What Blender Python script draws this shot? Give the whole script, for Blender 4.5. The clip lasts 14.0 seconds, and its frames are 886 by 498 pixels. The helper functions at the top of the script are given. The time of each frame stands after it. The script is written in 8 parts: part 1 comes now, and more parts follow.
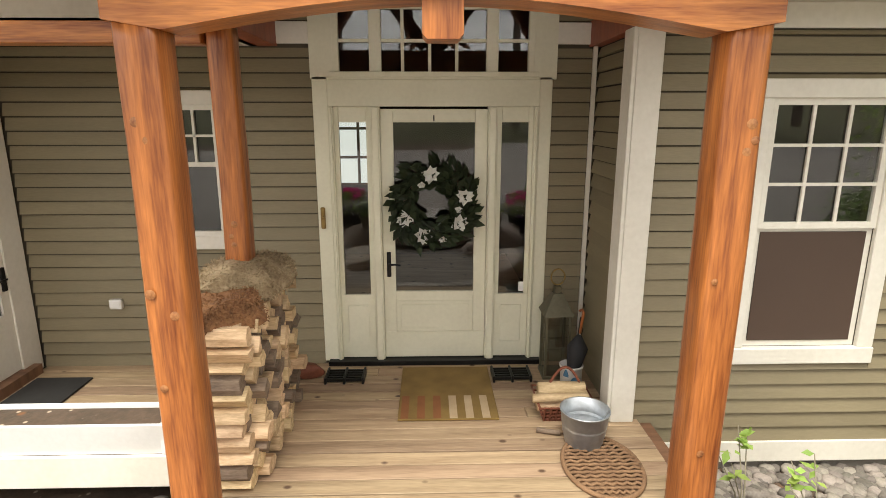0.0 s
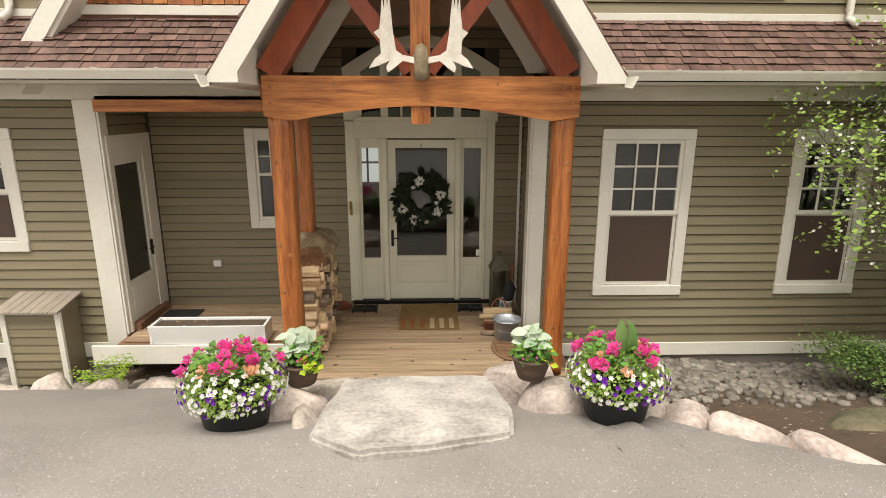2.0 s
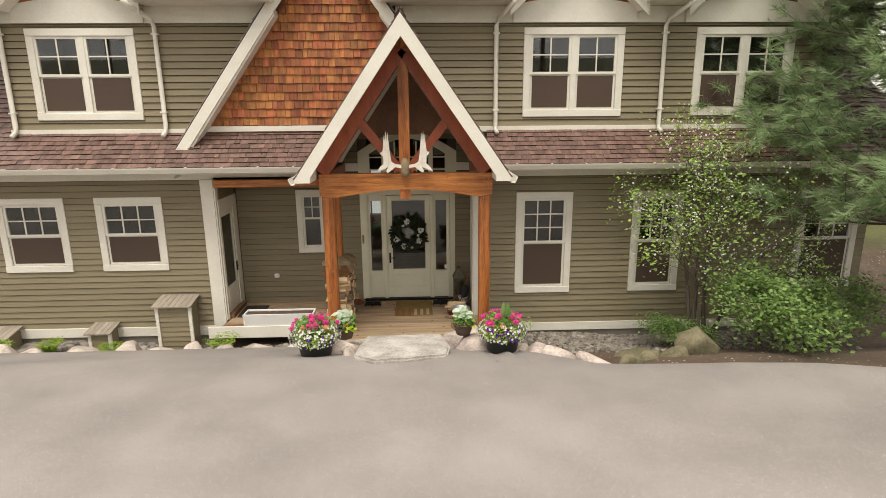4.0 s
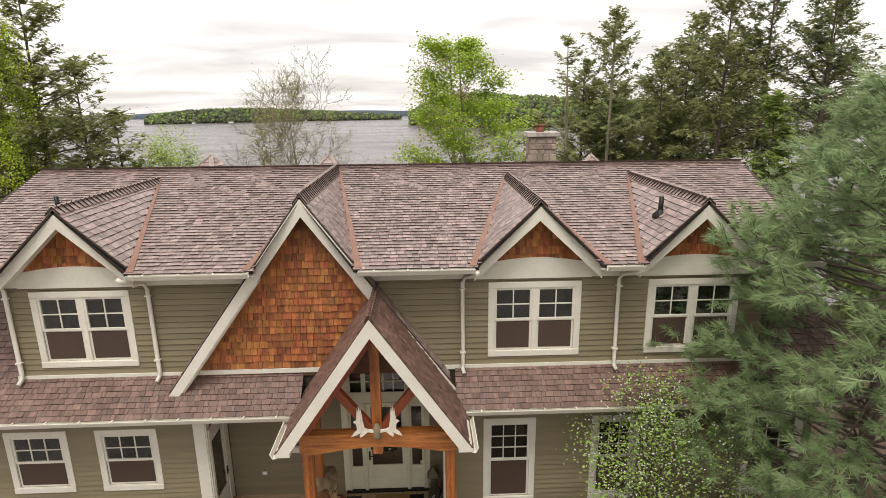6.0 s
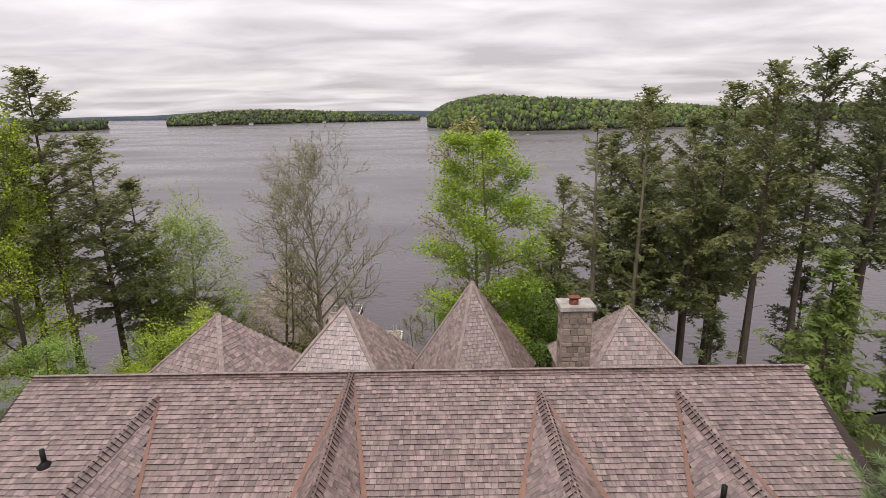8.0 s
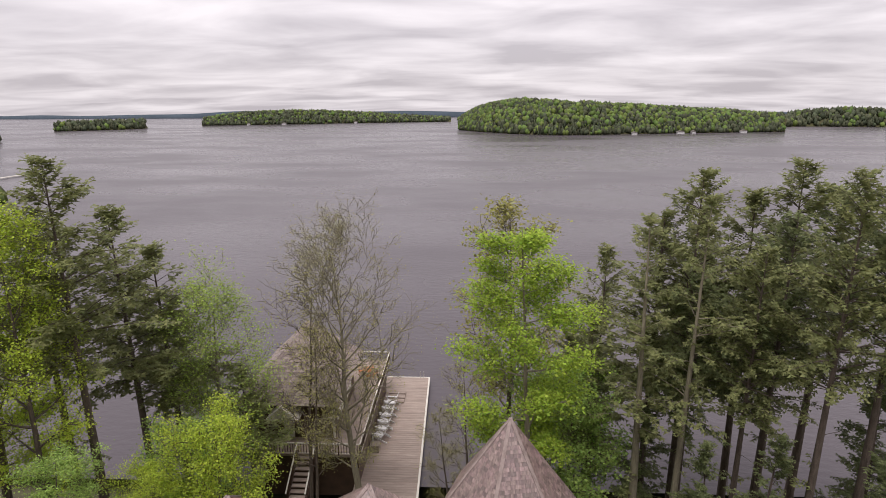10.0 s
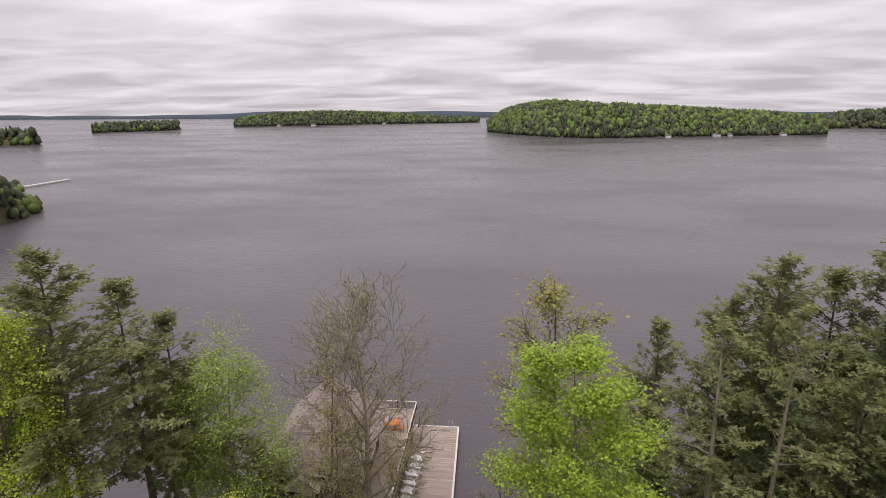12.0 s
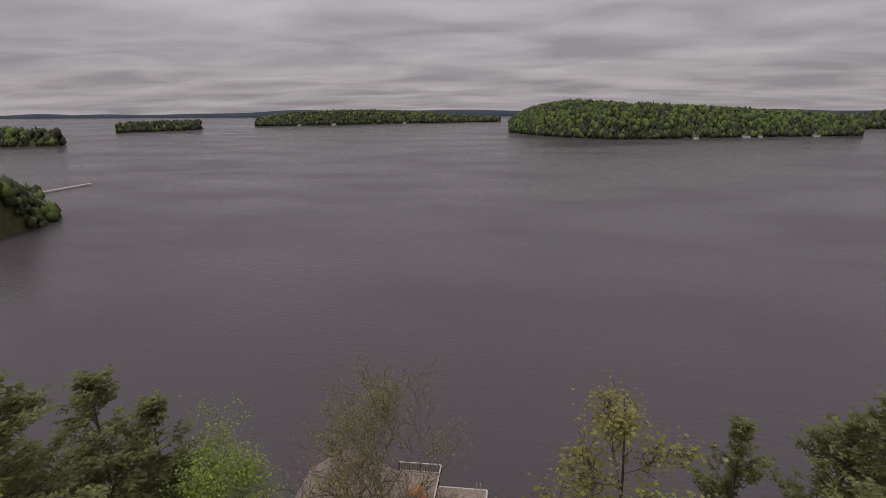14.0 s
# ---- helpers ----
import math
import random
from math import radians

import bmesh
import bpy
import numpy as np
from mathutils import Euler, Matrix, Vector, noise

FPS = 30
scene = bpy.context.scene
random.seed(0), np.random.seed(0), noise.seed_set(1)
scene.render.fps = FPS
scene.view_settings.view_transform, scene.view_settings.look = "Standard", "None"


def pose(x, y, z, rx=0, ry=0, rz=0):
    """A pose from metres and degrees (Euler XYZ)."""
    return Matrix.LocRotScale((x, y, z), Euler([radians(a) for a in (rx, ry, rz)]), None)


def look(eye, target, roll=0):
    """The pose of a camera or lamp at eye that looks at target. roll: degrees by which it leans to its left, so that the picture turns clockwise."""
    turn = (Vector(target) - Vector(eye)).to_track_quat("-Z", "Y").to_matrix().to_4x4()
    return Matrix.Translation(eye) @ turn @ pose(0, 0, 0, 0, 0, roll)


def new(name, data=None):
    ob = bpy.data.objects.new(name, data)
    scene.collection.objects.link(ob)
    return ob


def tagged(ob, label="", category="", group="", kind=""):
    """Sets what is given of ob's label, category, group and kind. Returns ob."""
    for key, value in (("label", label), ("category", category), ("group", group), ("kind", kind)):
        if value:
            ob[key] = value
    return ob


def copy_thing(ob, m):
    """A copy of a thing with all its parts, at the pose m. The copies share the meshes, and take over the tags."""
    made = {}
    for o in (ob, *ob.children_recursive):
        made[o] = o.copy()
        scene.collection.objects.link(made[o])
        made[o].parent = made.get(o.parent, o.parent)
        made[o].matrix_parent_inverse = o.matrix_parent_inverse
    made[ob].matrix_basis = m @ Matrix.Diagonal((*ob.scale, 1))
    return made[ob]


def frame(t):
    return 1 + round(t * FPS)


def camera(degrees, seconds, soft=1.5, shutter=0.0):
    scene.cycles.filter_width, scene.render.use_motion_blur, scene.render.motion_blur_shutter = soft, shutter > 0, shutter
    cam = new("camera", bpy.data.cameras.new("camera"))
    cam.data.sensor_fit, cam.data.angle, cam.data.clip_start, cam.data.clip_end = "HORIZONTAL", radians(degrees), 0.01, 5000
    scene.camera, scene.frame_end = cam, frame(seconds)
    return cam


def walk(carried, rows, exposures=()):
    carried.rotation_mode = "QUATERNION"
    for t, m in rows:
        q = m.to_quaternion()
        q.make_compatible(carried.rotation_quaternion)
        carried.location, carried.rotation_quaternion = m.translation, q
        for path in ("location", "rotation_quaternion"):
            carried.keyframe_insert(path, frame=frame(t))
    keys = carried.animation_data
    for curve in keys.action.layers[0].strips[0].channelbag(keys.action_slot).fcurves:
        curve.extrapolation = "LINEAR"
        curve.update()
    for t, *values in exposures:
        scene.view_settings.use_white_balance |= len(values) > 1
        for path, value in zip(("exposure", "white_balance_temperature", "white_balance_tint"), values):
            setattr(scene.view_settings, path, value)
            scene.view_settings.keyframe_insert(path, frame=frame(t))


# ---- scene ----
cam = camera(76.4, 14.0, soft=0.8)
PATH = [
    (0, (0.922, -4.915, 2.245), (0.973, -2.969, 1.784), 0.0),
    (0.5, (0.858, -5.514, 2.348), (0.91, -3.575, 1.862), -0.2),
    (1, (0.819, -6.191, 2.46), (0.883, -4.25, 1.982), -0.1),
    (1.5, (0.885, -6.935, 2.586), (0.948, -4.994, 2.106), 0.1),
    (2.2, (1.09, -8.065, 2.785), (1.149, -6.127, 2.295), 0.1),
    (4.3, (1.327, -12.437, 4.425), (1.4, -10.493, 3.962), -0.5),
    (4.5, (1.384, -12.743, 4.783), (1.455, -10.799, 4.323), -0.5),
    (5, (1.527, -12.912, 5.954), (1.601, -10.972, 5.47), -0.5),
    (5.5, (1.75, -12.3, 7.337), (1.818, -10.363, 6.844), -0.5),
    (6, (1.917, -11.582, 8.887), (1.985, -9.647, 8.386), -0.6),
    (6.5, (1.983, -10.888, 10.227), (2.043, -8.953, 9.726), -0.5),
    (7, (1.987, -10.171, 11.372), (2.025, -8.236, 10.866), -0.5),
    (7.5, (1.948, -9.489, 12.515), (1.972, -7.555, 12.005), -0.7),
    (8, (1.88, -8.856, 13.59), (1.884, -6.922, 13.081), -0.8),
    (8.2, (1.855, -8.573, 14.011), (1.849, -6.639, 13.501), -0.7),
    (10.5, (1.422, -4.314, 18.842), (1.3, -2.386, 18.327), -0.4),
    (11, (1.254, -3.209, 19.73), (1.104, -1.282, 19.213), -0.4),
    (11.5, (1.058, -2.099, 20.571), (0.886, -0.175, 20.053), -0.4),
    (12, (0.872, -0.898, 21.351), (0.682, 1.024, 20.831), -0.5),
    (12.5, (0.566, 0.345, 22.142), (0.365, 2.265, 21.62), -0.4),
    (13, (0.269, 1.702, 22.862), (0.052, 3.62, 22.337), -0.5),
    (13.5, (-0.169, 3.473, 23.539), (-0.406, 5.388, 23.013), -0.6),
    (14, (-0.622, 5.47, 24.133), (-0.879, 7.381, 23.604), -0.6),
]
walk(cam, [(t, look(eye, target, roll)) for t, eye, target, roll in PATH],
     exposures=[(0, 1.68, 6750, 6), (1.5, 1.15, 6780, 7), (2.2, 1.0, 6800, 7), (4.3, 0.78, 6850, 7), (5.0, 0.68, 6800, 7), (6.0, 0.53, 6700, 8), (7.5, 0.27, 6440, 11), (8.2, 0.07, 6380, 14),
                (10.5, 0.05, 6350, 16), (12.4, -0.03, 6350, 17), (13.2, -0.13, 6350, 17), (13.5, -0.33, 6350, 17), (14.0, -1.0, 6350, 17)])

# ---- sky and sun: an overcast day ----
world = bpy.data.worlds.new("overcast")
scene.world = world
world.use_nodes = True
wn, wl = world.node_tree.nodes, world.node_tree.links
wn.clear()


def wnode(kind, **kw):
    n = wn.new(kind)
    for k, v in kw.items():
        n.inputs[k].default_value = v
    return n


SUN_EL, SUN_AZ = radians(67), radians(200)
sky = wn.new("ShaderNodeTexSky")
sky.sky_type, sky.sun_disc, sky.sun_elevation, sky.sun_rotation = "NISHITA", False, SUN_EL, SUN_AZ
bg_sky = wnode("ShaderNodeBackground", Strength=0.08)
wl.new(sky.outputs[0], bg_sky.inputs[0])
tc = wn.new("ShaderNodeTexCoord")
sep = wn.new("ShaderNodeSeparateXYZ")
wl.new(tc.outputs["Generated"], sep.inputs[0])
up = wn.new("ShaderNodeMath")
up.operation = "ADD"
up.inputs[1].default_value = 0.11
wl.new(sep.outputs[2], up.inputs[0])
lim = wn.new("ShaderNodeMath")
lim.operation = "MAXIMUM"
lim.inputs[1].default_value = 0.03
wl.new(up.outputs[0], lim.inputs[0])
flat = []
for axis in (0, 1):
    d = wn.new("ShaderNodeMath")
    d.operation = "DIVIDE"
    wl.new(sep.outputs[axis], d.inputs[0])
    wl.new(lim.outputs[0], d.inputs[1])
    flat.append(d)
comb = wn.new("ShaderNodeCombineXYZ")
wl.new(flat[0].outputs[0], comb.inputs[0])
wl.new(flat[1].outputs[0], comb.inputs[1])
stretch = wn.new("ShaderNodeMapping")
stretch.inputs["Scale"].default_value = (0.72, 1.0, 1)
stretch.inputs["Rotation"].default_value = (0, 0, radians(6))
wl.new(comb.outputs[0], stretch.inputs[0])
clouds = wnode("ShaderNodeTexNoise", Scale=1.0, Detail=5.0, Roughness=0.5, Distortion=0.35)
wl.new(stretch.outputs[0], clouds.inputs["Vector"])
ramp = wn.new("ShaderNodeValToRGB")
ramp.color_ramp.elements[0].position, ramp.color_ramp.elements[0].color = 0.34, (0.54, 0.505, 0.51, 1)
ramp.color_ramp.elements[1].position, ramp.color_ramp.elements[1].color = 0.66, (0.88, 0.835, 0.82, 1)
wl.new(clouds.outputs[0], ramp.inputs[0])
bg_cloud = wnode("ShaderNodeBackground", Strength=1.4)
low = wn.new("ShaderNodeMapRange")
low.inputs["From Min"].default_value, low.inputs["From Max"].default_value = 0.05, 0.42
low.inputs["To Min"].default_value, low.inputs["To Max"].default_value = 0.66, 1.0
wl.new(lim.outputs[0], low.inputs[0])
dim = wn.new("ShaderNodeVectorMath")
dim.operation = "SCALE"
wl.new(ramp.outputs[0], dim.inputs[0])
wl.new(low.outputs[0], dim.inputs["Scale"])
wl.new(dim.outputs[0], bg_cloud.inputs[0])
mix = wnode("ShaderNodeMixShader", Fac=0.93)
wl.new(bg_sky.outputs[0], mix.inputs[1])
wl.new(bg_cloud.outputs[0], mix.inputs[2])
wout = wn.new("ShaderNodeOutputWorld")
wl.new(mix.outputs[0], wout.inputs[0])

sun_data = bpy.data.lights.new("sun", "SUN")
sun_data.energy, sun_data.angle, sun_data.color = 1.7, radians(25), (1.0, 0.96, 0.9)
sun = new("sun", sun_data)
sun.matrix_world = look((0, 0, 60), (7.2, 20.0, 10.0))

# ---- materials ----


def mat(name, c1, c2=None, rough=0.7, metal=0.0, scale=3.0, fine=40.0, bump=0.2, rand=0.0, island=0.0, grain=None, spec=0.5, hue=0.0, bumpdist=0.01, transmission=0.0):
    """Two-scale noise colour between c1 and c2, fine relief, and a shift of value from piece to piece.
    grain: scale of the pattern along x, y, z, for wood and drawn surfaces."""
    m = bpy.data.materials.new(name)
    m.use_nodes = True
    n, l = m.node_tree.nodes, m.node_tree.links
    b = n["Principled BSDF"]
    b.inputs["Roughness"].default_value, b.inputs["Metallic"].default_value = rough, metal
    b.inputs["Specular IOR Level"].default_value = spec
    if transmission:
        b.inputs["Transmission Weight"].default_value = transmission
    c2 = c2 or tuple(x * 0.72 for x in c1)
    geo = n.new("ShaderNodeNewGeometry")
    mp = n.new("ShaderNodeMapping")
    mp.inputs["Scale"].default_value = grain or (1, 1, 1)
    l.new(geo.outputs["Position"], mp.inputs[0])
    vec = mp.outputs[0]
    info = n.new("ShaderNodeObjectInfo")
    if rand or island:
        add = n.new("ShaderNodeVectorMath")
        add.operation = "MULTIPLY_ADD"
        l.new(info.outputs["Random"] if not island else geo.outputs["Random Per Island"], add.inputs[0])
        add.inputs[1].default_value = (17.0, 31.0, 23.0)
        l.new(vec, add.inputs[2])
        vec = add.outputs[0]
    big = n.new("ShaderNodeTexNoise")
    big.inputs["Scale"].default_value, big.inputs["Detail"].default_value = scale, 4.0
    small = n.new("ShaderNodeTexNoise")
    small.inputs["Scale"].default_value, small.inputs["Detail"].default_value = fine, 3.0
    l.new(vec, big.inputs["Vector"])
    l.new(vec, small.inputs["Vector"])
    mixf = n.new("ShaderNodeMix")
    mixf.inputs[0].default_value = 0.38
    l.new(big.outputs[0], mixf.inputs[2])
    l.new(small.outputs[0], mixf.inputs[3])
    ramp_ = n.new("ShaderNodeValToRGB")
    ramp_.color_ramp.elements[0].position, ramp_.color_ramp.elements[1].position = 0.34, 0.66
    ramp_.color_ramp.elements[0].color, ramp_.color_ramp.elements[1].color = (*c2, 1), (*c1, 1)
    l.new(mixf.outputs[0], ramp_.inputs[0])
    col = ramp_.outputs[0]
    if rand or island:
        hsv = n.new("ShaderNodeHueSaturation")
        rng = n.new("ShaderNodeMapRange")
        amount = rand or island
        rng.inputs["To Min"].default_value, rng.inputs["To Max"].default_value = 1 - amount, 1 + amount
        src = geo.outputs["Random Per Island"] if island else info.outputs["Random"]
        l.new(src, rng.inputs[0])
        l.new(rng.outputs[0], hsv.inputs["Value"])
        if hue:
            r2 = n.new("ShaderNodeMath")
            r2.operation = "MULTIPLY"
            r2.inputs[1].default_value = 7.31
            l.new(src, r2.inputs[0])
            r3 = n.new("ShaderNodeMath")
            r3.operation = "FRACT"
            l.new(r2.outputs[0], r3.inputs[0])
            r4 = n.new("ShaderNodeMapRange")
            r4.inputs["To Min"].default_value, r4.inputs["To Max"].default_value = 0.5 - hue, 0.5 + hue
            l.new(r3.outputs[0], r4.inputs[0])
            l.new(r4.outputs[0], hsv.inputs["Hue"])
        l.new(col, hsv.inputs["Color"])
        col = hsv.outputs[0]
    l.new(col, b.inputs["Base Color"])
    if bump:
        bp = n.new("ShaderNodeBump")
        bp.inputs["Strength"].default_value, bp.inputs["Distance"].default_value = bump, bumpdist
        l.new(mixf.outputs[0], bp.inputs["Height"])
        l.new(bp.outputs[0], b.inputs["Normal"])
    return m


M_SIDING = mat("olive_siding_paint", (0.238, 0.198, 0.12), (0.192, 0.160, 0.097), rough=0.6, scale=1.5, fine=30, bump=0.12, rand=0.07, grain=(0.6, 0.6, 4))
# dark backing seen in the board gaps, paints the shadow under each lap
M_LAPSHADOW = mat("lap_shadow_backing", (0.075, 0.062, 0.04), (0.055, 0.045, 0.03), rough=0.8, scale=2, fine=30, bump=0.05)
M_TRIM = mat("cream_trim_paint", (0.74, 0.71, 0.63), (0.64, 0.61, 0.53), rough=0.5, scale=2, fine=25, bump=0.08)
M_DOORPAINT = mat("sage_door_paint", (0.74, 0.72, 0.57), (0.66, 0.64, 0.50), rough=0.42, scale=2, fine=30, bump=0.06)
M_TIMBER_Z = mat("stained_cedar_upright", (0.52, 0.185, 0.047), (0.13, 0.030, 0.008), rough=0.36, scale=2.0, fine=14, bump=0.25, rand=0.08, grain=(6, 6, 0.42))
M_TIMBER_X = mat("stained_cedar_level", (0.60, 0.235, 0.062), (0.21, 0.055, 0.013), rough=0.36, scale=2.2, fine=14, bump=0.25, rand=0.08, grain=(0.55, 7, 7))
M_TIMBER_RED = mat("red_stained_cedar", (0.32, 0.075, 0.03), (0.20, 0.045, 0.018), rough=0.45, scale=2.2, fine=14, bump=0.2, rand=0.08, grain=(4, 7, 1.2))
# hall walls coloured dark to paint in a dim interior behind the glass
M_HALLDIM = mat("hall_dimness_painted", (0.10, 0.075, 0.055), (0.06, 0.045, 0.035), rough=0.8, scale=2, fine=30, bump=0.05)
M_KNOT = mat("cedar_knot", (0.44, 0.20, 0.07), (0.16, 0.05, 0.015), rough=0.5, scale=20, fine=90)
M_SHAKE = mat("weathered_cedar_shakes", (0.35, 0.255, 0.232), (0.115, 0.077, 0.067), spec=1.0, rough=0.37, scale=2.0, fine=26, bump=0.5, island=0.32, hue=0.016, grain=(5, 1.2, 1.2))
M_SHAKE_PIECE = mat("weathered_cedar_shake", (0.35, 0.255, 0.232), (0.115, 0.077, 0.067), spec=1.0, rough=0.37, scale=2.0, fine=26, bump=0.5, rand=0.32, hue=0.016, grain=(5, 1.2, 1.2))
M_SHAKE_RED = mat("sheltered_red_brown_shakes", (0.205, 0.12, 0.095), (0.08, 0.046, 0.036), spec=0.4, rough=0.5, scale=2.0, fine=26, bump=0.5, island=0.26, hue=0.008, grain=(5, 1.2, 1.2))
# end grain painted near-black: puts the shadow lines between shake courses into colour
M_BUTT = mat("painted_shake_shade", (0.052, 0.036, 0.03), (0.03, 0.021, 0.018), rough=0.95, scale=4, fine=40)
M_CEDARBUTT = mat("painted_cedar_shade", (0.045, 0.014, 0.006), (0.028, 0.009, 0.004), rough=0.9, scale=4, fine=40)
M_SHAKE_OLD = mat("silvered_cedar_shakes", (0.37, 0.305, 0.275), (0.20, 0.155, 0.135), rough=0.7, scale=1.6, fine=24, bump=0.5, island=0.32, hue=0.015, grain=(3, 3, 1.2))
M_CEDAR = mat("orange_cedar_shingles", (0.46, 0.17, 0.05), (0.15, 0.04, 0.014), rough=0.7, scale=1.6, fine=22, bump=0.35, rand=0.36, hue=0.012, grain=(9, 9, 0.9))
M_COPPER = mat("weathered_copper", (0.31, 0.175, 0.13), (0.21, 0.115, 0.085), rough=0.55, metal=0.35, scale=3, fine=30, bump=0.1)
M_BROWNWOOD = mat("dark_brown_stained_board", (0.24, 0.125, 0.07), (0.14, 0.07, 0.04), rough=0.6, scale=2, fine=20, grain=(1, 8, 1))
M_DECK = mat("weathered_cedar_deck", (0.46, 0.33, 0.21), (0.25, 0.165, 0.10), rough=0.66, scale=2.2, fine=16, bump=0.3, rand=0.2, hue=0.01, grain=(0.6, 7, 7))
M_DOCK = mat("grey_dock_boards", (0.41, 0.335, 0.28), (0.28, 0.22, 0.185), rough=0.8, scale=1.2, fine=12, bump=0.3, rand=0.1, grain=(0.6, 3, 3))
M_ASPHALT = mat("worn_asphalt", (0.275, 0.25, 0.23), (0.175, 0.157, 0.145), rough=0.9, scale=0.8, fine=110, bump=0.7, bumpdist=0.006)
M_SOIL = mat("leaf_litter_ground", (0.115, 0.075, 0.05), (0.055, 0.04, 0.026), rough=0.95, scale=1.3, fine=22, bump=0.8, bumpdist=0.03)
M_GRASSY = mat("shaded_forest_floor", (0.095, 0.10, 0.035), (0.06, 0.05, 0.025), rough=0.95, scale=0.5, fine=9, bump=0.8, bumpdist=0.05)
M_STONE = mat("pale_granite", (0.64, 0.55, 0.48), (0.25, 0.21, 0.18), rough=0.85, scale=3.2, fine=26, bump=1.0, rand=0.14, hue=0.015, bumpdist=0.03)
M_SLAB = mat("pale_stepping_stone", (0.56, 0.525, 0.48), (0.25, 0.225, 0.20), rough=0.8, scale=3.6, fine=30, bump=0.9, rand=0.06, bumpdist=0.025)
M_COBBLE = mat("river_cobbles", (0.255, 0.225, 0.19), (0.13, 0.112, 0.094), rough=0.7, scale=4, fine=50, bump=0.2, island=0.42, hue=0.02)
M_FIELDSTONE = mat("chimney_fieldstone", (0.36, 0.29, 0.235), (0.19, 0.15, 0.125), rough=0.9, scale=4, fine=30, bump=0.6, rand=0.3, hue=0.02)
M_MORTAR = mat("grey_mortar", (0.36, 0.34, 0.31), rough=0.95, scale=8, fine=60)
M_BLACK = mat("black_iron", (0.018, 0.017, 0.016), (0.01, 0.01, 0.01), rough=0.45, metal=0.6, scale=10, fine=60, bump=0.05)
# near-black colour that paints shade into unlit rooms and behind boards
M_SHADEFILL = mat("painted_shade_fill", (0.045, 0.036, 0.03), (0.035, 0.03, 0.025), rough=0.9, scale=2, fine=20)
M_SCREEN = mat("brown_insect_screen", (0.072, 0.043, 0.029), (0.054, 0.034, 0.024), rough=0.7, scale=0.8, fine=160, bump=0.05)
M_CONCRETE = mat("grey_foundation", (0.22, 0.20, 0.17), (0.16, 0.145, 0.125), rough=0.9, scale=1.5, fine=30)
M_MAT = mat("olive_coir_mat", (0.245, 0.155, 0.045), (0.17, 0.105, 0.03), rough=0.95, scale=6, fine=150, bump=0.6)
M_MATSTRIPE = mat("pale_mat_stripe", (0.50, 0.38, 0.24), (0.40, 0.29, 0.17), rough=0.95, scale=6, fine=150, bump=0.6)
M_MATRED = mat("rust_mat_stripe", (0.26, 0.10, 0.035), (0.19, 0.075, 0.025), rough=0.95, scale=6, fine=150, bump=0.6)
M_RUBBER = mat("black_rubber_mat", (0.022, 0.021, 0.02), rough=0.8, scale=8, fine=80)
M_ROPE = mat("brown_rope", (0.25, 0.145, 0.075), (0.14, 0.075, 0.038), rough=0.9, scale=12, fine=90, bump=0.5)
M_ZINC = mat("galvanised_steel", (0.52, 0.55, 0.58), (0.40, 0.43, 0.46), rough=0.42, metal=0.75, scale=9, fine=40, bump=0.05)
M_BARK = mat("grey_brown_bark", (0.16, 0.125, 0.10), (0.075, 0.058, 0.045), rough=0.95, scale=3, fine=18, bump=0.8, grain=(4, 4, 0.8), bumpdist=0.03)
M_BARKPALE = mat("pale_grey_bark", (0.29, 0.26, 0.185), (0.165, 0.145, 0.10), rough=0.95, scale=3, fine=18, bump=0.6, grain=(4, 4, 0.8), bumpdist=0.02)
M_SPLIT = mat("split_firewood", (0.74, 0.56, 0.35), (0.42, 0.28, 0.15), rough=0.85, scale=5, fine=26, bump=0.4, rand=0.22, hue=0.01, grain=(1, 5, 5))
M_LOGBARK = mat("firewood_bark", (0.27, 0.20, 0.145), (0.12, 0.085, 0.06), rough=0.95, scale=5, fine=26, bump=0.8, rand=0.2, grain=(1, 4, 4))
M_FUR = mat("tan_sheepskin", (0.40, 0.31, 0.19), (0.17, 0.115, 0.06), rough=1.0, scale=6, fine=55, bump=1.0, bumpdist=0.03)
M_FURRED = mat("russet_sheepskin", (0.30, 0.15, 0.065), (0.13, 0.06, 0.028), rough=1.0, scale=6, fine=55, bump=1.0, bumpdist=0.03)
M_WHITE = mat("white_gloss", (0.82, 0.81, 0.79), (0.74, 0.73, 0.71), rough=0.4, scale=3, fine=30, bump=0.05)
M_WICKER = mat("red_brown_wicker", (0.22, 0.065, 0.03), (0.12, 0.035, 0.018), rough=0.7, scale=10, fine=60)
M_BRASS = mat("aged_brass", (0.42, 0.29, 0.11), (0.28, 0.19, 0.07), rough=0.4, metal=0.8, scale=8, fine=40)
M_CANOPY = mat("black_umbrella_cloth", (0.02, 0.02, 0.022), rough=0.8, scale=8, fine=80)
M_CRATE = mat("green_brown_lantern_metal", (0.13, 0.12, 0.075), (0.085, 0.075, 0.045), rough=0.5, metal=0.4, scale=6, fine=40)
M_BARNWOOD = mat("grey_weathered_boards", (0.33, 0.28, 0.225), (0.21, 0.175, 0.135), rough=0.85, scale=2, fine=16, bump=0.3, rand=0.1, grain=(5, 0.7, 5))
M_BONE = mat("bleached_antler", (0.80, 0.76, 0.68), (0.62, 0.56, 0.47), rough=0.6, scale=8, fine=45, bump=0.2)
M_ANTLERHUB = mat("antler_burr", (0.30, 0.235, 0.15), (0.16, 0.12, 0.07), rough=0.9, scale=12, fine=60, bump=0.8)
M_POT = mat("black_plastic_tub", (0.02, 0.02, 0.02), rough=0.5, scale=5, fine=50)
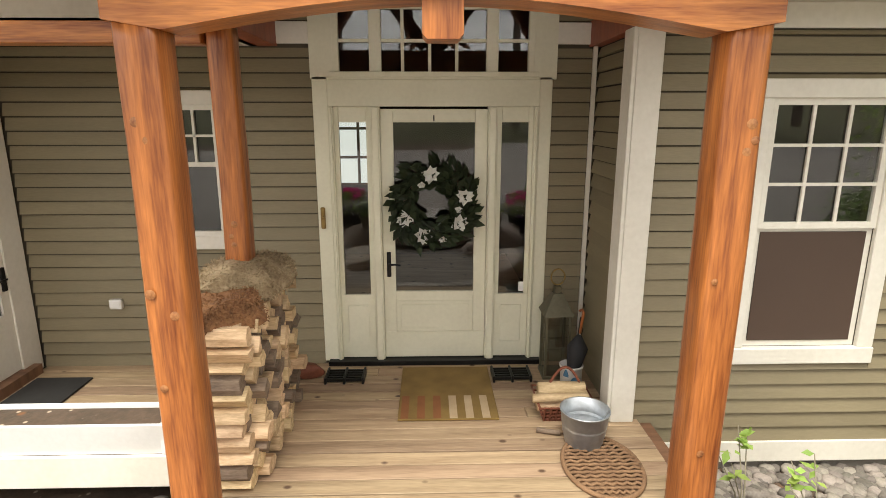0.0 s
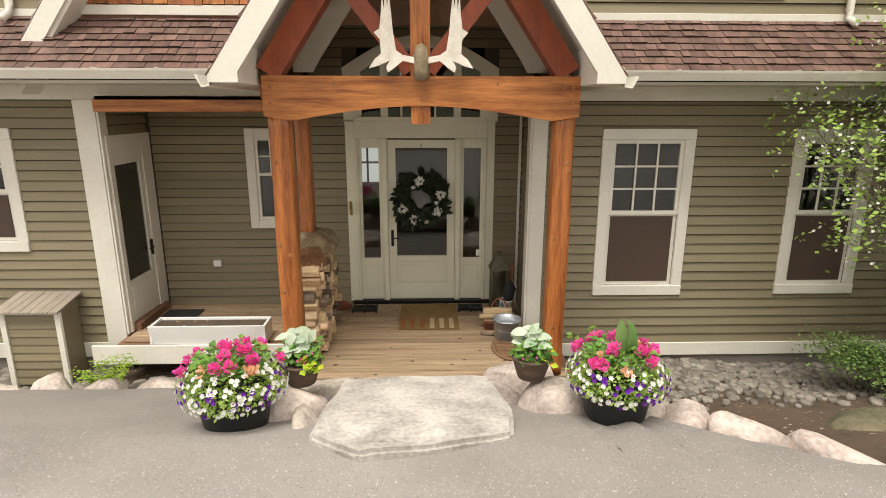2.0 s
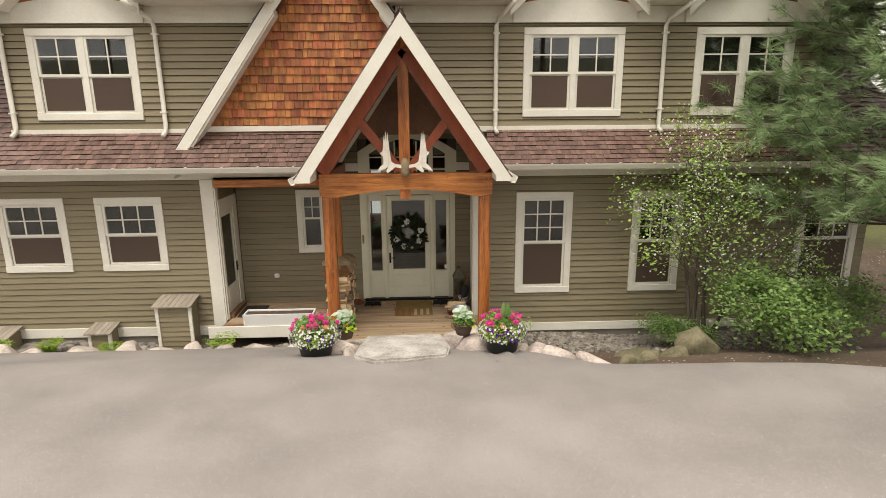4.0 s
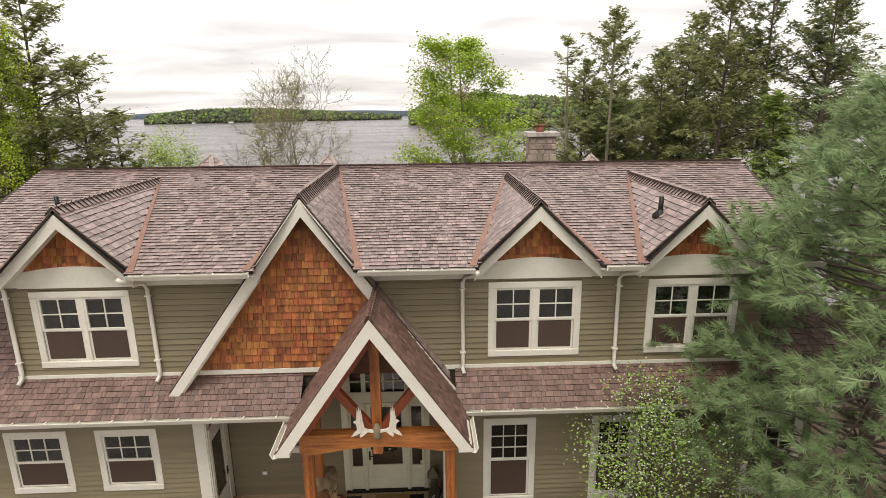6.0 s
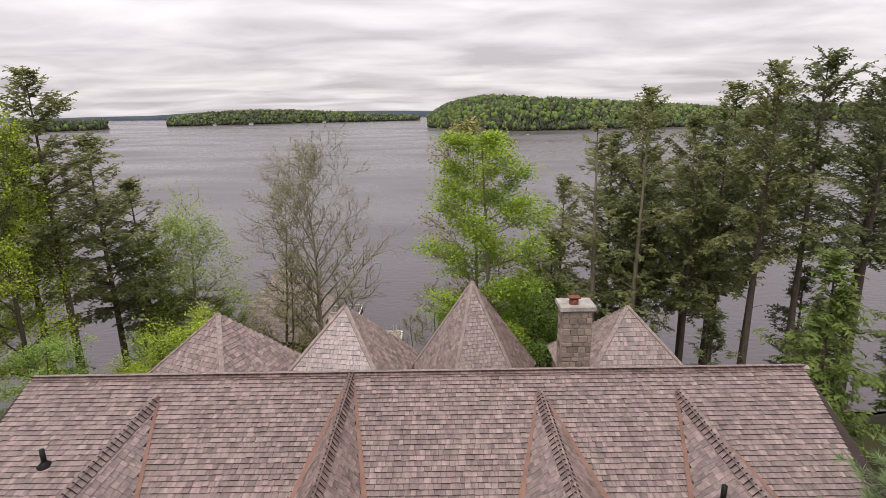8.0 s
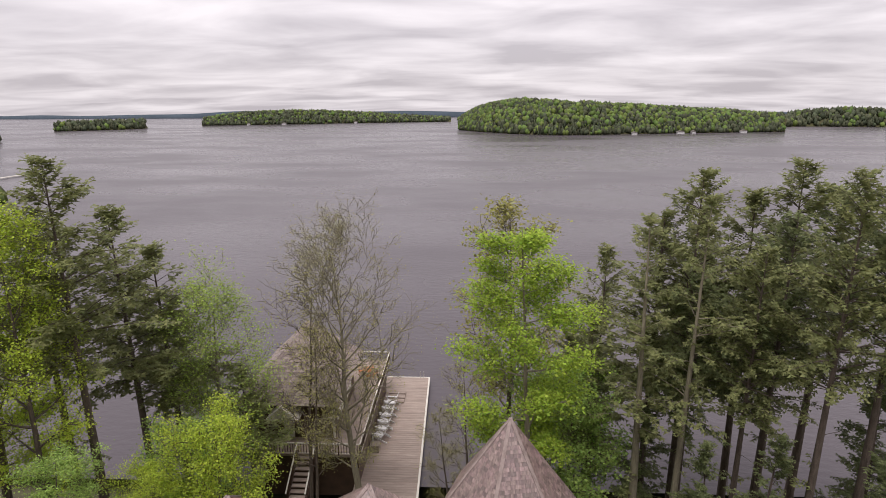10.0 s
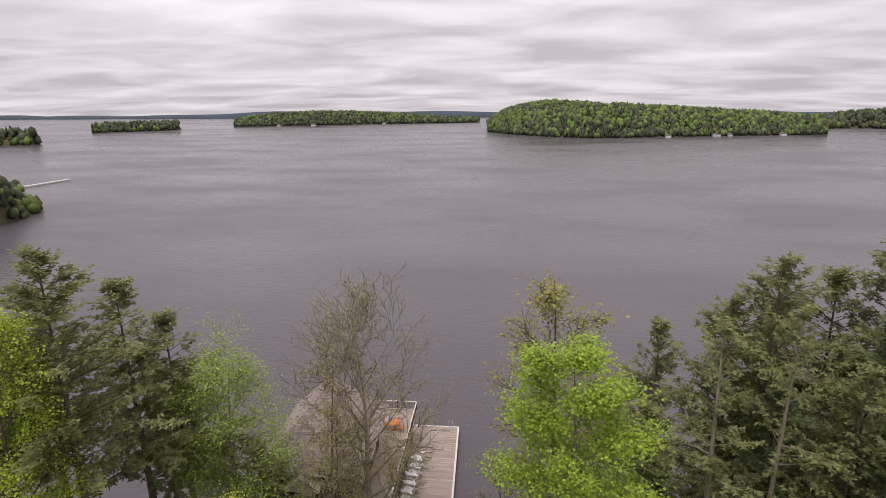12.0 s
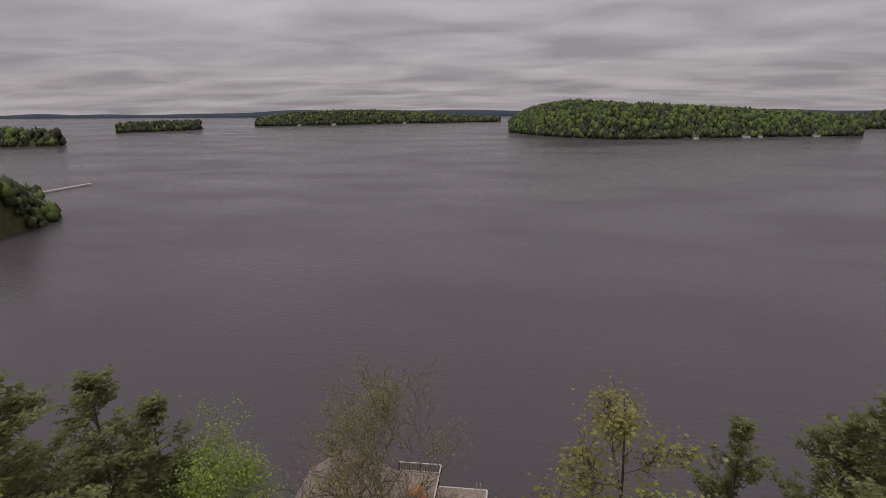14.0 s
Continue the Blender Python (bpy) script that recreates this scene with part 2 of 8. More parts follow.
M_POTBROWN = mat("brown_wicker_pot", (0.12, 0.08, 0.055), (0.07, 0.045, 0.03), rough=0.8, scale=6, fine=60, bump=0.4)
M_BOATSIDE = mat("brown_boathouse_siding", (0.105, 0.062, 0.042), (0.07, 0.042, 0.03), rough=0.7, scale=1.5, fine=14, rand=0.1)


def leafmat(name, c1, c2, trans=0.4, island=0.3, hue=0.015, rough=0.6):
    """A thin leaf: it lets part of the light through."""
    m = mat(name, c1, c2, rough=rough, scale=0.6, fine=6, bump=0.0, island=island, hue=hue, spec=0.25)
    n, l = m.node_tree.nodes, m.node_tree.links
    b = n["Principled BSDF"]
    tl = n.new("ShaderNodeBsdfTranslucent")
    l.new(b.inputs["Base Color"].links[0].from_socket, tl.inputs["Color"])
    mx = n.new("ShaderNodeMixShader")
    mx.inputs[0].default_value = trans
    l.new(b.outputs[0], mx.inputs[1])
    l.new(tl.outputs[0], mx.inputs[2])
    l.new(mx.outputs[0], n["Material Output"].inputs["Surface"])
    return m


M_HEMLOCK = leafmat("hemlock_needles", (0.29, 0.31, 0.125), (0.175, 0.195, 0.078))
M_DARKFIR = leafmat("dark_fir_needles", (0.215, 0.25, 0.105), (0.13, 0.155, 0.066))
M_PINE = leafmat("white_pine_needles", (0.34, 0.44, 0.215), (0.20, 0.285, 0.135))
M_MAPLE = leafmat("spring_maple_leaves", (0.42, 0.55, 0.07), (0.26, 0.38, 0.045))
M_BIRCHL = leafmat("young_birch_leaves", (0.42, 0.54, 0.12), (0.28, 0.38, 0.08))
M_YOUNGFIR = leafmat("young_hemlock_needles", (0.22, 0.29, 0.07), (0.13, 0.18, 0.045))
M_LIME = leafmat("lime_green_leaves", (0.52, 0.62, 0.075), (0.34, 0.45, 0.05))
M_BUD = leafmat("olive_buds", (0.40, 0.39, 0.13), (0.27, 0.26, 0.08))
M_BUSHL = leafmat("bush_leaves", (0.38, 0.52, 0.13), (0.24, 0.36, 0.08))
# bush leaf green darkened, so the low shrub's shade is in its colour
M_SHADELEAF = leafmat("shrub_leaves_painted_shade", (0.25, 0.37, 0.11), (0.14, 0.225, 0.065))
M_PLANTL = leafmat("planter_leaves", (0.20, 0.38, 0.08), (0.11, 0.25, 0.05))
M_LIMELEAF = leafmat("chartreuse_leaves", (0.48, 0.55, 0.05), (0.32, 0.42, 0.03))
M_PALELEAF = leafmat("white_veined_leaves", (0.72, 0.76, 0.66), (0.34, 0.46, 0.28), island=0.15)
M_BROADLEAF = leafmat("broad_green_leaf", (0.22, 0.36, 0.12), (0.13, 0.26, 0.07), island=0.1)
M_PINK = leafmat("pink_petals", (0.90, 0.15, 0.48), (0.76, 0.07, 0.34), island=0.2)
M_PEACH = leafmat("peach_petals", (0.80, 0.48, 0.30), (0.66, 0.34, 0.2), island=0.15)
M_WHITEP = leafmat("white_petals", (0.85, 0.84, 0.80), (0.72, 0.72, 0.66), island=0.08)
M_PURPLE = leafmat("purple_petals", (0.19, 0.03, 0.42), (0.11, 0.015, 0.27), island=0.2)
M_MAGNOLIA = leafmat("dark_magnolia_leaves", (0.045, 0.06, 0.03), (0.022, 0.03, 0.016), rough=0.4)
M_FERN = leafmat("fern_fronds", (0.34, 0.47, 0.07), (0.20, 0.31, 0.04))
M_MOSSROCK = mat("mossy_brown_rock", (0.20, 0.165, 0.105), (0.075, 0.075, 0.035), rough=0.95, scale=3, fine=24, bump=0.8, rand=0.15, bumpdist=0.03)
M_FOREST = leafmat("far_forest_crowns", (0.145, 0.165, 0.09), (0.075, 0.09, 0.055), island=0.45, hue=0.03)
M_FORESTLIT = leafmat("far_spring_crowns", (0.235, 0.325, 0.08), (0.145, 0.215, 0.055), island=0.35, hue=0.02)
# blue-grey base colour paints distance haze onto the far woods
M_FORESTFAR = mat("far_woods_painted_haze", (0.095, 0.125, 0.155), (0.07, 0.095, 0.12), rough=1.0, scale=0.02, fine=0.15, bump=0)



def specks(m, scale, size, colour, stretch=(1, 1, 1), keep=0.5):
    """Scattered small spots of another colour: grit, knots."""
    n, l = m.node_tree.nodes, m.node_tree.links
    b = n["Principled BSDF"]
    src = b.inputs["Base Color"].links[0].from_socket
    geo = n.new("ShaderNodeNewGeometry")
    mp = n.new("ShaderNodeMapping")
    mp.inputs["Scale"].default_value = stretch
    l.new(geo.outputs["Position"], mp.inputs[0])
    vor = n.new("ShaderNodeTexVoronoi")
    vor.inputs["Scale"].default_value = scale
    l.new(mp.outputs[0], vor.inputs["Vector"])
    sepc = n.new("ShaderNodeSeparateColor")
    l.new(vor.outputs["Color"], sepc.inputs[0])
    some = n.new("ShaderNodeMath")
    some.operation = "LESS_THAN"
    some.inputs[1].default_value = keep
    l.new(sepc.outputs[0], some.inputs[0])
    spot = n.new("ShaderNodeMapRange")
    spot.inputs["From Min"].default_value, spot.inputs["From Max"].default_value = size, size * 0.5
    l.new(vor.outputs["Distance"], spot.inputs[0])
    both = n.new("ShaderNodeMath")
    both.operation = "MULTIPLY"
    l.new(some.outputs[0], both.inputs[0])
    l.new(spot.outputs[0], both.inputs[1])
    mx = n.new("ShaderNodeMix")
    mx.data_type = "RGBA"
    l.new(both.outputs[0], mx.inputs[0])
    l.new(src, mx.inputs[6])
    mx.inputs[7].default_value = (*colour, 1)
    l.new(mx.outputs[2], b.inputs["Base Color"])


specks(M_ASPHALT, 60, 0.30, (0.46, 0.425, 0.39), keep=0.35)
specks(M_ASPHALT, 45, 0.26, (0.10, 0.09, 0.082), keep=0.25)
specks(M_ASPHALT, 20, 0.13, (0.60, 0.56, 0.50), keep=0.25)
specks(M_DECK, 7.0, 0.17, (0.075, 0.04, 0.022), (0.7, 1.0, 0.2), keep=0.5)
specks(M_SOIL, 14, 0.25, (0.42, 0.34, 0.25), keep=0.35)
specks(M_SOIL, 6, 0.20, (0.16, 0.075, 0.03), keep=0.5)

# emission for the added panel behind the hall window
M_DAYLIGHT = bpy.data.materials.new("daylight_panel_glow")
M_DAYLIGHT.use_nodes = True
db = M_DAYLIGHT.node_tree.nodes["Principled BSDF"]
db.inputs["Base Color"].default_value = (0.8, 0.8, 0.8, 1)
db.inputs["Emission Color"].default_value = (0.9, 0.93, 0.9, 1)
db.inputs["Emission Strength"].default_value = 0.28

# window glass
M_GLASS = bpy.data.materials.new("window_glass")
M_GLASS.use_nodes = True
gb = M_GLASS.node_tree.nodes["Principled BSDF"]
gb.inputs["Base Color"].default_value = (0.85, 0.88, 0.87, 1)
gb.inputs["Roughness"].default_value = 0.01
gb.inputs["Transmission Weight"].default_value = 1.0
gb.inputs["IOR"].default_value = 1.55
gb.inputs["Specular IOR Level"].default_value = 0.75

# lake water
M_WATER = bpy.data.materials.new("lake_water")
M_WATER.use_nodes = True
n_, l_ = M_WATER.node_tree.nodes, M_WATER.node_tree.links
wb = n_["Principled BSDF"]
wb.inputs["Base Color"].default_value = (0.099, 0.087, 0.096, 1)
wb.inputs["Roughness"].default_value = 0.27
wb.inputs["IOR"].default_value = 1.33
gp = n_.new("ShaderNodeNewGeometry")
mpw = n_.new("ShaderNodeMapping")
mpw.inputs["Scale"].default_value = (0.8, 1.6, 1)
mpw.inputs["Rotation"].default_value = (0, 0, radians(18))
l_.new(gp.outputs["Position"], mpw.inputs[0])
wv = n_.new("ShaderNodeTexNoise")
wv.inputs["Scale"].default_value, wv.inputs["Detail"].default_value = 0.9, 5.0
l_.new(mpw.outputs[0], wv.inputs["Vector"])
gust = n_.new("ShaderNodeTexNoise")
gust.inputs["Scale"].default_value, gust.inputs["Detail"].default_value = 0.02, 3.0
l_.new(mpw.outputs[0], gust.inputs["Vector"])
gr = n_.new("ShaderNodeMapRange")
gr.inputs["From Min"].default_value, gr.inputs["From Max"].default_value = 0.35, 0.65
gr.inputs["To Min"].default_value, gr.inputs["To Max"].default_value = 0.25, 0.6
l_.new(gust.outputs[0], gr.inputs[0])
bw = n_.new("ShaderNodeBump")
bw.inputs["Distance"].default_value = 0.2
l_.new(gr.outputs[0], bw.inputs["Strength"])
gr2 = n_.new("ShaderNodeMapRange")
gr2.inputs["From Min"].default_value, gr2.inputs["From Max"].default_value = 0.35, 0.65
gr2.inputs["To Min"].default_value, gr2.inputs["To Max"].default_value = 0.36, 0.18
l_.new(gust.outputs[0], gr2.inputs[0])
l_.new(gr2.outputs[0], wb.inputs["Roughness"])
l_.new(wv.outputs[0], bw.inputs["Height"])
l_.new(bw.outputs[0], wb.inputs["Normal"])

# ---- building helpers ----
RNG = random.Random(7)


def mesh(verts, faces, smooth=False):
    me = bpy.data.meshes.new("m")
    me.from_pydata([tuple(v) for v in verts], [], faces)
    if smooth:
        me.shade_smooth()
    return me


BOXF = [(0, 3, 2, 1), (4, 5, 6, 7), (0, 1, 5, 4), (1, 2, 6, 5), (2, 3, 7, 6), (3, 0, 4, 7)]


def box(x0, x1, y0, y1, z0, z1, bev=0.0):
    v = [(x0, y0, z0), (x1, y0, z0), (x1, y1, z0), (x0, y1, z0), (x0, y0, z1), (x1, y0, z1), (x1, y1, z1), (x0, y1, z1)]
    me = mesh(v, BOXF)
    if bev:
        bm = bmesh.new()
        bm.from_mesh(me)
        bmesh.ops.bevel(bm, geom=bm.edges[:], offset=bev, segments=1, affect="EDGES")
        bm.to_mesh(me)
        bm.free()
    return me


def prism(poly, axis, a, b):
    """A polygon drawn in the two other axes (in xyz order), pushed along the axis from a to b."""
    def put(p, q):
        return {"x": (q, p[0], p[1]), "y": (p[0], q, p[1]), "z": (p[0], p[1], q)}[axis]
    n = len(poly)
    v = [put(p, a) for p in poly] + [put(p, b) for p in poly]
    f = [tuple(range(n)), tuple(range(2 * n - 1, n - 1, -1))] + [(i, n + i, n + (i + 1) % n, (i + 1) % n) for i in range(n)]
    me = mesh(v, f)
    bm = bmesh.new()
    bm.from_mesh(me)
    bmesh.ops.recalc_face_normals(bm, faces=bm.faces[:])
    bm.to_mesh(me)
    bm.free()
    return me


def strut(p, q, w, d, up=(0, 0, 1), bev=0.0):
    """A squared bar from p to q, w across and d deep."""
    p, q = Vector(p), Vector(q)
    a = (q - p).normalized()
    s = a.cross(Vector(up)).normalized()
    t = s.cross(a).normalized()
    s, t = s * w / 2, t * d / 2
    v = [p - s - t, p + s - t, p + s + t, p - s + t, q - s - t, q + s - t, q + s + t, q - s + t]
    me = mesh(v, BOXF)
    bm = bmesh.new()
    bm.from_mesh(me)
    bmesh.ops.recalc_face_normals(bm, faces=bm.faces[:])
    if bev:
        bmesh.ops.bevel(bm, geom=bm.edges[:], offset=bev, segments=1, affect="EDGES")
    bm.to_mesh(me)
    bm.free()
    return me


def tube(points, radii, sides=8, cap=True):
    """A round tapered tube through the points."""
    v, f = [], []
    pts = [Vector(p) for p in points]
    for i, p in enumerate(pts):
        a = (pts[min(i + 1, len(pts) - 1)] - pts[max(i - 1, 0)]).normalized()
        s = a.cross(Vector((0, 0, 1)) if abs(a.z) < 0.9 else Vector((1, 0, 0))).normalized()
        t = a.cross(s)
        r = radii[i] if hasattr(radii, "__len__") else radii
        for k in range(sides):
            c = 2 * math.pi * k / sides
            v.append(p + (s * math.cos(c) + t * math.sin(c)) * r)
    for i in range(len(pts) - 1):
        for k in range(sides):
            k2 = (k + 1) % sides
            f.append((i * sides + k, i * sides + k2, (i + 1) * sides + k2, (i + 1) * sides + k))
    if cap:
        f.append(tuple(range(sides - 1, -1, -1)))
        f.append(tuple((len(pts) - 1) * sides + k for k in range(sides)))
    return mesh(v, f, True)


def lathe(profile, sides=24, centre=(0, 0, 0)):
    """A surface of revolution about z; profile: (radius, z)."""
    v, f = [], []
    for r, z in profile:
        for k in range(sides):
            c = 2 * math.pi * k / sides
            v.append((centre[0] + r * math.cos(c), centre[1] + r * math.sin(c), centre[2] + z))
    for i in range(len(profile) - 1):
        for k in range(sides):
            k2 = (k + 1) % sides
            f.append((i * sides + k, i * sides + k2, (i + 1) * sides + k2, (i + 1) * sides + k))
    return mesh(v, f, True)


def joined(meshes):
    bm = bmesh.new()
    for m in meshes:
        bm.from_mesh(m)
    me = bpy.data.meshes.new("m")
    bm.to_mesh(me)
    bm.free()
    return me


def thing(name, label, category, at=(0, 0, 0), group="", kind=""):
    ob = new(name)
    ob.location = at
    ob.empty_display_size = 0.1
    return tagged(ob, label, category, group, kind)


def part(name, me, material, parent=None, label=""):
    """One mesh in the world's coordinates, under a thing or a part."""
    if not me.materials:
        me.materials.append(material)
    ob = new(name, me)
    if parent is not None:
        ob.parent = parent
        m = Matrix.Translation(parent.location)
        if parent.parent is not None:
            m = Matrix.Translation(parent.parent.location) @ m if parent.location.length else Matrix.Translation(parent.parent.location)
        ob.matrix_parent_inverse = m.inverted() if parent.type == "EMPTY" else Matrix.Identity(4)
        if parent.type != "EMPTY" and parent.parent is not None:
            ob.matrix_parent_inverse = Matrix.Identity(4)
    if label:
        ob["label"] = label
    return ob


def solo(name, me, material, label, category, group="", kind=""):
    return tagged(part(name, me, material), label, category, group, kind)


def cut(u0, u1, blocks):
    """The stretches of u0..u1 that the blocks leave free."""
    out = [(u0, u1)]
    for b0, b1 in blocks:
        nxt = []
        for a, b in out:
            if b1 <= a or b0 >= b:
                nxt.append((a, b))
            else:
                if b0 > a:
                    nxt.append((a, b0))
                if b1 < b:
                    nxt.append((b1, b))
        out = nxt
    return [(a, b) for a, b in out if b - a > 0.02]

# ---- ground, drive and lake ----
LAKE = -12.0
F = -1.07        # the front wall's face
DECK = 0.0


def smooth(a, b, x):
    t = min(1.0, max(0.0, (x - a) / (b - a)))
    return t * t * (3 - 2 * t)


def drive_z(x, y):
    """The drive climbs away from the house, then runs nearly level."""
    t = -2.3 - y
    if t <= 0:
        return -0.08
    return -0.08 + 0.33 * min(t, 2.2) + 0.05 * max(0.0, t - 2.2)


def ground_z(x, y):
    if y < 4:
        rise = drive_z(x, y) - 0.09
        bed = -0.48 - 0.05 * math.sin(x * 1.3)
        edge = -2.15 - 1.65 * smooth(2.1, 2.9, x) - 0.62 * smooth(2.8, 3.8, x)
        k = smooth(edge + 0.35, edge - 0.55, y)
        z = bed + (rise - bed) * k
        if x > 2.8 and y < -1.6:
            z = max(z, min(drive_z(x, y) - 0.1, -0.48 + 0.40 * max(0.0, -1.9 - y) * smooth(3.0, 4.2, x)))
        if y < -15:
            z += 0.05 * (-15 - y)
        return z + 0.03 * noise.noise((x * 0.9, y * 0.9, 0))
    z = -0.5 + (LAKE - 1.5 + 0.5) * smooth(8, 33.5, y)
    z += 2.2 * smooth(12, 30, abs(x)) * smooth(40, 20, y)
    z += 0.5 * noise.noise((x * 0.12, y * 0.12, 3)) * smooth(8, 14, y)
    if y > 33:
        z -= 0.3 * (y - 33)
    return max(z, LAKE - 9)


def spread(a, b, fine_a, fine_b, step, far):
    out, v = [], fine_a
    while v <= fine_b:
        out.append(v)
        v += step
    s, v = step, fine_a
    while v > a:
        s *= far
        v -= s
        out.insert(0, max(v, a))
    s, v = step, fine_b
    while v < b:
        s *= far
        v += s
        out.append(min(v, b))
    return out


gx, gy = spread(-1000, 1000, -12, 14, 0.3, 1.25), spread(-500, 1050, -9, 5, 0.3, 1.13)
gv = [(x, y, ground_z(x, y)) for y in gy for x in gx]
W = len(gx)
gf = [(j * W + i, j * W + i + 1, (j + 1) * W + i + 1, (j + 1) * W + i) for j in range(len(gy) - 1) for i in range(W - 1)]
ground = solo("ground", mesh(gv, gf, True), M_SOIL, "brown leaf-strewn ground falling to the lake", "ground", kind="structure")
ground.data.materials.append(M_GRASSY)
for p in ground.data.polygons:
    if p.center.y > 5 or p.center.y < -16:
        p.material_index = 1

lake = solo("water", mesh([(-1100, 33, LAKE), (1100, 33, LAKE), (1100, 1050, LAKE), (-1100, 1050, LAKE)], [(0, 1, 2, 3)]), M_WATER, "wide grey lake with light ripples", "lake", kind="structure")

# the drive is a sheet of its own with a ragged edge towards the house
dv, df, cols = [], [], 90
for i in range(cols + 1):
    x = -16 + 34 * i / cols
    near = -2.42 - 1.80 * smooth(2.05, 2.9, x) - 0.62 * smooth(2.8, 3.8, x) - 0.03 * max(0, x - 4) - 0.22 * max(0, x - 6.5)
    near += 0.08 * noise.noise((x * 1.7, 0, 5))
    for k in range(16):
        y = near - (16 - abs(0)) * (k / 15) ** 1.6 * 0.72
        dv.append((x, y, drive_z(x, y) + 0.012 - (0.05 if k == 0 else 0)))
for i in range(cols):
    for k in range(15):
        a = i * 16 + k
        df.append((a, a + 1, a + 17, a + 16))
solo("road", mesh(dv, df, True), M_ASPHALT, "worn grey asphalt drive sloping to the porch", "driveway", kind="structure")

# ---- the house shell ----
house_x0, house_x1 = -7.6, 10.2
RIDGE_Y, RIDGE_Z = 3.5, 7.28
EAVE_Y, EAVE_Z = -1.62, 5.95
REAR_Y, REAR_Z = 9.3, 3.2


def siding(wall, u0, u1, z0, z1, y, holes, limit=None, step=0.118, axis="x", face=-1, name="siding_board"):
    """Lapped boards, each a piece of its own. axis x: the wall faces -y at y; axis y: it faces face*x at x=y."""
    def board(a, b, z, top):
        if axis == "x":
            v = [(a, y - 0.031, z), (b, y - 0.031, z), (b, y - 0.004, z), (a, y - 0.004, z), (a, y - 0.009, top - 0.012), (b, y - 0.009, top - 0.012), (b, y - 0.002, top - 0.012), (a, y - 0.002, top - 0.012)]
            fs = BOXF
        else:
            o, i2 = y + face * 0.034, y + face * 0.004
            o2, i3 = y + face * 0.009, y + face * 0.002
            v = [(i2, a, z), (o, a, z), (o, b, z), (i2, b, z), (i3, a, top - 0.012), (o2, a, top - 0.012), (o2, b, top - 0.012), (i3, b, top - 0.012)]
            fs = BOXF if face > 0 else [tuple(reversed(q)) for q in BOXF]
        part(name, mesh(v, fs), M_SIDING, wall)

    z = z0
    while z < z1 - 0.02:
        top = min(z + step, z1)
        blocks = [(a, b) for a, b, c, d in holes if c < top - 0.01 and d > z + 0.01]
        if limit:
            blocks += limit((z + top) / 2)
        for a, b in cut(u0, u1, blocks):
            board(a, b, z, top)
        # narrow boards fitted under and over the openings
        for a, b, c, d in holes:
            if z + 0.025 < c < top - 0.01:
                board(a, b, z, c + 0.01)
            if z + 0.01 < d < top - 0.025:
                board(a, b, d, top)
        z += step


def wall_with_holes(name, u0, u1, z0, z1, y0, y1, holes, label):
    """A wall of thickness y0..y1, in blocks round its openings."""
    us = sorted({u0, u1, *[h[0] for h in holes], *[h[1] for h in holes]})
    parts = []
    for a, b in zip(us, us[1:]):
        blocks = [(h[2], h[3]) for h in holes if h[0] < (a + b) / 2 < h[1]]
        for c, d in cut(z0, z1, blocks):
            parts.append(box(a, b, y0, y1, c, d))
    return solo(name, joined(parts), M_LAPSHADOW, label, "wall", kind="structure")


# openings by the outer edge of their casings: x0, x1, z0, z1
WIN_LOW_R = [(3.10, 4.205, 0.455, 2.485), (5.40, 6.40, 0.455, 2.485), (8.75, 10.0, 0.455, 2.485)]
WIN_LOW_L = [(-6.73, -5.47, 1.055, 2.485), (-4.905, -3.655, 1.055, 2.485)]
WIN_UP = [(-5.65, -3.77, 3.905, 5.477), (3.172, 5.025, 3.905, 5.477), (6.36, 8.22, 3.905, 5.477)]
CASE = 0.125


def inner(h):
    return (h[0] + CASE, h[1] - CASE, h[2] + CASE, h[3] - CASE)


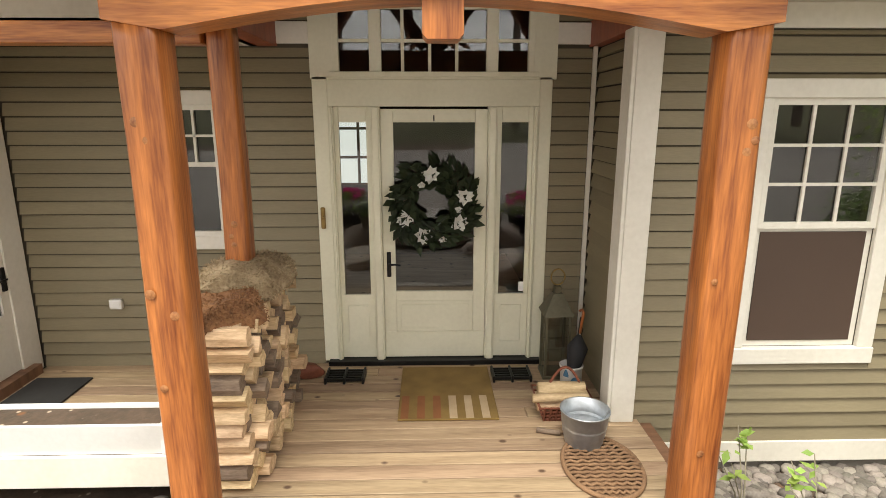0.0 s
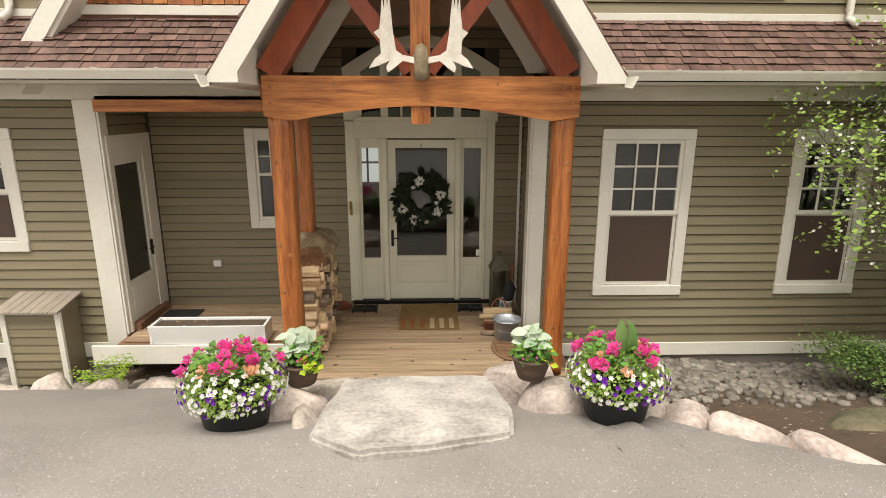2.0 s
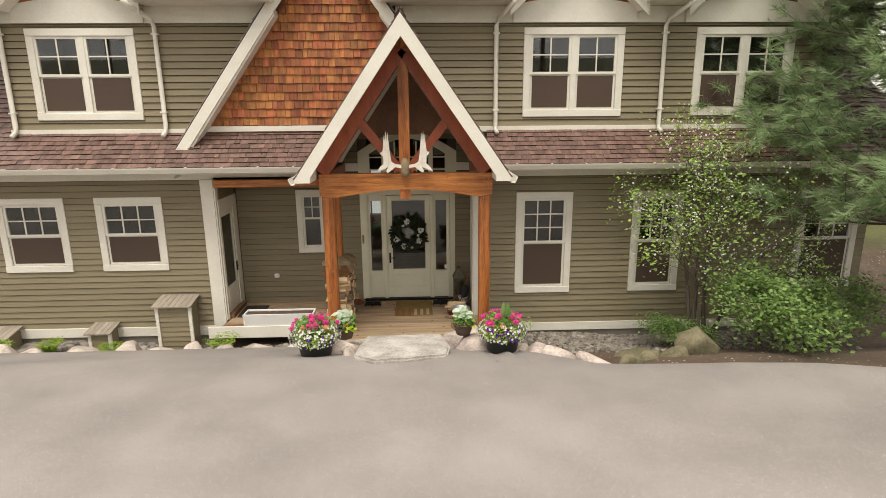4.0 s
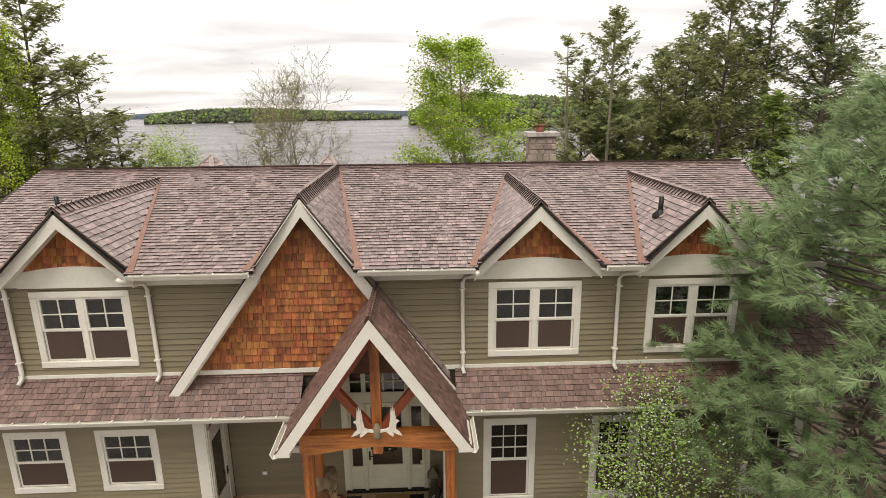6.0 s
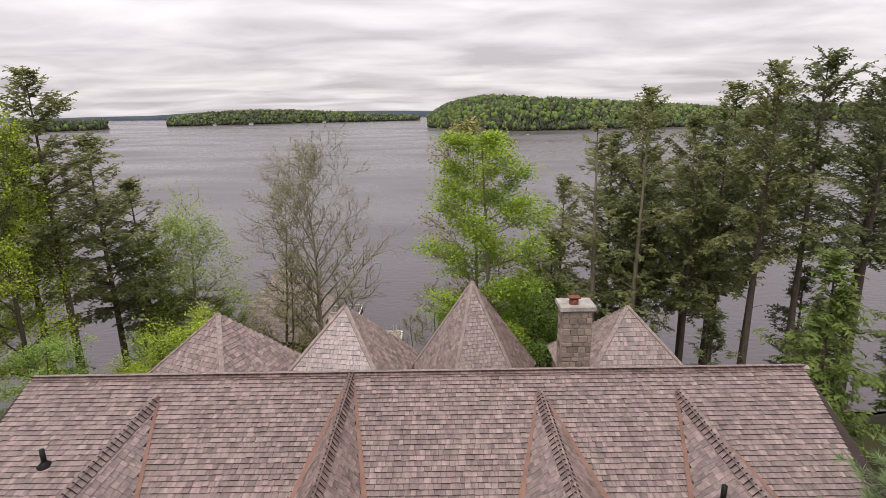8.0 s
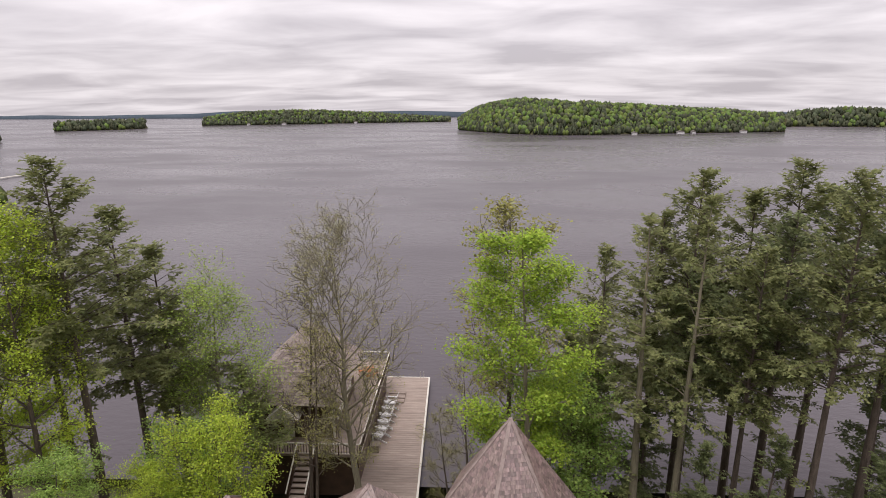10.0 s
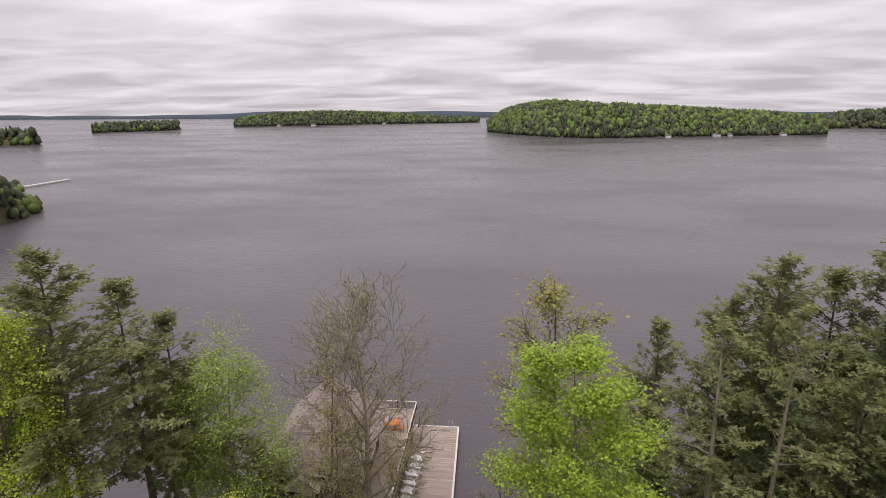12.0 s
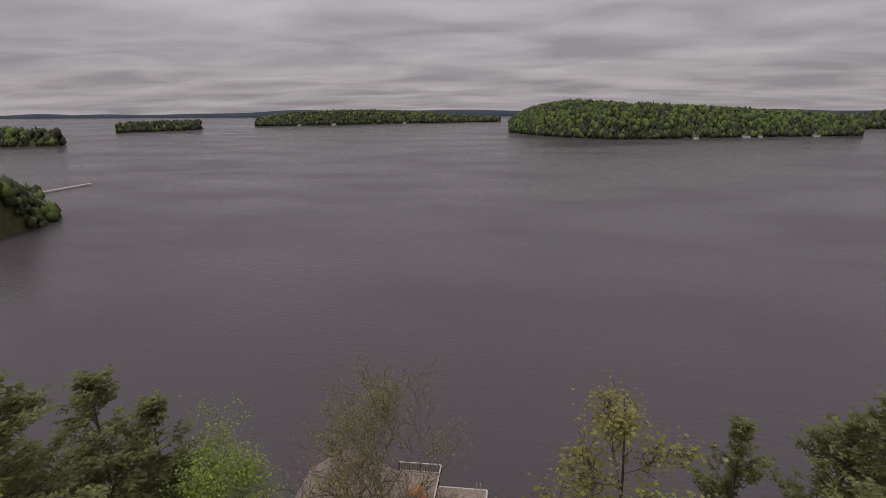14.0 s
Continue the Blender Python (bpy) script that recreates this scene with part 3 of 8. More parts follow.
def window(number, h, y, cols, rows, pair=False, split=0.52, sash_low=True):
    x0, x1, z0, z1 = h
    w = tagged(new(f"window_{number}"), "cream double-hung window with divided upper sash", "window", kind="structure")
    w.location = (x0, y, z0)
    c = CASE
    part("casing", box(x0, x1, y - 0.045, y, z1 - c, z1, 0.006), M_TRIM, w)
    part("casing", box(x0, x0 + c, y - 0.04, y, z0 + c, z1 - c, 0.006), M_TRIM, w)
    part("casing", box(x1 - c, x1, y - 0.04, y, z0 + c, z1 - c, 0.006), M_TRIM, w)
    part("window_sill", box(x0, x1, y - 0.055, y, z0, z0 + c, 0.006), M_TRIM, w)
    a0, a1, b0, b1 = inner(h)
    bays = [(a0, a1)]
    if pair:
        m = (a0 + a1) / 2
        part("mullion", box(m - 0.05, m + 0.05, y - 0.03, y + 0.03, b0, b1, 0.004), M_TRIM, w)
        bays = [(a0, m - 0.05), (m + 0.05, a1)]
    for u0, u1 in bays:
        zm = b0 + (b1 - b0) * (1 - split)
        for s0, s1, d in ((zm, b1, 0.0), (b0, zm + 0.02, 0.025)):
            t = 0.045
            fr = [box(u0, u1, y - 0.02 + d, y + 0.02 + d, s1 - t, s1), box(u0, u1, y - 0.02 + d, y + 0.02 + d, s0, s0 + t),
                  box(u0, u0 + t, y - 0.02 + d, y + 0.02 + d, s0 + t, s1 - t), box(u1 - t, u1, y - 0.02 + d, y + 0.02 + d, s0 + t, s1 - t)]
            sash = part("window_frame", joined(fr), M_TRIM, w)
            part("pane", box(u0 + t, u1 - t, y + d, y + d + 0.006, s0 + t, s1 - t), M_GLASS, sash).visible_shadow = False
            if d == 0.0:
                for i in range(1, cols):
                    x = u0 + t + (u1 - u0 - 2 * t) * i / cols
                    part("muntin", box(x - 0.011, x + 0.011, y - 0.018, y - 0.001, s0 + t, s1 - t), M_TRIM, sash)
                for i in range(1, rows):
                    z = s0 + t + (s1 - s0 - 2 * t) * i / rows
                    part("muntin", box(u0 + t, u1 - t, y - 0.0165, y - 0.0025, z - 0.011, z + 0.011), M_TRIM, sash)
            elif sash_low:
                part("insect_screen", box(u0 + t, u1 - t, y - 0.004, y - 0.001, s0 + t, s1 - t), M_SCREEN, sash, "brown insect screen")
    # an added lining behind the panes, open to the front; room dimness painted near-black
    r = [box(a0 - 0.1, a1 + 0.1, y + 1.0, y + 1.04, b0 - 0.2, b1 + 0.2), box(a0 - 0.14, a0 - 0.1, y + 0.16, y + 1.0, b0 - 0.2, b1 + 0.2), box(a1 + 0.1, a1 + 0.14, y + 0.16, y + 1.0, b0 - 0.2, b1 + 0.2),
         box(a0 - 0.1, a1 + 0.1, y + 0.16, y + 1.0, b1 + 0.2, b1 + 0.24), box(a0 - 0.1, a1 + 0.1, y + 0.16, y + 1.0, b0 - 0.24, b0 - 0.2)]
    part("room_lining", joined(r), M_SHADEFILL, w)
    return w


wall_fl = wall_with_holes("wall_front_west", house_x0, -2.66, -0.6, 2.95, F, F + 0.14, [inner(h) for h in WIN_LOW_L], "olive lap-sided front wall beside the porch")
wall_fr = wall_with_holes("wall_front_east", 2.36, house_x1, -0.7, 2.95, F, F + 0.14, [inner(h) for h in WIN_LOW_R], "olive lap-sided front wall with tall windows")
wall_up = wall_with_holes("wall_upper_front", -6.15, 8.75, 3.0, 5.9, F, F + 0.14, [inner(h) for h in WIN_UP] + [(0.985 - (2.27 - 0.1 * k) / 1.44, 0.985 + (2.27 - 0.1 * k) / 1.44, 3.0 + 0.1 * k, 3.1 + 0.1 * k) for k in range(8)], "olive lap-sided upper wall")
n = 1
for h in WIN_LOW_L:
    window(n, h, F, 3, 2)
    n += 1
for h in WIN_LOW_R:
    window(n, h, F, 3, 3, split=0.50)
    n += 1
for h in WIN_UP:
    window(n, h, F, 2, 2, pair=True)
    n += 1

# side and rear walls, floor between the storeys
solo("wall_west", box(house_x0, house_x0 + 0.14, F + 0.14, 9, -0.8, 3.3), M_SIDING, "plain olive side wall", "wall", kind="structure")
solo("wall_east", box(house_x1 - 0.14, house_x1, F + 0.14, 9, -0.8, 3.2), M_SIDING, "plain olive side wall", "wall", kind="structure")
solo("wall_rear", box(house_x0, house_x1, 8.86, 9, -1.5, 3.2), M_SIDING, "plain olive rear wall", "wall", kind="structure")
solo("wall_upper_west", box(-6.15, -6.01, F + 0.14, 5.0, 3.0, 5.9), M_SIDING, "plain olive upper side wall", "wall", kind="structure")
solo("wall_upper_east", box(8.61, 8.75, F + 0.14, 5.0, 3.0, 5.9), M_SIDING, "plain olive upper side wall", "wall", kind="structure")
solo("ceiling_lower", box(house_x0 + 0.14, -2.8, F + 0.14, 8.86, 2.96, 3.0), M_SHADEFILL, "plain ceiling of the lower rooms", "ceiling", kind="structure")

# skirting boards, foundation, corner boards, friezes
trim = []
for a, b in ((house_x0 - 0.02, -2.9), (2.45, house_x1)):
    solo("trim", box(a, b, F - 0.05, F - 0.001, -0.36 if a > 0 else -0.30, -0.19 if a > 0 else -0.11, 0.004), M_TRIM, "cream skirt board below the siding", "trim", kind="structure")
    solo("foundation", box(a, b, F - 0.015, F + 0.1, -0.9, -0.36 if a > 0 else -0.30), M_CONCRETE, "grey concrete foundation strip", "foundation", kind="structure")
solo("trim", box(house_x0 - 0.03, house_x0 + 0.13, F - 0.045, F - 0.001, -0.105, 2.8, 0.004), M_TRIM, "cream corner board", "trim", kind="structure")
solo("trim", box(-2.90, -2.66, F - 0.06, F - 0.002, -0.32, 2.8, 0.004), M_TRIM, "cream corner board at the porch", "trim", kind="structure")
solo("trim", box(-2.655, -2.63, F - 0.055, F + 0.10, 0.0, 2.8, 0.004), M_TRIM, "cream return of the corner board", "trim", kind="structure")
solo("trim", box(2.275, 2.45, F - 0.06, F - 0.002, 0.0, 2.8, 0.004), M_TRIM, "cream corner board at the porch", "trim", kind="structure")
solo("trim", box(2.245, 2.273, F - 0.06, F + 0.12, 0.0, 2.8, 0.004), M_TRIM, "cream return of the corner board", "trim", kind="structure")
for a, b in ((house_x0 - 0.3, -0.45), (2.43, house_x1 + 0.3)):
    solo("trim", box(a, b, F - 0.03, F - 0.001 if a > 0 else F - 0.001, 2.80, 2.955), M_TRIM, "cream frieze board under the eave", "trim", kind="structure")
    solo("soffit", box(a, b, -1.70, F - 0.002, 2.957, 2.985), M_TRIM, "cream boarded soffit", "soffit", kind="structure")
for a, b in ((-6.17, -2.7), (1.75, 8.77)):
    solo("trim", box(a, b, F - 0.04, F - 0.001, 3.64, 3.74, 0.004), M_TRIM, "cream band above the lower roof", "trim", kind="structure")
for a, b in ((-6.2, -1.45), (0.85, 8.8)):
    solo("trim", box(a, b, F - 0.035, F - 0.001, 5.56, 5.84, 0.004), M_TRIM, "cream frieze under the upper eave", "trim", kind="structure")
for a, b in ((-7.2, -5.83), (-3.53, -1.22), (0.60, 2.93), (5.23, 6.05), (8.39, 9.4)):
    solo("soffit", box(a, b, EAVE_Y + 0.02, F - 0.002, 5.845, 5.868), M_TRIM, "cream upper soffit board", "soffit", kind="structure")

# ---- roofs ----


def inside_cuts(poly, v):
    """The stretches of u in which the polygon (u, v) lies at height v."""
    xs = []
    for (a, b), (c, d) in zip(poly, poly[1:] + poly[:1]):
        if (b <= v < d) or (d <= v < b):
            xs.append(a + (c - a) * (v - b) / (d - b))
    xs.sort()
    return list(zip(xs[::2], xs[1::2]))


def shingles(origin, u, v, poly, step, width, thick=0.021, seed=1, lift=0.004):
    """Rows of overlapping shingles on the plane origin + a*u + b*v, cut to the polygon. Gives (verts, faces) of each shingle."""
    rng = random.Random(seed)
    O, U, V = Vector(origin), Vector(u).normalized(), Vector(v).normalized()
    N = U.cross(V)
    vmin, vmax = min(p[1] for p in poly), max(p[1] for p in poly)
    out, row = [], 0
    b = vmin
    while b < vmax - 0.02:
        for a0, a1 in inside_cuts(poly, min(b + step * 0.45, vmax - 0.005)):
            a = a0 - rng.random() * width * 0.5
            while a < a1:
                w = width * rng.uniform(0.6, 1.45)
                l, r = max(a, a0), min(a + w, a1)
                a += w
                if r - l < 0.015:
                    continue
                l, r = l + 0.003, r - 0.003
                t = thick * rng.uniform(0.7, 1.35)
                j = rng.uniform(-0.05, 0.03) * step
                top = b + step * 1.12
                c = [(l, b + j, lift), (r, b + j, lift), (r, top, lift * 0.4), (l, top, lift * 0.4), (l, b + j, lift + t), (r, b + j + rng.uniform(-0.03, 0.03) * step, lift + t), (r, top, lift + 0.003), (l, top, lift + 0.003)]
                out.append([O + U * p + V * q + N * s for p, q, s in c])
        b += step
        row += 1
    return out


SHF = [(4, 5, 6, 7), (0, 1, 5, 4), (1, 2, 6, 5), (3, 0, 4, 7)]


def joined_shingles(name, parent, rows, material, label=""):
    v, f = [], []
    for s in rows:
        k = len(v)
        v += s
        f += [tuple(i + k for i in q) for q in SHF]
    me = mesh(v, f)
    me.materials.append(material)
    me.materials.append(M_BUTT)
    # butt faces carry the painted shadow line of each course
    for i in range(1, len(me.polygons), 4):
        me.polygons[i].material_index = 1
    ob = part(name, me, material, parent, label)
    ob["kind"] = "stuff"
    return ob


def slope(name, corners, parent, thick=0.06):
    """The board under a roof slope: a slab below the four or three corners."""
    c = [Vector(p) for p in corners]
    nrm = (c[1] - c[0]).cross(c[-1] - c[0]).normalized()
    if nrm.z < 0:
        nrm = -nrm
    low = [p - nrm * thick for p in c]
    k = len(c)
    f = [tuple(range(k)), tuple(range(2 * k - 1, k - 1, -1))] + [(i, k + i, k + (i + 1) % k, (i + 1) % k) for i in range(k)]
    me = mesh(c + low, f)
    bm = bmesh.new()
    bm.from_mesh(me)
    bmesh.ops.recalc_face_normals(bm, faces=bm.faces[:])
    bm.to_mesh(me)
    bm.free()
    # roof deck shares the near-black shade colour of the shake ends
    return part(name, me, M_BUTT, parent)


roof = tagged(new("roof_main"), "weathered reddish-grey cedar shake main roof", "roof", kind="structure")
MS = (RIDGE_Z - EAVE_Z) / (RIDGE_Y - EAVE_Y)       # rise of the main slope per metre
ML = math.hypot(RIDGE_Y - EAVE_Y, RIDGE_Z - EAVE_Z)
RECESS_Y = F + 0.1
RECESS_Z = EAVE_Z + MS * (RECESS_Y - EAVE_Y)
slope("roof_deck", [(-7.63, RECESS_Y, RECESS_Z), (10.03, RECESS_Y, RECESS_Z), (10.55, RIDGE_Y, RIDGE_Z), (-8.02, RIDGE_Y, RIDGE_Z)], roof)
EAVE_RUNS = ((-7.2, -5.83), (-3.53, -1.22), (0.60, 2.93), (5.23, 6.05), (8.39, 9.45))
for a, b in EAVE_RUNS:
    slope("roof_deck", [(a, EAVE_Y, EAVE_Z), (b, EAVE_Y, EAVE_Z), (b, RECESS_Y, RECESS_Z), (a, RECESS_Y, RECESS_Z)], roof)
slope("roof_deck", [(-7.6, REAR_Y, REAR_Z), (10.2, REAR_Y, REAR_Z), (10.55, RIDGE_Y, RIDGE_Z), (-8.02, RIDGE_Y, RIDGE_Z)], roof)

DORMERS = [(-4.68, 7.10), (4.08, 7.10), (7.22, 7.08)]
BIG = (-0.32, 7.27)
DS, BS, PS = 0.96, 1.37, 1.437     # rise per metre sideways: dormers, large gable, porch gable


def gable_roof(name, cx, z, s, front, zlow, label):
    """A front gable whose level ridge runs back into the main slope; its lower edges lie at zlow in front."""
    g = tagged(new(name), label, "roof", kind="structure")
    back_y = EAVE_Y + (z - EAVE_Z) / MS
    half = (z - EAVE_Z) / s
    for sg in (-1, 1):
        tip, foot, hind = (cx, front, z), (cx + sg * half, front, EAVE_Z), (cx, back_y, z)
        foot_in = (cx + sg * half, EAVE_Y, EAVE_Z)
        lift = Vector((0, 0, 0.012))
        slope("roof_deck", [Vector(tip) + lift, Vector(foot) + lift, Vector(foot_in) + lift, Vector(hind) + lift], g, 0.05)
        # rows run along y; v climbs from the foot to the ridge
        L = math.hypot(half, z - EAVE_Z)
        u = (0, sg, 0)
        v = Vector((-sg * half, 0, z - EAVE_Z)).normalized()
        o = (cx + sg * half, front if sg > 0 else front, EAVE_Z + 0.012)
        poly = [(0, -0.03), (EAVE_Y - front, -0.03), (back_y - front, L), (0, L)]
        if sg < 0:
            poly = [(-p, q) for p, q in poly]
        joined_shingles("shingles", g, shingles(o, u, v, poly, 0.135, 0.13, seed=int(abs(cx) * 100) + sg + 5), M_SHAKE)
        # copper in the valley
        a, b = Vector(foot_in), Vector(hind)
        d = Vector((sg * 0.13, 0, 0))
        up = Vector((0, 0, 0.022))
        q = [a + up, a + d + up + Vector((0, 0, 0.0)), b + d * 0.45 + up, b + up]
        part("valley_flashing", mesh(q + [p + Vector((0, 0, 0.012)) for p in q], [(4, 5, 6, 7) if sg > 0 else (7, 6, 5, 4), (0, 1, 5, 4), (1, 2, 6, 5), (2, 3, 7, 6), (3, 0, 4, 7)]), M_COPPER, g, "weathered copper valley flashing")
    # ridge caps in overlapping pairs
    y = front
    caps = []
    while y < back_y - 0.1:
        for sg in (-1, 1):
            w = 0.13
            p = [(cx, y, z + 0.085), (cx + sg * w, y, z + 0.085 - w * s), (cx + sg * w, y + 0.2, z + 0.04 - w * s), (cx, y + 0.2, z + 0.04)]
            q = [(a, b, c - 0.045) for a, b, c in p]
            caps.append([Vector(i) for i in (q + p)])
        y += 0.15
    joined_shingles("ridge_caps", g, caps, M_SHAKE)
    return g


def rake(parent, cx, z, s, half, y0, y1, width, name="rake_board"):
    """Sloping cream boards under the two edges of a gable, from y0 (front) to y1."""
    for sg in (-1, 1):
        dz = width * math.sqrt(1 + s * s)
        poly = [(cx, z), (cx + sg * half, z - half * s), (cx + sg * half, z - half * s - dz * 0.9), (cx, z - dz)]
        if sg < 0:
            poly.reverse()
        part(name, prism([(p, q) for p, q in poly], "y", y0, y1), M_TRIM, parent)


def cedar_gable(parent, cx, z, s, zb, y, seed, hole=None):
    """Cedar shingles on a gable wall, each a piece; hole(b) gives stretches left out."""
    half = (z - zb) / s
    poly = [(-half, 0), (half, 0), (0, z - zb)]
    for sh in shingles((cx, y, zb), (1, 0, 0), (0, 0, 1), poly, 0.148, 0.125, thick=0.028, seed=seed):
        mid = (sh[4] + sh[6]) / 2
        if hole and hole(mid.x, mid.z):
            continue
        me = mesh(sh, SHF)
        me.materials.append(M_CEDAR)
        me.materials.append(M_CEDARBUTT)
        # lower edge in the dark colour that paints the course shadow
        me.polygons[1].material_index = 1
        part("shingle", me, M_CEDAR, parent)


for i, (cx, z) in enumerate(DORMERS):
    g = gable_roof(f"dormer_roof_{i + 1}", cx, z, DS, -1.46, EAVE_Z, "small front gable roofed with weathered shakes")
    half = (z - EAVE_Z) / DS
    rake(g, cx, z - 0.035, DS, half + 0.02, -1.46, -1.43, 0.215)
    rake(g, cx, z - 0.24, DS, half - 0.06, -1.428, F - 0.06, 0.03, "soffit_board")
    tri = solo("wall_gable", prism([(cx - half + 0.05, 5.84), (cx + half - 0.05, 5.84), (cx, z - 0.12)], "y", F - 0.03, F + 0.1), M_BROWNWOOD, "small gable wall with cedar shingles", "wall", kind="structure")
    cedar_gable(tri, cx, z - 0.21, DS, 5.90, F - 0.03, 40 + i)
    # arched cream head board over the window
    arch = [(cx - 1.12, 5.56)] + [(cx - 1.12 + 2.24 * k / 16, 5.86 + 0.12 * math.sin(math.pi * k / 16)) for k in range(17)] + [(cx + 1.12, 5.56)]
    solo("trim", prism(arch, "y", F - 0.075, F - 0.04), M_TRIM, "cream arched head board", "trim", kind="structure")

# the large gable over the left of the porch
cx, z = BIG
g = gable_roof("gable_roof_large", cx, z, BS, -1.42, 3.3, "tall front gable roofed with weathered shakes")
halfL, halfR = 2.93, 2.70
rake(g, cx, z - 0.03, BS, 2.93, -1.43, -1.395, 0.195)
for sg, half in ((-1, halfL), (1, halfR)):
    a, b = Vector((cx + sg * 0.95, -1.40, z - 0.95 * BS - 0.02)), Vector((cx + sg * half, -1.40, z - half * BS - 0.02))
    dd = Vector((0, 0.33, 0))
    slope("roof_deck", [a + Vector((0, 0, 0.03)), b + Vector((0, 0, 0.03)), b + dd + Vector((0, 0, 0.03)), a + dd + Vector((0, 0, 0.03))], g, 0.06)
    vv = (a - b).normalized()
    L = (a - b).length
    poly = [(0, 0), (0.33, 0), (0.33, L), (0, L)]
    if sg < 0:
        poly = [(-p, q) for p, q in poly]
    joined_shingles("shingles", g, shingles(b + Vector((0, 0, 0.03)), (0, sg, 0), vv, poly, 0.135, 0.13, seed=77 + sg), M_SHAKE)
    # second cream board set back beside the shingles
    off = 0.30
    poly = [(cx + sg * 0.9, z - 0.9 * BS - off), (cx + sg * half, z - half * BS - off), (cx + sg * half, z - half * BS - off - 0.1), (cx + sg * 0.9, z - 0.9 * BS - off - 0.1)]
    if sg < 0:
        poly.reverse()
    part("soffit_board", prism(poly, "y", -1.394, F - 0.03), M_TRIM, g)
gable_wall = solo("wall_gable_large", prism([(cx - 2.55, 3.6), (cx + 2.55, 3.6), (cx, z - 0.25)], "y", F - 0.05, F - 0.001), M_BROWNWOOD, "tall gable wall clad in orange cedar shingles", "wall", kind="structure")


def behind_porch(x, zz):
    return zz < 5.35 - abs(x - 0.98) * PS


cedar_gable(gable_wall, cx, z - 0.30, BS, 3.79, F - 0.05, 91, behind_porch)
solo("trim", box(cx - 2.45, 0.1, F - 0.085, F - 0.052, 3.68, 3.78, 0.004), M_TRIM, "cream band under the cedar shingles", "trim", kind="structure")

# main shakes in front, cut round the gables
half_b = (BIG[1] - EAVE_Z) / BS


vv = Vector((0, RIDGE_Y - EAVE_Y, RIDGE_Z - EAVE_Z)).normalized()
rows = shingles((0, EAVE_Y, EAVE_Z), (1, 0, 0), vv, [(-7.2, -0.03), (9.45, -0.03), (10.55, ML), (-8.02, ML)], 0.135, 0.13, seed=3)


def under_gable(p):
    for cx, z, s in [(c, zz, DS) for c, zz in DORMERS] + [(BIG[0], BIG[1], BS)]:
        if z - abs(p.x - cx) * s > p.z + 0.02:
            return True
    return False


kept = [s for s in rows if not under_gable((s[4] + s[6]) / 2)]
near = [s for s in kept if 1.0 < s[0].x < 2.9 and s[0].y < 1.15][:290]
ids = {id(s) for s in near}
joined_shingles("shingles", roof, [s for s in kept if id(s) not in ids], M_SHAKE)
ROOF_NEAR = near
vb = Vector((0, RIDGE_Y - REAR_Y, RIDGE_Z - REAR_Z))
RL = vb.length
joined_shingles("shingles", roof, shingles((0, REAR_Y, REAR_Z), (-1, 0, 0), vb, [(-10.2, 0), (7.6, 0), (8.02, RL), (-10.55, RL)], 0.15, 0.15, seed=4), M_SHAKE)
caps, x = [], -7.95
while x < 10.5:
    for sg in (-1, 1):
        p = [(x, RIDGE_Y, RIDGE_Z + 0.045), (x + 0.2, RIDGE_Y, RIDGE_Z + 0.03), (x + 0.2, RIDGE_Y + sg * 0.13, RIDGE_Z - 0.005), (x, RIDGE_Y + sg * 0.13, RIDGE_Z + 0.01)]
        if sg > 0:
            p = [p[1], p[0], p[3], p[2]]
            p = [p[0], p[1], p[2], p[3]]
        q = [(a, b, c - 0.02) for a, b, c in p]
        caps.append([Vector(i) for i in q + p])
    x += 0.16
joined_shingles("ridge_caps", roof, caps, M_SHAKE)

# lower roof along the front
lower = tagged(new("roof_lower"), "low cedar shake roof along the front wall", "roof", kind="structure")
PZ0, PZ1, PY0, PY1 = 3.09, 3.68, -1.74, F
pv = Vector((0, PY1 - PY0, PZ1 - PZ0)).normalized()
PL = math.hypot(PY1 - PY0, PZ1 - PZ0)
for a, b, sd in ((-8.1, -0.55, 5), (2.5, 10.6, 6)):
    slope("roof_deck", [(a, PY0, PZ0), (b, PY0, PZ0), (b, PY1, PZ1), (a, PY1, PZ1)], lower)
    joined_shingles("shingles", lower, shingles((0, PY0, PZ0), (1, 0, 0), pv, [(a, -0.02), (b, -0.02), (b, PL), (a, PL)], 0.115, 0.13, seed=sd), M_SHAKE_RED)
# the lower roof climbs on past the ends of the upper storey
for a, b, sd in ((-8.1, -6.15, 8), (8.75, 10.6, 9)):
    slope("roof_deck", [(a, PY1, PZ1), (b, PY1, PZ1), (b, 1.35, 5.82), (a, 1.35, 5.82)], lower)
    v2 = Vector((0, 1.35 - PY1, 5.82 - PZ1))
    joined_shingles("shingles", lower, shingles((0, PY1, PZ1), (1, 0, 0), v2, [(a, 0), (b, 0), (b, v2.length), (a, v2.length)], 0.135, 0.14, seed=sd), M_SHAKE_RED)

# gutters and downpipes
GUT = [(0, 0), (0.0, -0.09), (-0.07, -0.10), (-0.11, -0.02), (-0.115, 0.0), (-0.10, 0.0), (-0.065, -0.085), (-0.012, -0.078), (-0.012, 0)]


def gutter(x0, x1, y, z):
    g = thing("gutter", "cream painted metal gutter along the eave", "gutter", (x0, y, z), "gutters")
    part("channel", prism([(y + a, z + b) for a, b in GUT], "x", x0, x1), M_TRIM, g)
    k = x0 + 0.3
    while k < x1:
        part("hanger", box(k - 0.012, k + 0.012, y - 0.12, y + 0.01, z + 0.001, z + 0.008), M_TRIM, g)
        k += 0.62
    return g


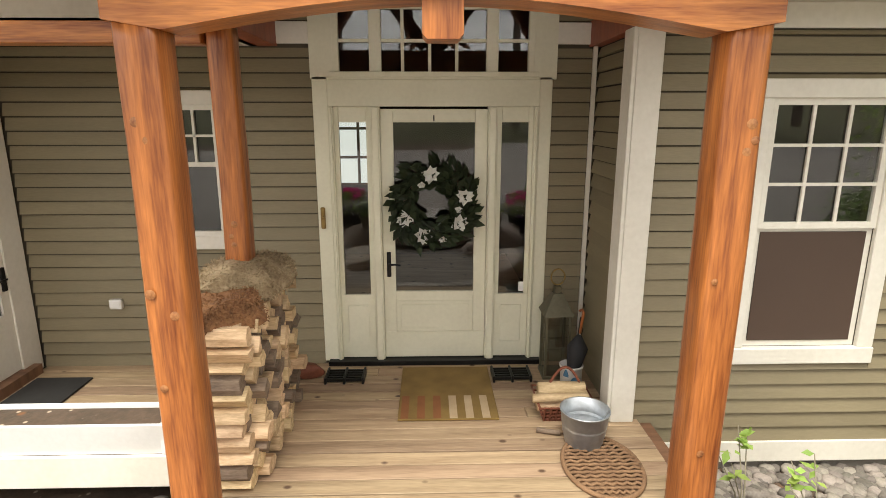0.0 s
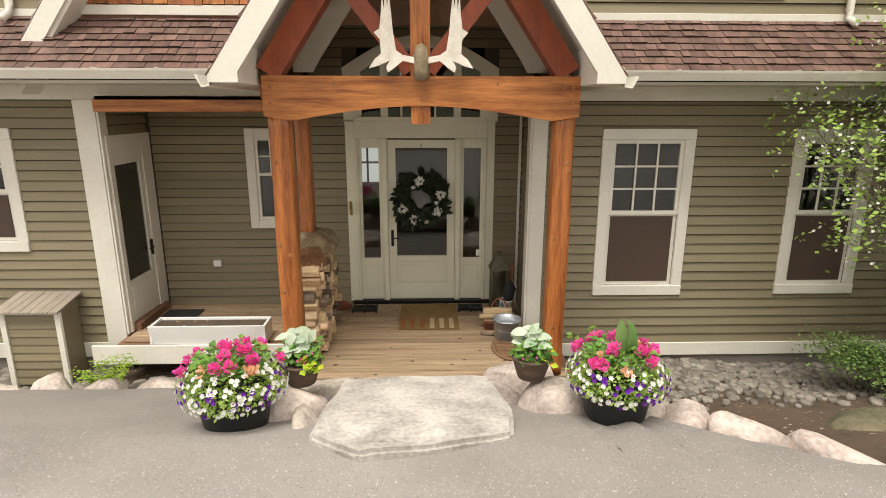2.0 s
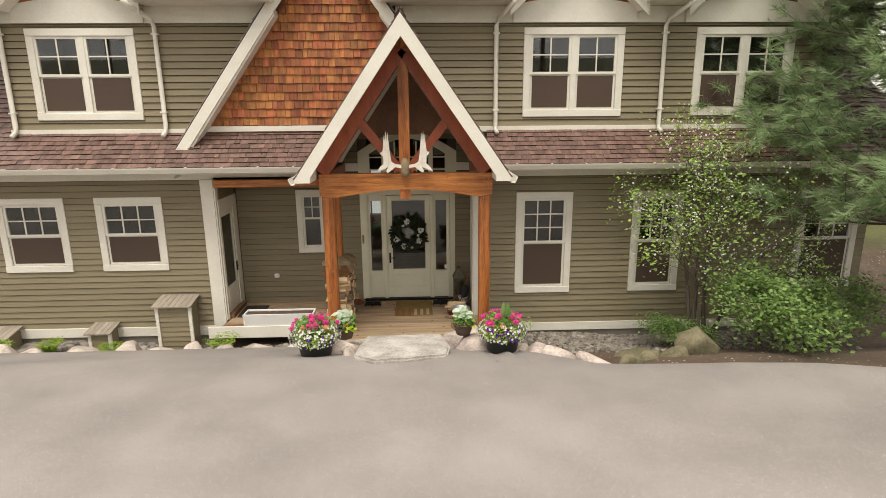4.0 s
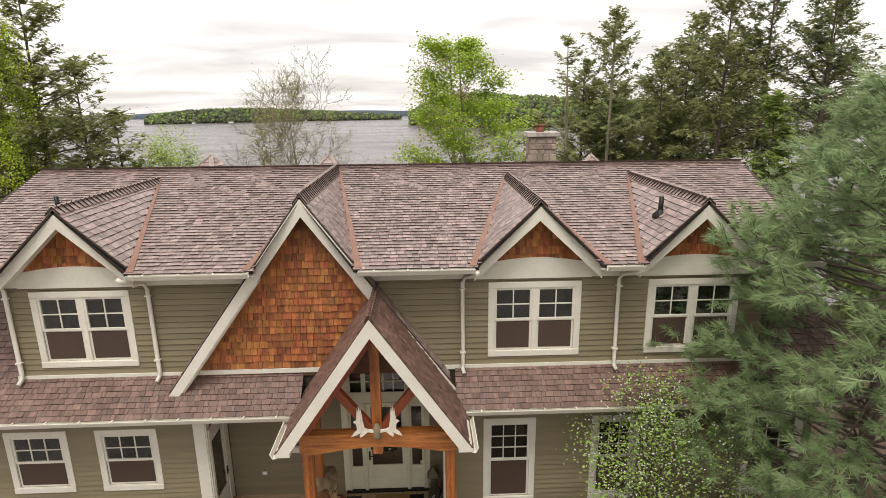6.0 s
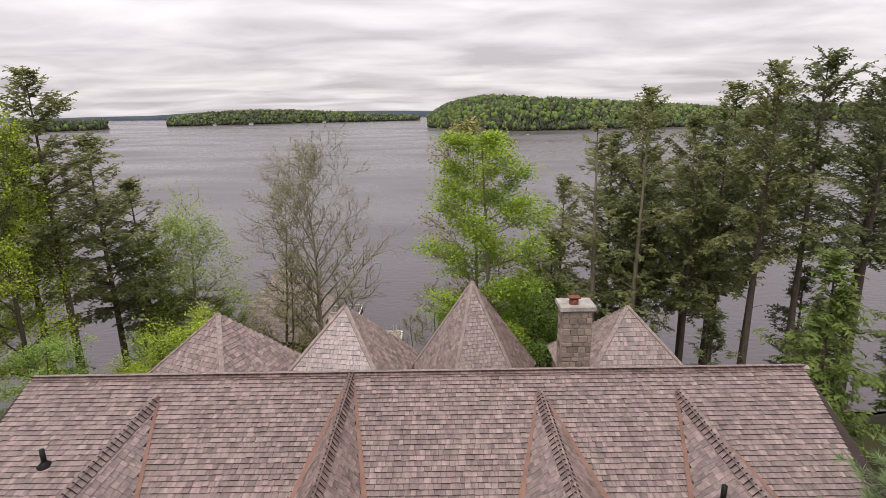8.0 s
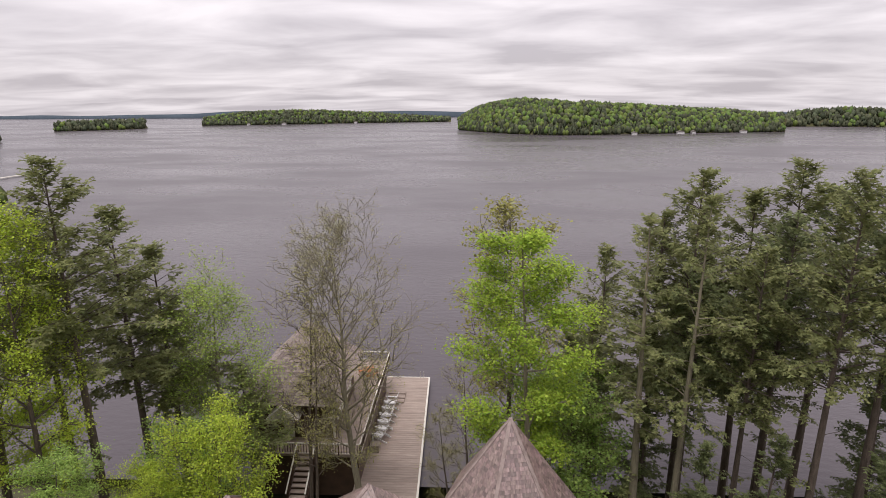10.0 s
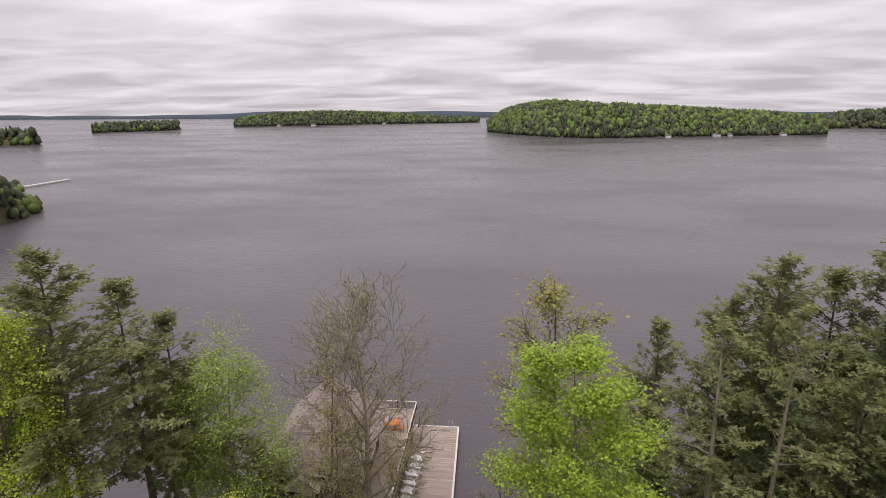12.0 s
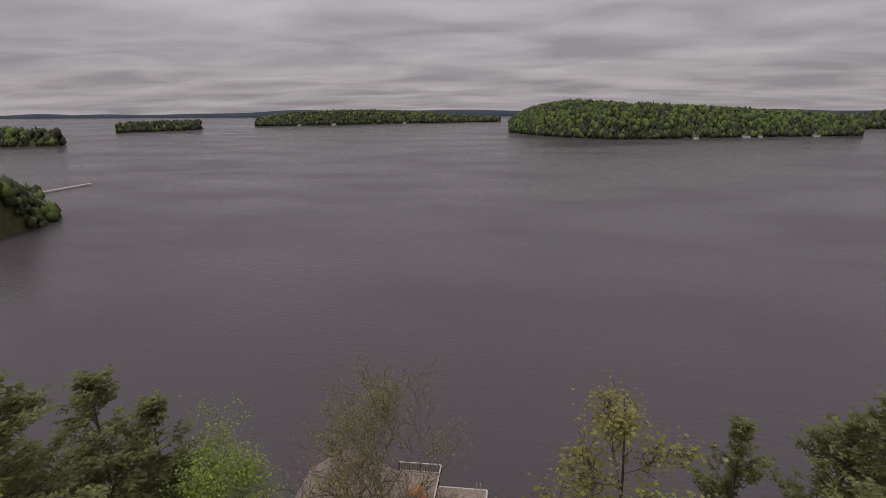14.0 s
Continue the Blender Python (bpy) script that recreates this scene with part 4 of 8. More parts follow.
gutter(-8.1, -0.72, PY0 - 0.005, PZ0 - 0.0)
gutter(2.68, 10.6, PY0 - 0.005, PZ0 - 0.0)
for a, b in ((-7.2, -5.92), (-3.45, -1.28), (0.70, 2.86), (5.32, 6.02), (8.45, 9.45)):
    gutter(a, b, EAVE_Y - 0.005, EAVE_Z - 0.01)


def downpipe(x, top=5.86, bottom=3.62, side=1):
    d = thing("downpipe", "cream ribbed metal downpipe with two bends", "downpipe", (x, F, bottom), "downpipes")
    pts = [(x - side * 0.25, EAVE_Y - 0.05, top), (x - side * 0.2, EAVE_Y + 0.02, top - 0.08), (x - side * 0.04, F - 0.11, top - 0.24), (x, F - 0.08, top - 0.36), (x, F - 0.08, bottom + 0.16), (x, F - 0.10, bottom + 0.07), (x - side * 0.02, F - 0.2, bottom + 0.0)]
    part("pipe", tube(pts, [0.042] * 7, 8), M_TRIM, d)
    for zz in (top - 0.5, bottom + 0.4):
        part("strap", box(x - 0.055, x + 0.055, F - 0.125, F - 0.028, zz, zz + 0.03), M_TRIM, d)


downpipe(-3.38, side=1)
downpipe(2.66, side=-1)
downpipe(5.75, side=-1)
downpipe(-6.05, side=1)

# chimney of field stones with a pale cap
chim = thing("chimney", "square fieldstone chimney with pale concrete cap", "chimney", (5.65, 6.2, 5.9))
part("core", box(5.27, 6.05, 5.92, 6.5, 5.9, 7.86), M_MORTAR, chim)
part("cap", box(5.16, 6.16, 5.82, 6.6, 7.86, 8.0, 0.015), M_SLAB, chim, "pale concrete cap")
part("flue", lathe([(0.13, 0), (0.13, 0.16), (0.11, 0.16), (0.11, 0.0)], 16, (5.58, 6.1, 8.0)), M_WICKER, chim, "red clay flue")
part("flue_cap", box(5.42, 5.74, 5.96, 6.24, 8.19, 8.22), M_WICKER, chim)
rng = random.Random(12)
for side in ("front", "west", "east"):
    zz = 5.95
    while zz < 7.84:
        hgt = rng.uniform(0.12, 0.24)
        t1 = min(zz + hgt, 7.85)
        a0, a1 = (5.25, 6.07) if side == "front" else (5.9, 6.5)
        a = a0
        while a < a1 - 0.03:
            wd = rng.uniform(0.14, 0.34)
            b = min(a + wd, a1)
            if a1 - b < 0.08:
                b = a1
            d = rng.uniform(0.02, 0.045)
            if side == "front":
                m = box(a + 0.008, b - 0.008, 5.92 - d, 5.93, zz + 0.008, t1 - 0.008, 0.012)
            elif side == "west":
                m = box(5.27 - d, 5.28, a + 0.008, b - 0.008, zz + 0.008, t1 - 0.008, 0.012)
            else:
                m = box(6.04, 6.05 + d, a + 0.008, b - 0.008, zz + 0.008, t1 - 0.008, 0.012)
            part("stone", m, M_FIELDSTONE, chim)
            a = b
        zz = t1

# peaked roofs on the lake side
def peak(cx, cy, z, half, drop, turn, sides, seed, label):
    g = tagged(new("roof_peak"), label, "roof", kind="structure")
    pts = []
    for k in range(sides):
        c = radians(turn) + 2 * math.pi * k / sides
        pts.append(Vector((cx + half * math.cos(c), cy + half * math.sin(c), z - drop)))
    tip = Vector((cx, cy, z))
    part("roof_deck", mesh([tip] + pts, [(0, k + 1, (k + 1) % sides + 1) for k in range(sides)] + [tuple(range(sides, 0, -1))]), M_BROWNWOOD, g)
    for k in range(sides):
        a, b = pts[k], pts[(k + 1) % sides]
        if ((a + b) / 2).y > cy + half * 0.5:
            continue
        m = (a + b) / 2
        L = (tip - m).length
        w = (b - a).length / 2
        joined_shingles("shingles", g, shingles(m, b - a, tip - m, [(-w, 0), (w, 0), (0, L)], 0.15, 0.15, seed=seed + k), M_SHAKE)
        part("hip_cap", strut(a, tip, 0.14, 0.035), M_SHAKE_OLD, g)
    low = [Vector((p.x * 0.92 + cx * 0.08, p.y * 0.92 + cy * 0.08, p.z)) for p in pts]
    part("drum", mesh(low + [Vector((p.x, p.y, -3.0)) for p in low], [(k, (k + 1) % sides, sides + (k + 1) % sides, sides + k) for k in range(sides)]), M_SIDING, g)


peak(-5.11, 7.61, 7.29, 2.9, 2.2, 20, 4, 200, "silvered shake hip roof on the lake side")
peak(-1.29, 8.32, 7.23, 2.8, 2.4, 35, 4, 210, "silvered shake hip roof on the lake side")
peak(3.12, 13.49, 6.30, 2.9, 4.0, 10, 6, 220, "steep silvered shake turret roof")
peak(7.85, 8.22, 7.10, 3.0, 2.3, 45, 4, 230, "silvered shake hip roof on the lake side")
for x, y, z in ((-6.14, 1.0, 6.63), (6.77, -0.41, 6.65)):
    v = thing("vent_pipe", "short black plumbing vent pipe on the roof", "vent", (x, y, z), "roof vents")
    part("pipe", tube([(x, y, z - 0.15), (x, y, z + 0.36)], [0.05, 0.05], 10), M_BLACK, v)
    part("collar", lathe([(0.16, -0.06), (0.15, 0.02), (0.07, 0.09), (0.055, 0.12)], 12, (x, y, z - 0.02)), M_BLACK, v)

# ---- the porch recess ----
back = wall_with_holes("wall_porch_back", -2.66, 2.36, -0.2, 5.3, 0.0, 0.14, [(0.09, 1.86, 0.03, 2.32), (-1.24, -0.86, 1.22, 2.33), (0.14, 1.81, 2.58, 3.5)], "olive lap-sided wall at the back of the porch")
# short side walls take the near-black fill, shade painted behind boards and door
side_l = solo("wall_porch_west", joined([box(-2.80, -2.66, F + 0.14, -1.02, -0.2, 2.95), box(-2.80, -2.66, -0.24, 0.0, -0.2, 2.95), box(-2.80, -2.66, -1.02, -0.24, 2.2, 2.95)]), M_SHADEFILL, "short porch wall with a glazed side door", "wall", kind="structure")
side_r = solo("wall_porch_east", box(2.36, 2.48, F + 0.14, 0.0, -0.2, 2.95), M_SHADEFILL, "short olive lap-sided porch wall", "wall", kind="structure")
solo("ceiling_porch", box(-2.66, -0.47, -1.1, 0.0, 2.80, 2.84), M_TRIM, "cream boarded porch ceiling", "ceiling", kind="structure")
solo("trim", box(-0.55, -0.05, -0.03, -0.003, 2.82, 2.99, 0.004), M_TRIM, "cream band beside the entry", "trim", kind="structure")
solo("trim", box(1.98, 2.31, -0.03, -0.003, 2.82, 2.99, 0.004), M_TRIM, "cream band beside the entry", "trim", kind="structure")
solo("trim", box(2.295, 2.327, -0.06, -0.028, 0.0, 2.82), M_TRIM, "cream inside corner strip", "trim", kind="structure")
# notched foot of the strip along the lapped boards
solo("floor_inside", box(-2.6, 2.2, 0.15, 4.2, -0.1, 0.0), M_DECK, "plain hall floor behind the door", "floor", kind="structure")
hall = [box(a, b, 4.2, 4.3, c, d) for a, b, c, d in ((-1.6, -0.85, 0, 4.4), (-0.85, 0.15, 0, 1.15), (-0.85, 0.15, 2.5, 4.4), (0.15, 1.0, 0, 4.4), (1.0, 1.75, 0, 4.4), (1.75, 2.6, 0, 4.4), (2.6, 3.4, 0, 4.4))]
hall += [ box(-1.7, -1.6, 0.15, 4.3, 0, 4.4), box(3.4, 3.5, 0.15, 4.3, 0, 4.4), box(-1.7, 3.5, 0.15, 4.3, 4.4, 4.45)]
solo("wall_hall", joined(hall), M_HALLDIM, "hall walls behind the entry, dimness painted in", "wall", kind="structure")
for k, (a, b) in enumerate(((-0.85, 0.15),)):
    lw = tagged(new("window_%d" % (30 + k)), "lakeside window at the far end of the hall", "window", kind="structure")
    for q in range(4):
        xx = a + (b - a) * q / 3
        part("muntin", box(xx - 0.02, xx + 0.02, 4.19, 4.23, 1.15, 2.5), M_BROWNWOOD, lw)
    for zz in (1.17, 1.6, 2.05, 2.48):
        part("muntin", box(a, b, 4.195, 4.225, zz - 0.02, zz + 0.02), M_BROWNWOOD, lw)
# added glowing panel inside the house, stands in for daylight
solo("backdrop_daylight", box(-1.0, 0.4, 4.75, 4.78, 1.0, 2.7), M_DAYLIGHT, "glowing panel in place of white sky outside the far window", "sky", kind="structure")

# deck boards run across, front edge out to the stones
deck = solo("floor", joined([box(-2.66, -0.5, -1.43, -0.002, -0.12, -0.03), box(-0.5, 2.6, -1.66, -0.002, -0.12, -0.03)]), M_BROWNWOOD, "weathered cedar plank porch floor", "floor", kind="structure")
DECK_ROWS = []
y = -0.004
while y > -2.34:
    DECK_ROWS.append((y - 0.138, y - 0.003))
    y -= 0.147
solo("deck_frame", box(-0.6, 2.6, -2.32, -1.66, -0.14, -0.032), M_BROWNWOOD, "dark framing under the deck edge", "deck", kind="structure")
solo("trim", box(-2.9, -0.42, -1.475, -1.445, -0.24, -0.002, 0.005), M_TRIM, "cream fascia on the edge of the deck", "trim", kind="structure")

# ---- entry: door, side lights, arched top light ----
entry = tagged(new("door_1"), "sage-cream glazed entry door with side lights and arched transom", "door", kind="structure")


def P(name, a, b, y0, y1, c, d, m=M_DOORPAINT, bev=0.004, parent=None, label=""):
    return part(name, box(a, b, y0, y1, c, d, bev), m, parent or entry, label)


P("casing", -0.04, 0.085, -0.035, -0.001, 0.03, 2.56)
P("casing", 1.865, 1.97, -0.035, -0.001, 0.03, 2.56)
P("casing", 0.085, 1.865, -0.033, -0.002, 2.32, 2.54)
for a, b in ((0.085, 0.125), (0.435, 0.515), (1.435, 1.515), (1.825, 1.865)):
    P("mullion", a, b, -0.045, 0.05, 0.02, 2.32)
    P("moulding", a + 0.012, b - 0.012, -0.06, -0.0455, 0.03, 2.31)
P("threshold", 0.0, 1.95, -0.10, 0.05, 0.0, 0.045, M_BLACK)
slab = P("door_leaf", 0.517, 1.433, -0.012, 0.03, 0.05, 0.30)
for a, b, c, d in ((0.517, 0.625, 0.30, 2.30), (1.325, 1.433, 0.30, 2.30), (0.625, 1.325, 2.19, 2.30), (0.625, 1.325, 0.60, 0.69)):
    P("stile", a, b, -0.012, 0.03, c, d, parent=slab)
P("panel", 0.625, 1.325, -0.004, 0.02, 0.30, 0.60, parent=slab)
P("panel_moulding", 0.665, 1.285, -0.011, -0.005, 0.335, 0.565, parent=slab)
part("pane", box(0.625, 1.325, 0.006, 0.012, 0.69, 2.19), M_GLASS, slab).visible_shadow = False
P("handle_plate", 0.548, 0.585, -0.028, -0.012, 0.83, 1.06, M_BLACK, parent=slab, label="black iron handle plate")
part("handle", tube([(0.567, -0.03, 0.95), (0.567, -0.06, 0.95), (0.62, -0.065, 0.955), (0.67, -0.06, 0.945)], [0.009] * 4, 8), M_BLACK, slab, "black iron lever")
P("hook", 0.968, 0.978, -0.02, -0.012, 2.20, 2.25, M_BLACK, parent=slab)
for a, b in ((0.125, 0.435), (1.515, 1.825)):
    P("sidelight_frame", a, b, -0.01, 0.03, 0.05, 0.66)
    P("sidelight_panel", a + 0.06, b - 0.06, -0.018, -0.0105, 0.20, 0.56)
    P("sidelight_frame", a, a + 0.04, -0.01, 0.03, 0.66, 2.32)
    P("sidelight_frame", b - 0.04, b, -0.01, 0.03, 0.66, 2.32)
    P("sidelight_frame", a + 0.04, b - 0.04, -0.01, 0.03, 2.19, 2.32)
    part("pane", box(a + 0.04, b - 0.04, 0.006, 0.012, 0.66, 2.19), M_GLASS, entry).visible_shadow = False
P("alarm_sticker", 1.74, 1.79, 0.001, 0.005, 0.68, 0.77, M_WHITE, 0)
P("door_bell", -0.015, 0.025, -0.06, -0.036, 1.28, 1.47, M_BRASS, 0.008, label="aged brass bell plate")
part("bell_knob", lathe([(0.0, 0.0), (0.014, 0.004), (0.016, 0.02), (0.0, 0.03)], 10, (0.005, -0.07, 1.37)), M_BRASS, entry)
# transom: stone arch of cream casing, panes in two rows
arch_in = [(0.14, 2.58), (1.81, 2.58)] + [(1.81 - 1.67 * k / 14, 3.14 + 0.34 * math.sin(math.pi * k / 14)) for k in range(15)]
outer = [(-0.05, 2.54), (2.0, 2.54)] + [(2.0 - 2.05 * k / 14, 3.22 + 0.41 * math.sin(math.pi * k / 14)) for k in range(15)]
ring_v, ring_f = [], []
for yy in (-0.035, -0.001):
    ring_v += [(p, yy, q) for p, q in outer] + [(p, yy, q) for p, q in arch_in]
N = len(outer)
for i in range(N):
    j = (i + 1) % N
    ring_f += [(i, j, N + j, N + i), (2 * N + j, 2 * N + i, 3 * N + i, 3 * N + j), (N + i, N + j, 3 * N + j, 3 * N + i), (j, i, 2 * N + i, 2 * N + j)]
part("arch_casing", mesh(ring_v, ring_f), M_DOORPAINT, entry, "cream arched casing")
for x, w in ((0.49, 0.05), (1.46, 0.05), (0.16, 0.03), (1.79, 0.03)):
    P("mullion", x - w, x + w, -0.03, 0.03, 2.58, 3.36 if w > 0.04 else 3.16, bev=0.003)
for x in (0.715, 0.94, 1.165):
    P("muntin", x - 0.013, x + 0.013, -0.02, 0.004, 2.60, 3.42, bev=0)
for zz in (2.845, 3.10):
    P("muntin", 0.19, 1.76, -0.018, 0.002, zz - 0.013, zz + 0.013, bev=0)
P("transom_sill", 0.10, 1.85, -0.05, -0.036, 2.56, 2.60)
part("pane", prism(arch_in, "y", 0.006, 0.012), M_GLASS, entry).visible_shadow = False

# narrow casement window left of the entry
w = tagged(new("window_20"), "narrow cream casement window in the porch", "window", kind="structure")
for a, b, c, d in ((-1.37, -1.25, 1.10, 2.45), (-0.85, -0.73, 1.10, 2.45), (-1.25, -0.85, 2.33, 2.45), (-1.25, -0.85, 1.10, 1.22)):
    part("casing", box(a, b, -0.05, -0.002, c, d, 0.005), M_TRIM, w)
sash = part("window_frame", joined([box(-1.25, -1.21, -0.03, 0.02, 1.22, 2.33), box(-0.89, -0.85, -0.03, 0.02, 1.22, 2.33), box(-1.21, -0.89, -0.03, 0.02, 2.29, 2.33), box(-1.21, -0.89, -0.03, 0.02, 1.22, 1.26), box(-1.21, -0.89, -0.03, 0.02, 1.82, 1.86), box(-1.06, -1.04, -0.025, 0.0, 1.86, 2.29), box(-1.21, -0.89, -0.025, 0.0, 2.07, 2.09)]), M_TRIM, w)
part("pane", box(-1.21, -0.89, 0.004, 0.009, 1.26, 2.29), M_GLASS, sash).visible_shadow = False

# glazed side door, in the short wall
sd = tagged(new("door_2"), "cream glazed side door with black lever", "door", kind="structure")
part("casing", box(-2.655, -2.61, -1.068, -1.02, 0.0, 2.40, 0.004), M_TRIM, sd)
part("casing", box(-2.655, -2.61, -0.28, -0.04, 0.0, 2.40, 0.004), M_TRIM, sd)
part("casing", box(-2.655, -2.61, -1.02, -0.28, 2.16, 2.40, 0.004), M_TRIM, sd)
leaf = part("door_leaf", joined([box(-2.658, -2.625, -1.02, -0.95, 0.1, 2.16), box(-2.658, -2.625, -0.37, -0.28, 0.1, 2.16), box(-2.658, -2.625, -0.95, -0.37, 2.05, 2.16), box(-2.658, -2.625, -0.95, -0.37, 0.1, 0.62)]), M_TRIM, sd)
part("panel", box(-2.624, -2.619, -0.92, -0.40, 0.24, 0.54, 0.002), M_TRIM, leaf)
part("pane", box(-2.65, -2.644, -0.95, -0.37, 0.62, 2.05), M_GLASS, leaf).visible_shadow = False
part("handle", joined([box(-2.625, -2.605, -0.345, -0.305, 0.82, 1.02), box(-2.60, -2.585, -0.43, -0.31, 0.91, 0.925)]), M_BLACK, leaf, "black iron lever")
part("threshold", box(-2.66, -2.54, -1.0, -0.16, 0.0, 0.09), M_BROWNWOOD, sd)
solo("side_room", joined([box(-3.7, -3.66, -0.92, 0.1, 0, 2.5), box(-3.66, -2.81, -0.925, -0.90, 0, 2.5), box(-3.66, -2.81, 0.02, 0.06, 0, 2.5), box(-3.7, -2.81, -0.92, 0.1, -0.06, 0), box(-3.7, -2.81, -0.92, 0.1, 2.5, 2.54)]), M_SHADEFILL, "room behind the side door, its dimness painted in", "wall", kind="structure")
so = thing("wall_socket", "small white outdoor socket cover on the siding", "socket", (-1.87, -0.04, 0.6))
part("cover", box(-1.93, -1.82, -0.075, -0.027, 0.56, 0.65, 0.008), M_WHITE, so)
part("flap", box(-1.92, -1.83, -0.082, -0.0755, 0.575, 0.635, 0.003), M_WHITE, so)

# ---- porch timbers ----
frame_ = thing("porch_frame", "orange-stained cedar timber porch frame with arched beam", "porch", (0.98, -2.3, 0.0))
BY0, BY1 = -2.36, -2.13


def post(x0, x1, y0, y1, zb, zt, name="post"):
    """A round-cornered log post: uneven along its length, with a drying check down one side."""
    cx_, cy_, rx_, ry_ = (x0 + x1) / 2, (y0 + y1) / 2, (x1 - x0) / 2, (y1 - y0) / 2
    V, Fc, sides, lev = [], [], 28, 30
    for j in range(lev + 1):
        zz = zb + (zt - zb) * j / lev
        wob = 0.010 * noise.noise((x0 * 3, y0, zz * 1.3))
        for k in range(sides):
            a = 2 * math.pi * k / sides
            c_, s_ = math.cos(a), math.sin(a)
            m_ = (abs(c_) ** 5 + abs(s_) ** 5) ** -0.2
            m_ *= 1 + 0.045 * noise.noise((c_ * 1.6 + x0, s_ * 1.6, zz * 1.1)) - (0.10 if k == 19 else 0)
            V.append((cx_ + wob + rx_ * c_ * m_, cy_ + ry_ * s_ * m_, zz))
    for j in range(lev):
        for k in range(sides):
            k2 = (k + 1) % sides
            Fc.append((j * sides + k, j * sides + k2, (j + 1) * sides + k2, (j + 1) * sides + k))
    Fc += [tuple(range(sides - 1, -1, -1)), tuple(lev * sides + k for k in range(sides))]
    p = part(name, mesh(V, Fc, True), M_TIMBER_Z, frame_, "orange-stained cedar post with knots")
    rk = random.Random(int(x0 * 100) + 300)
    for k in range(5):
        zz = rk.uniform(zb + 0.2, zt - 0.1)
        xx = (x0 + x1) / 2 + rk.uniform(-0.3, 0.3) * (x1 - x0)
        r = rk.uniform(0.014, 0.028)
        part("knot", joined([lathe([(r, 0), (r * 0.8, 0.002), (0.0, 0.003)], 9, (0, 0, 0))]), M_KNOT, p).matrix_basis = Matrix.Translation((xx, y0, zz)) @ Matrix.Rotation(radians(90), 4, "X")
    return p


post(-0.43, -0.225, BY0 + 0.005, BY1, 0.0, 2.64)
post(2.25, 2.45, BY0 + 0.005, BY1, 0.0, 2.64)
post(-0.44, -0.275, -1.25, -1.07, 0.0, 2.78, "back_post")
arc = [(-0.45, 3.0), (-0.45, 2.64), (-0.20, 2.60)] + [(-0.20 + 2.41 * k / 16, 2.60 + 0.135 * math.sin(math.pi * k / 16)) for k in range(1, 16)] + [(2.22, 2.60), (2.47, 2.64), (2.47, 3.0)]
beam = part("beam", prism(arc, "y", BY0, BY1), M_TIMBER_X, frame_, "arched cedar tie beam")
for x, zz in ((-0.38, 2.9), (-0.38, 2.76), (-0.30, 2.9), (2.40, 2.9), (2.40, 2.76), (2.32, 2.9), (1.0, 2.79), (0.95, 2.96), (1.05, 2.96), (0.2, 2.93), (1.7, 2.93)):
    part("peg", box(x - 0.012, x + 0.012, BY0 - 0.006, BY0, zz - 0.012, zz + 0.012), M_KNOT, beam)
part("king_post", prism([(0.90, 2.59), (0.92, 2.57), (1.06, 2.57), (1.08, 2.59), (1.08, 5.15), (0.90, 5.15)], "y", BY0 + 0.03, BY1 - 0.03), M_TIMBER_Z, frame_, "cedar king post")
for sg in (-1, 1):
    part("rafter", strut((0.98 + sg * 1.38, -2.245, 3.02), (0.98 + sg * 0.02, -2.245, 5.0), 0.20, 0.22), M_TIMBER_RED, frame_, "red-stained cedar rafter")
    part("brace", strut((0.98 + sg * 0.08, -2.245, 3.05), (0.98 + sg * 0.72, -2.245, 3.86), 0.14, 0.15), M_TIMBER_RED, frame_, "cedar brace")
    part("plate", box(0.98 + sg * 1.40 - 0.11, 0.98 + sg * 1.40 + 0.11, BY1 + 0.001, 0.0, 2.80, 3.0), M_TIMBER_RED, frame_, "red-stained side plate")
part("header", box(-2.60, -0.451, -1.27, -1.12, 2.67, 2.80, 0.006), M_TIMBER_X, frame_, "cedar header over the side porch")

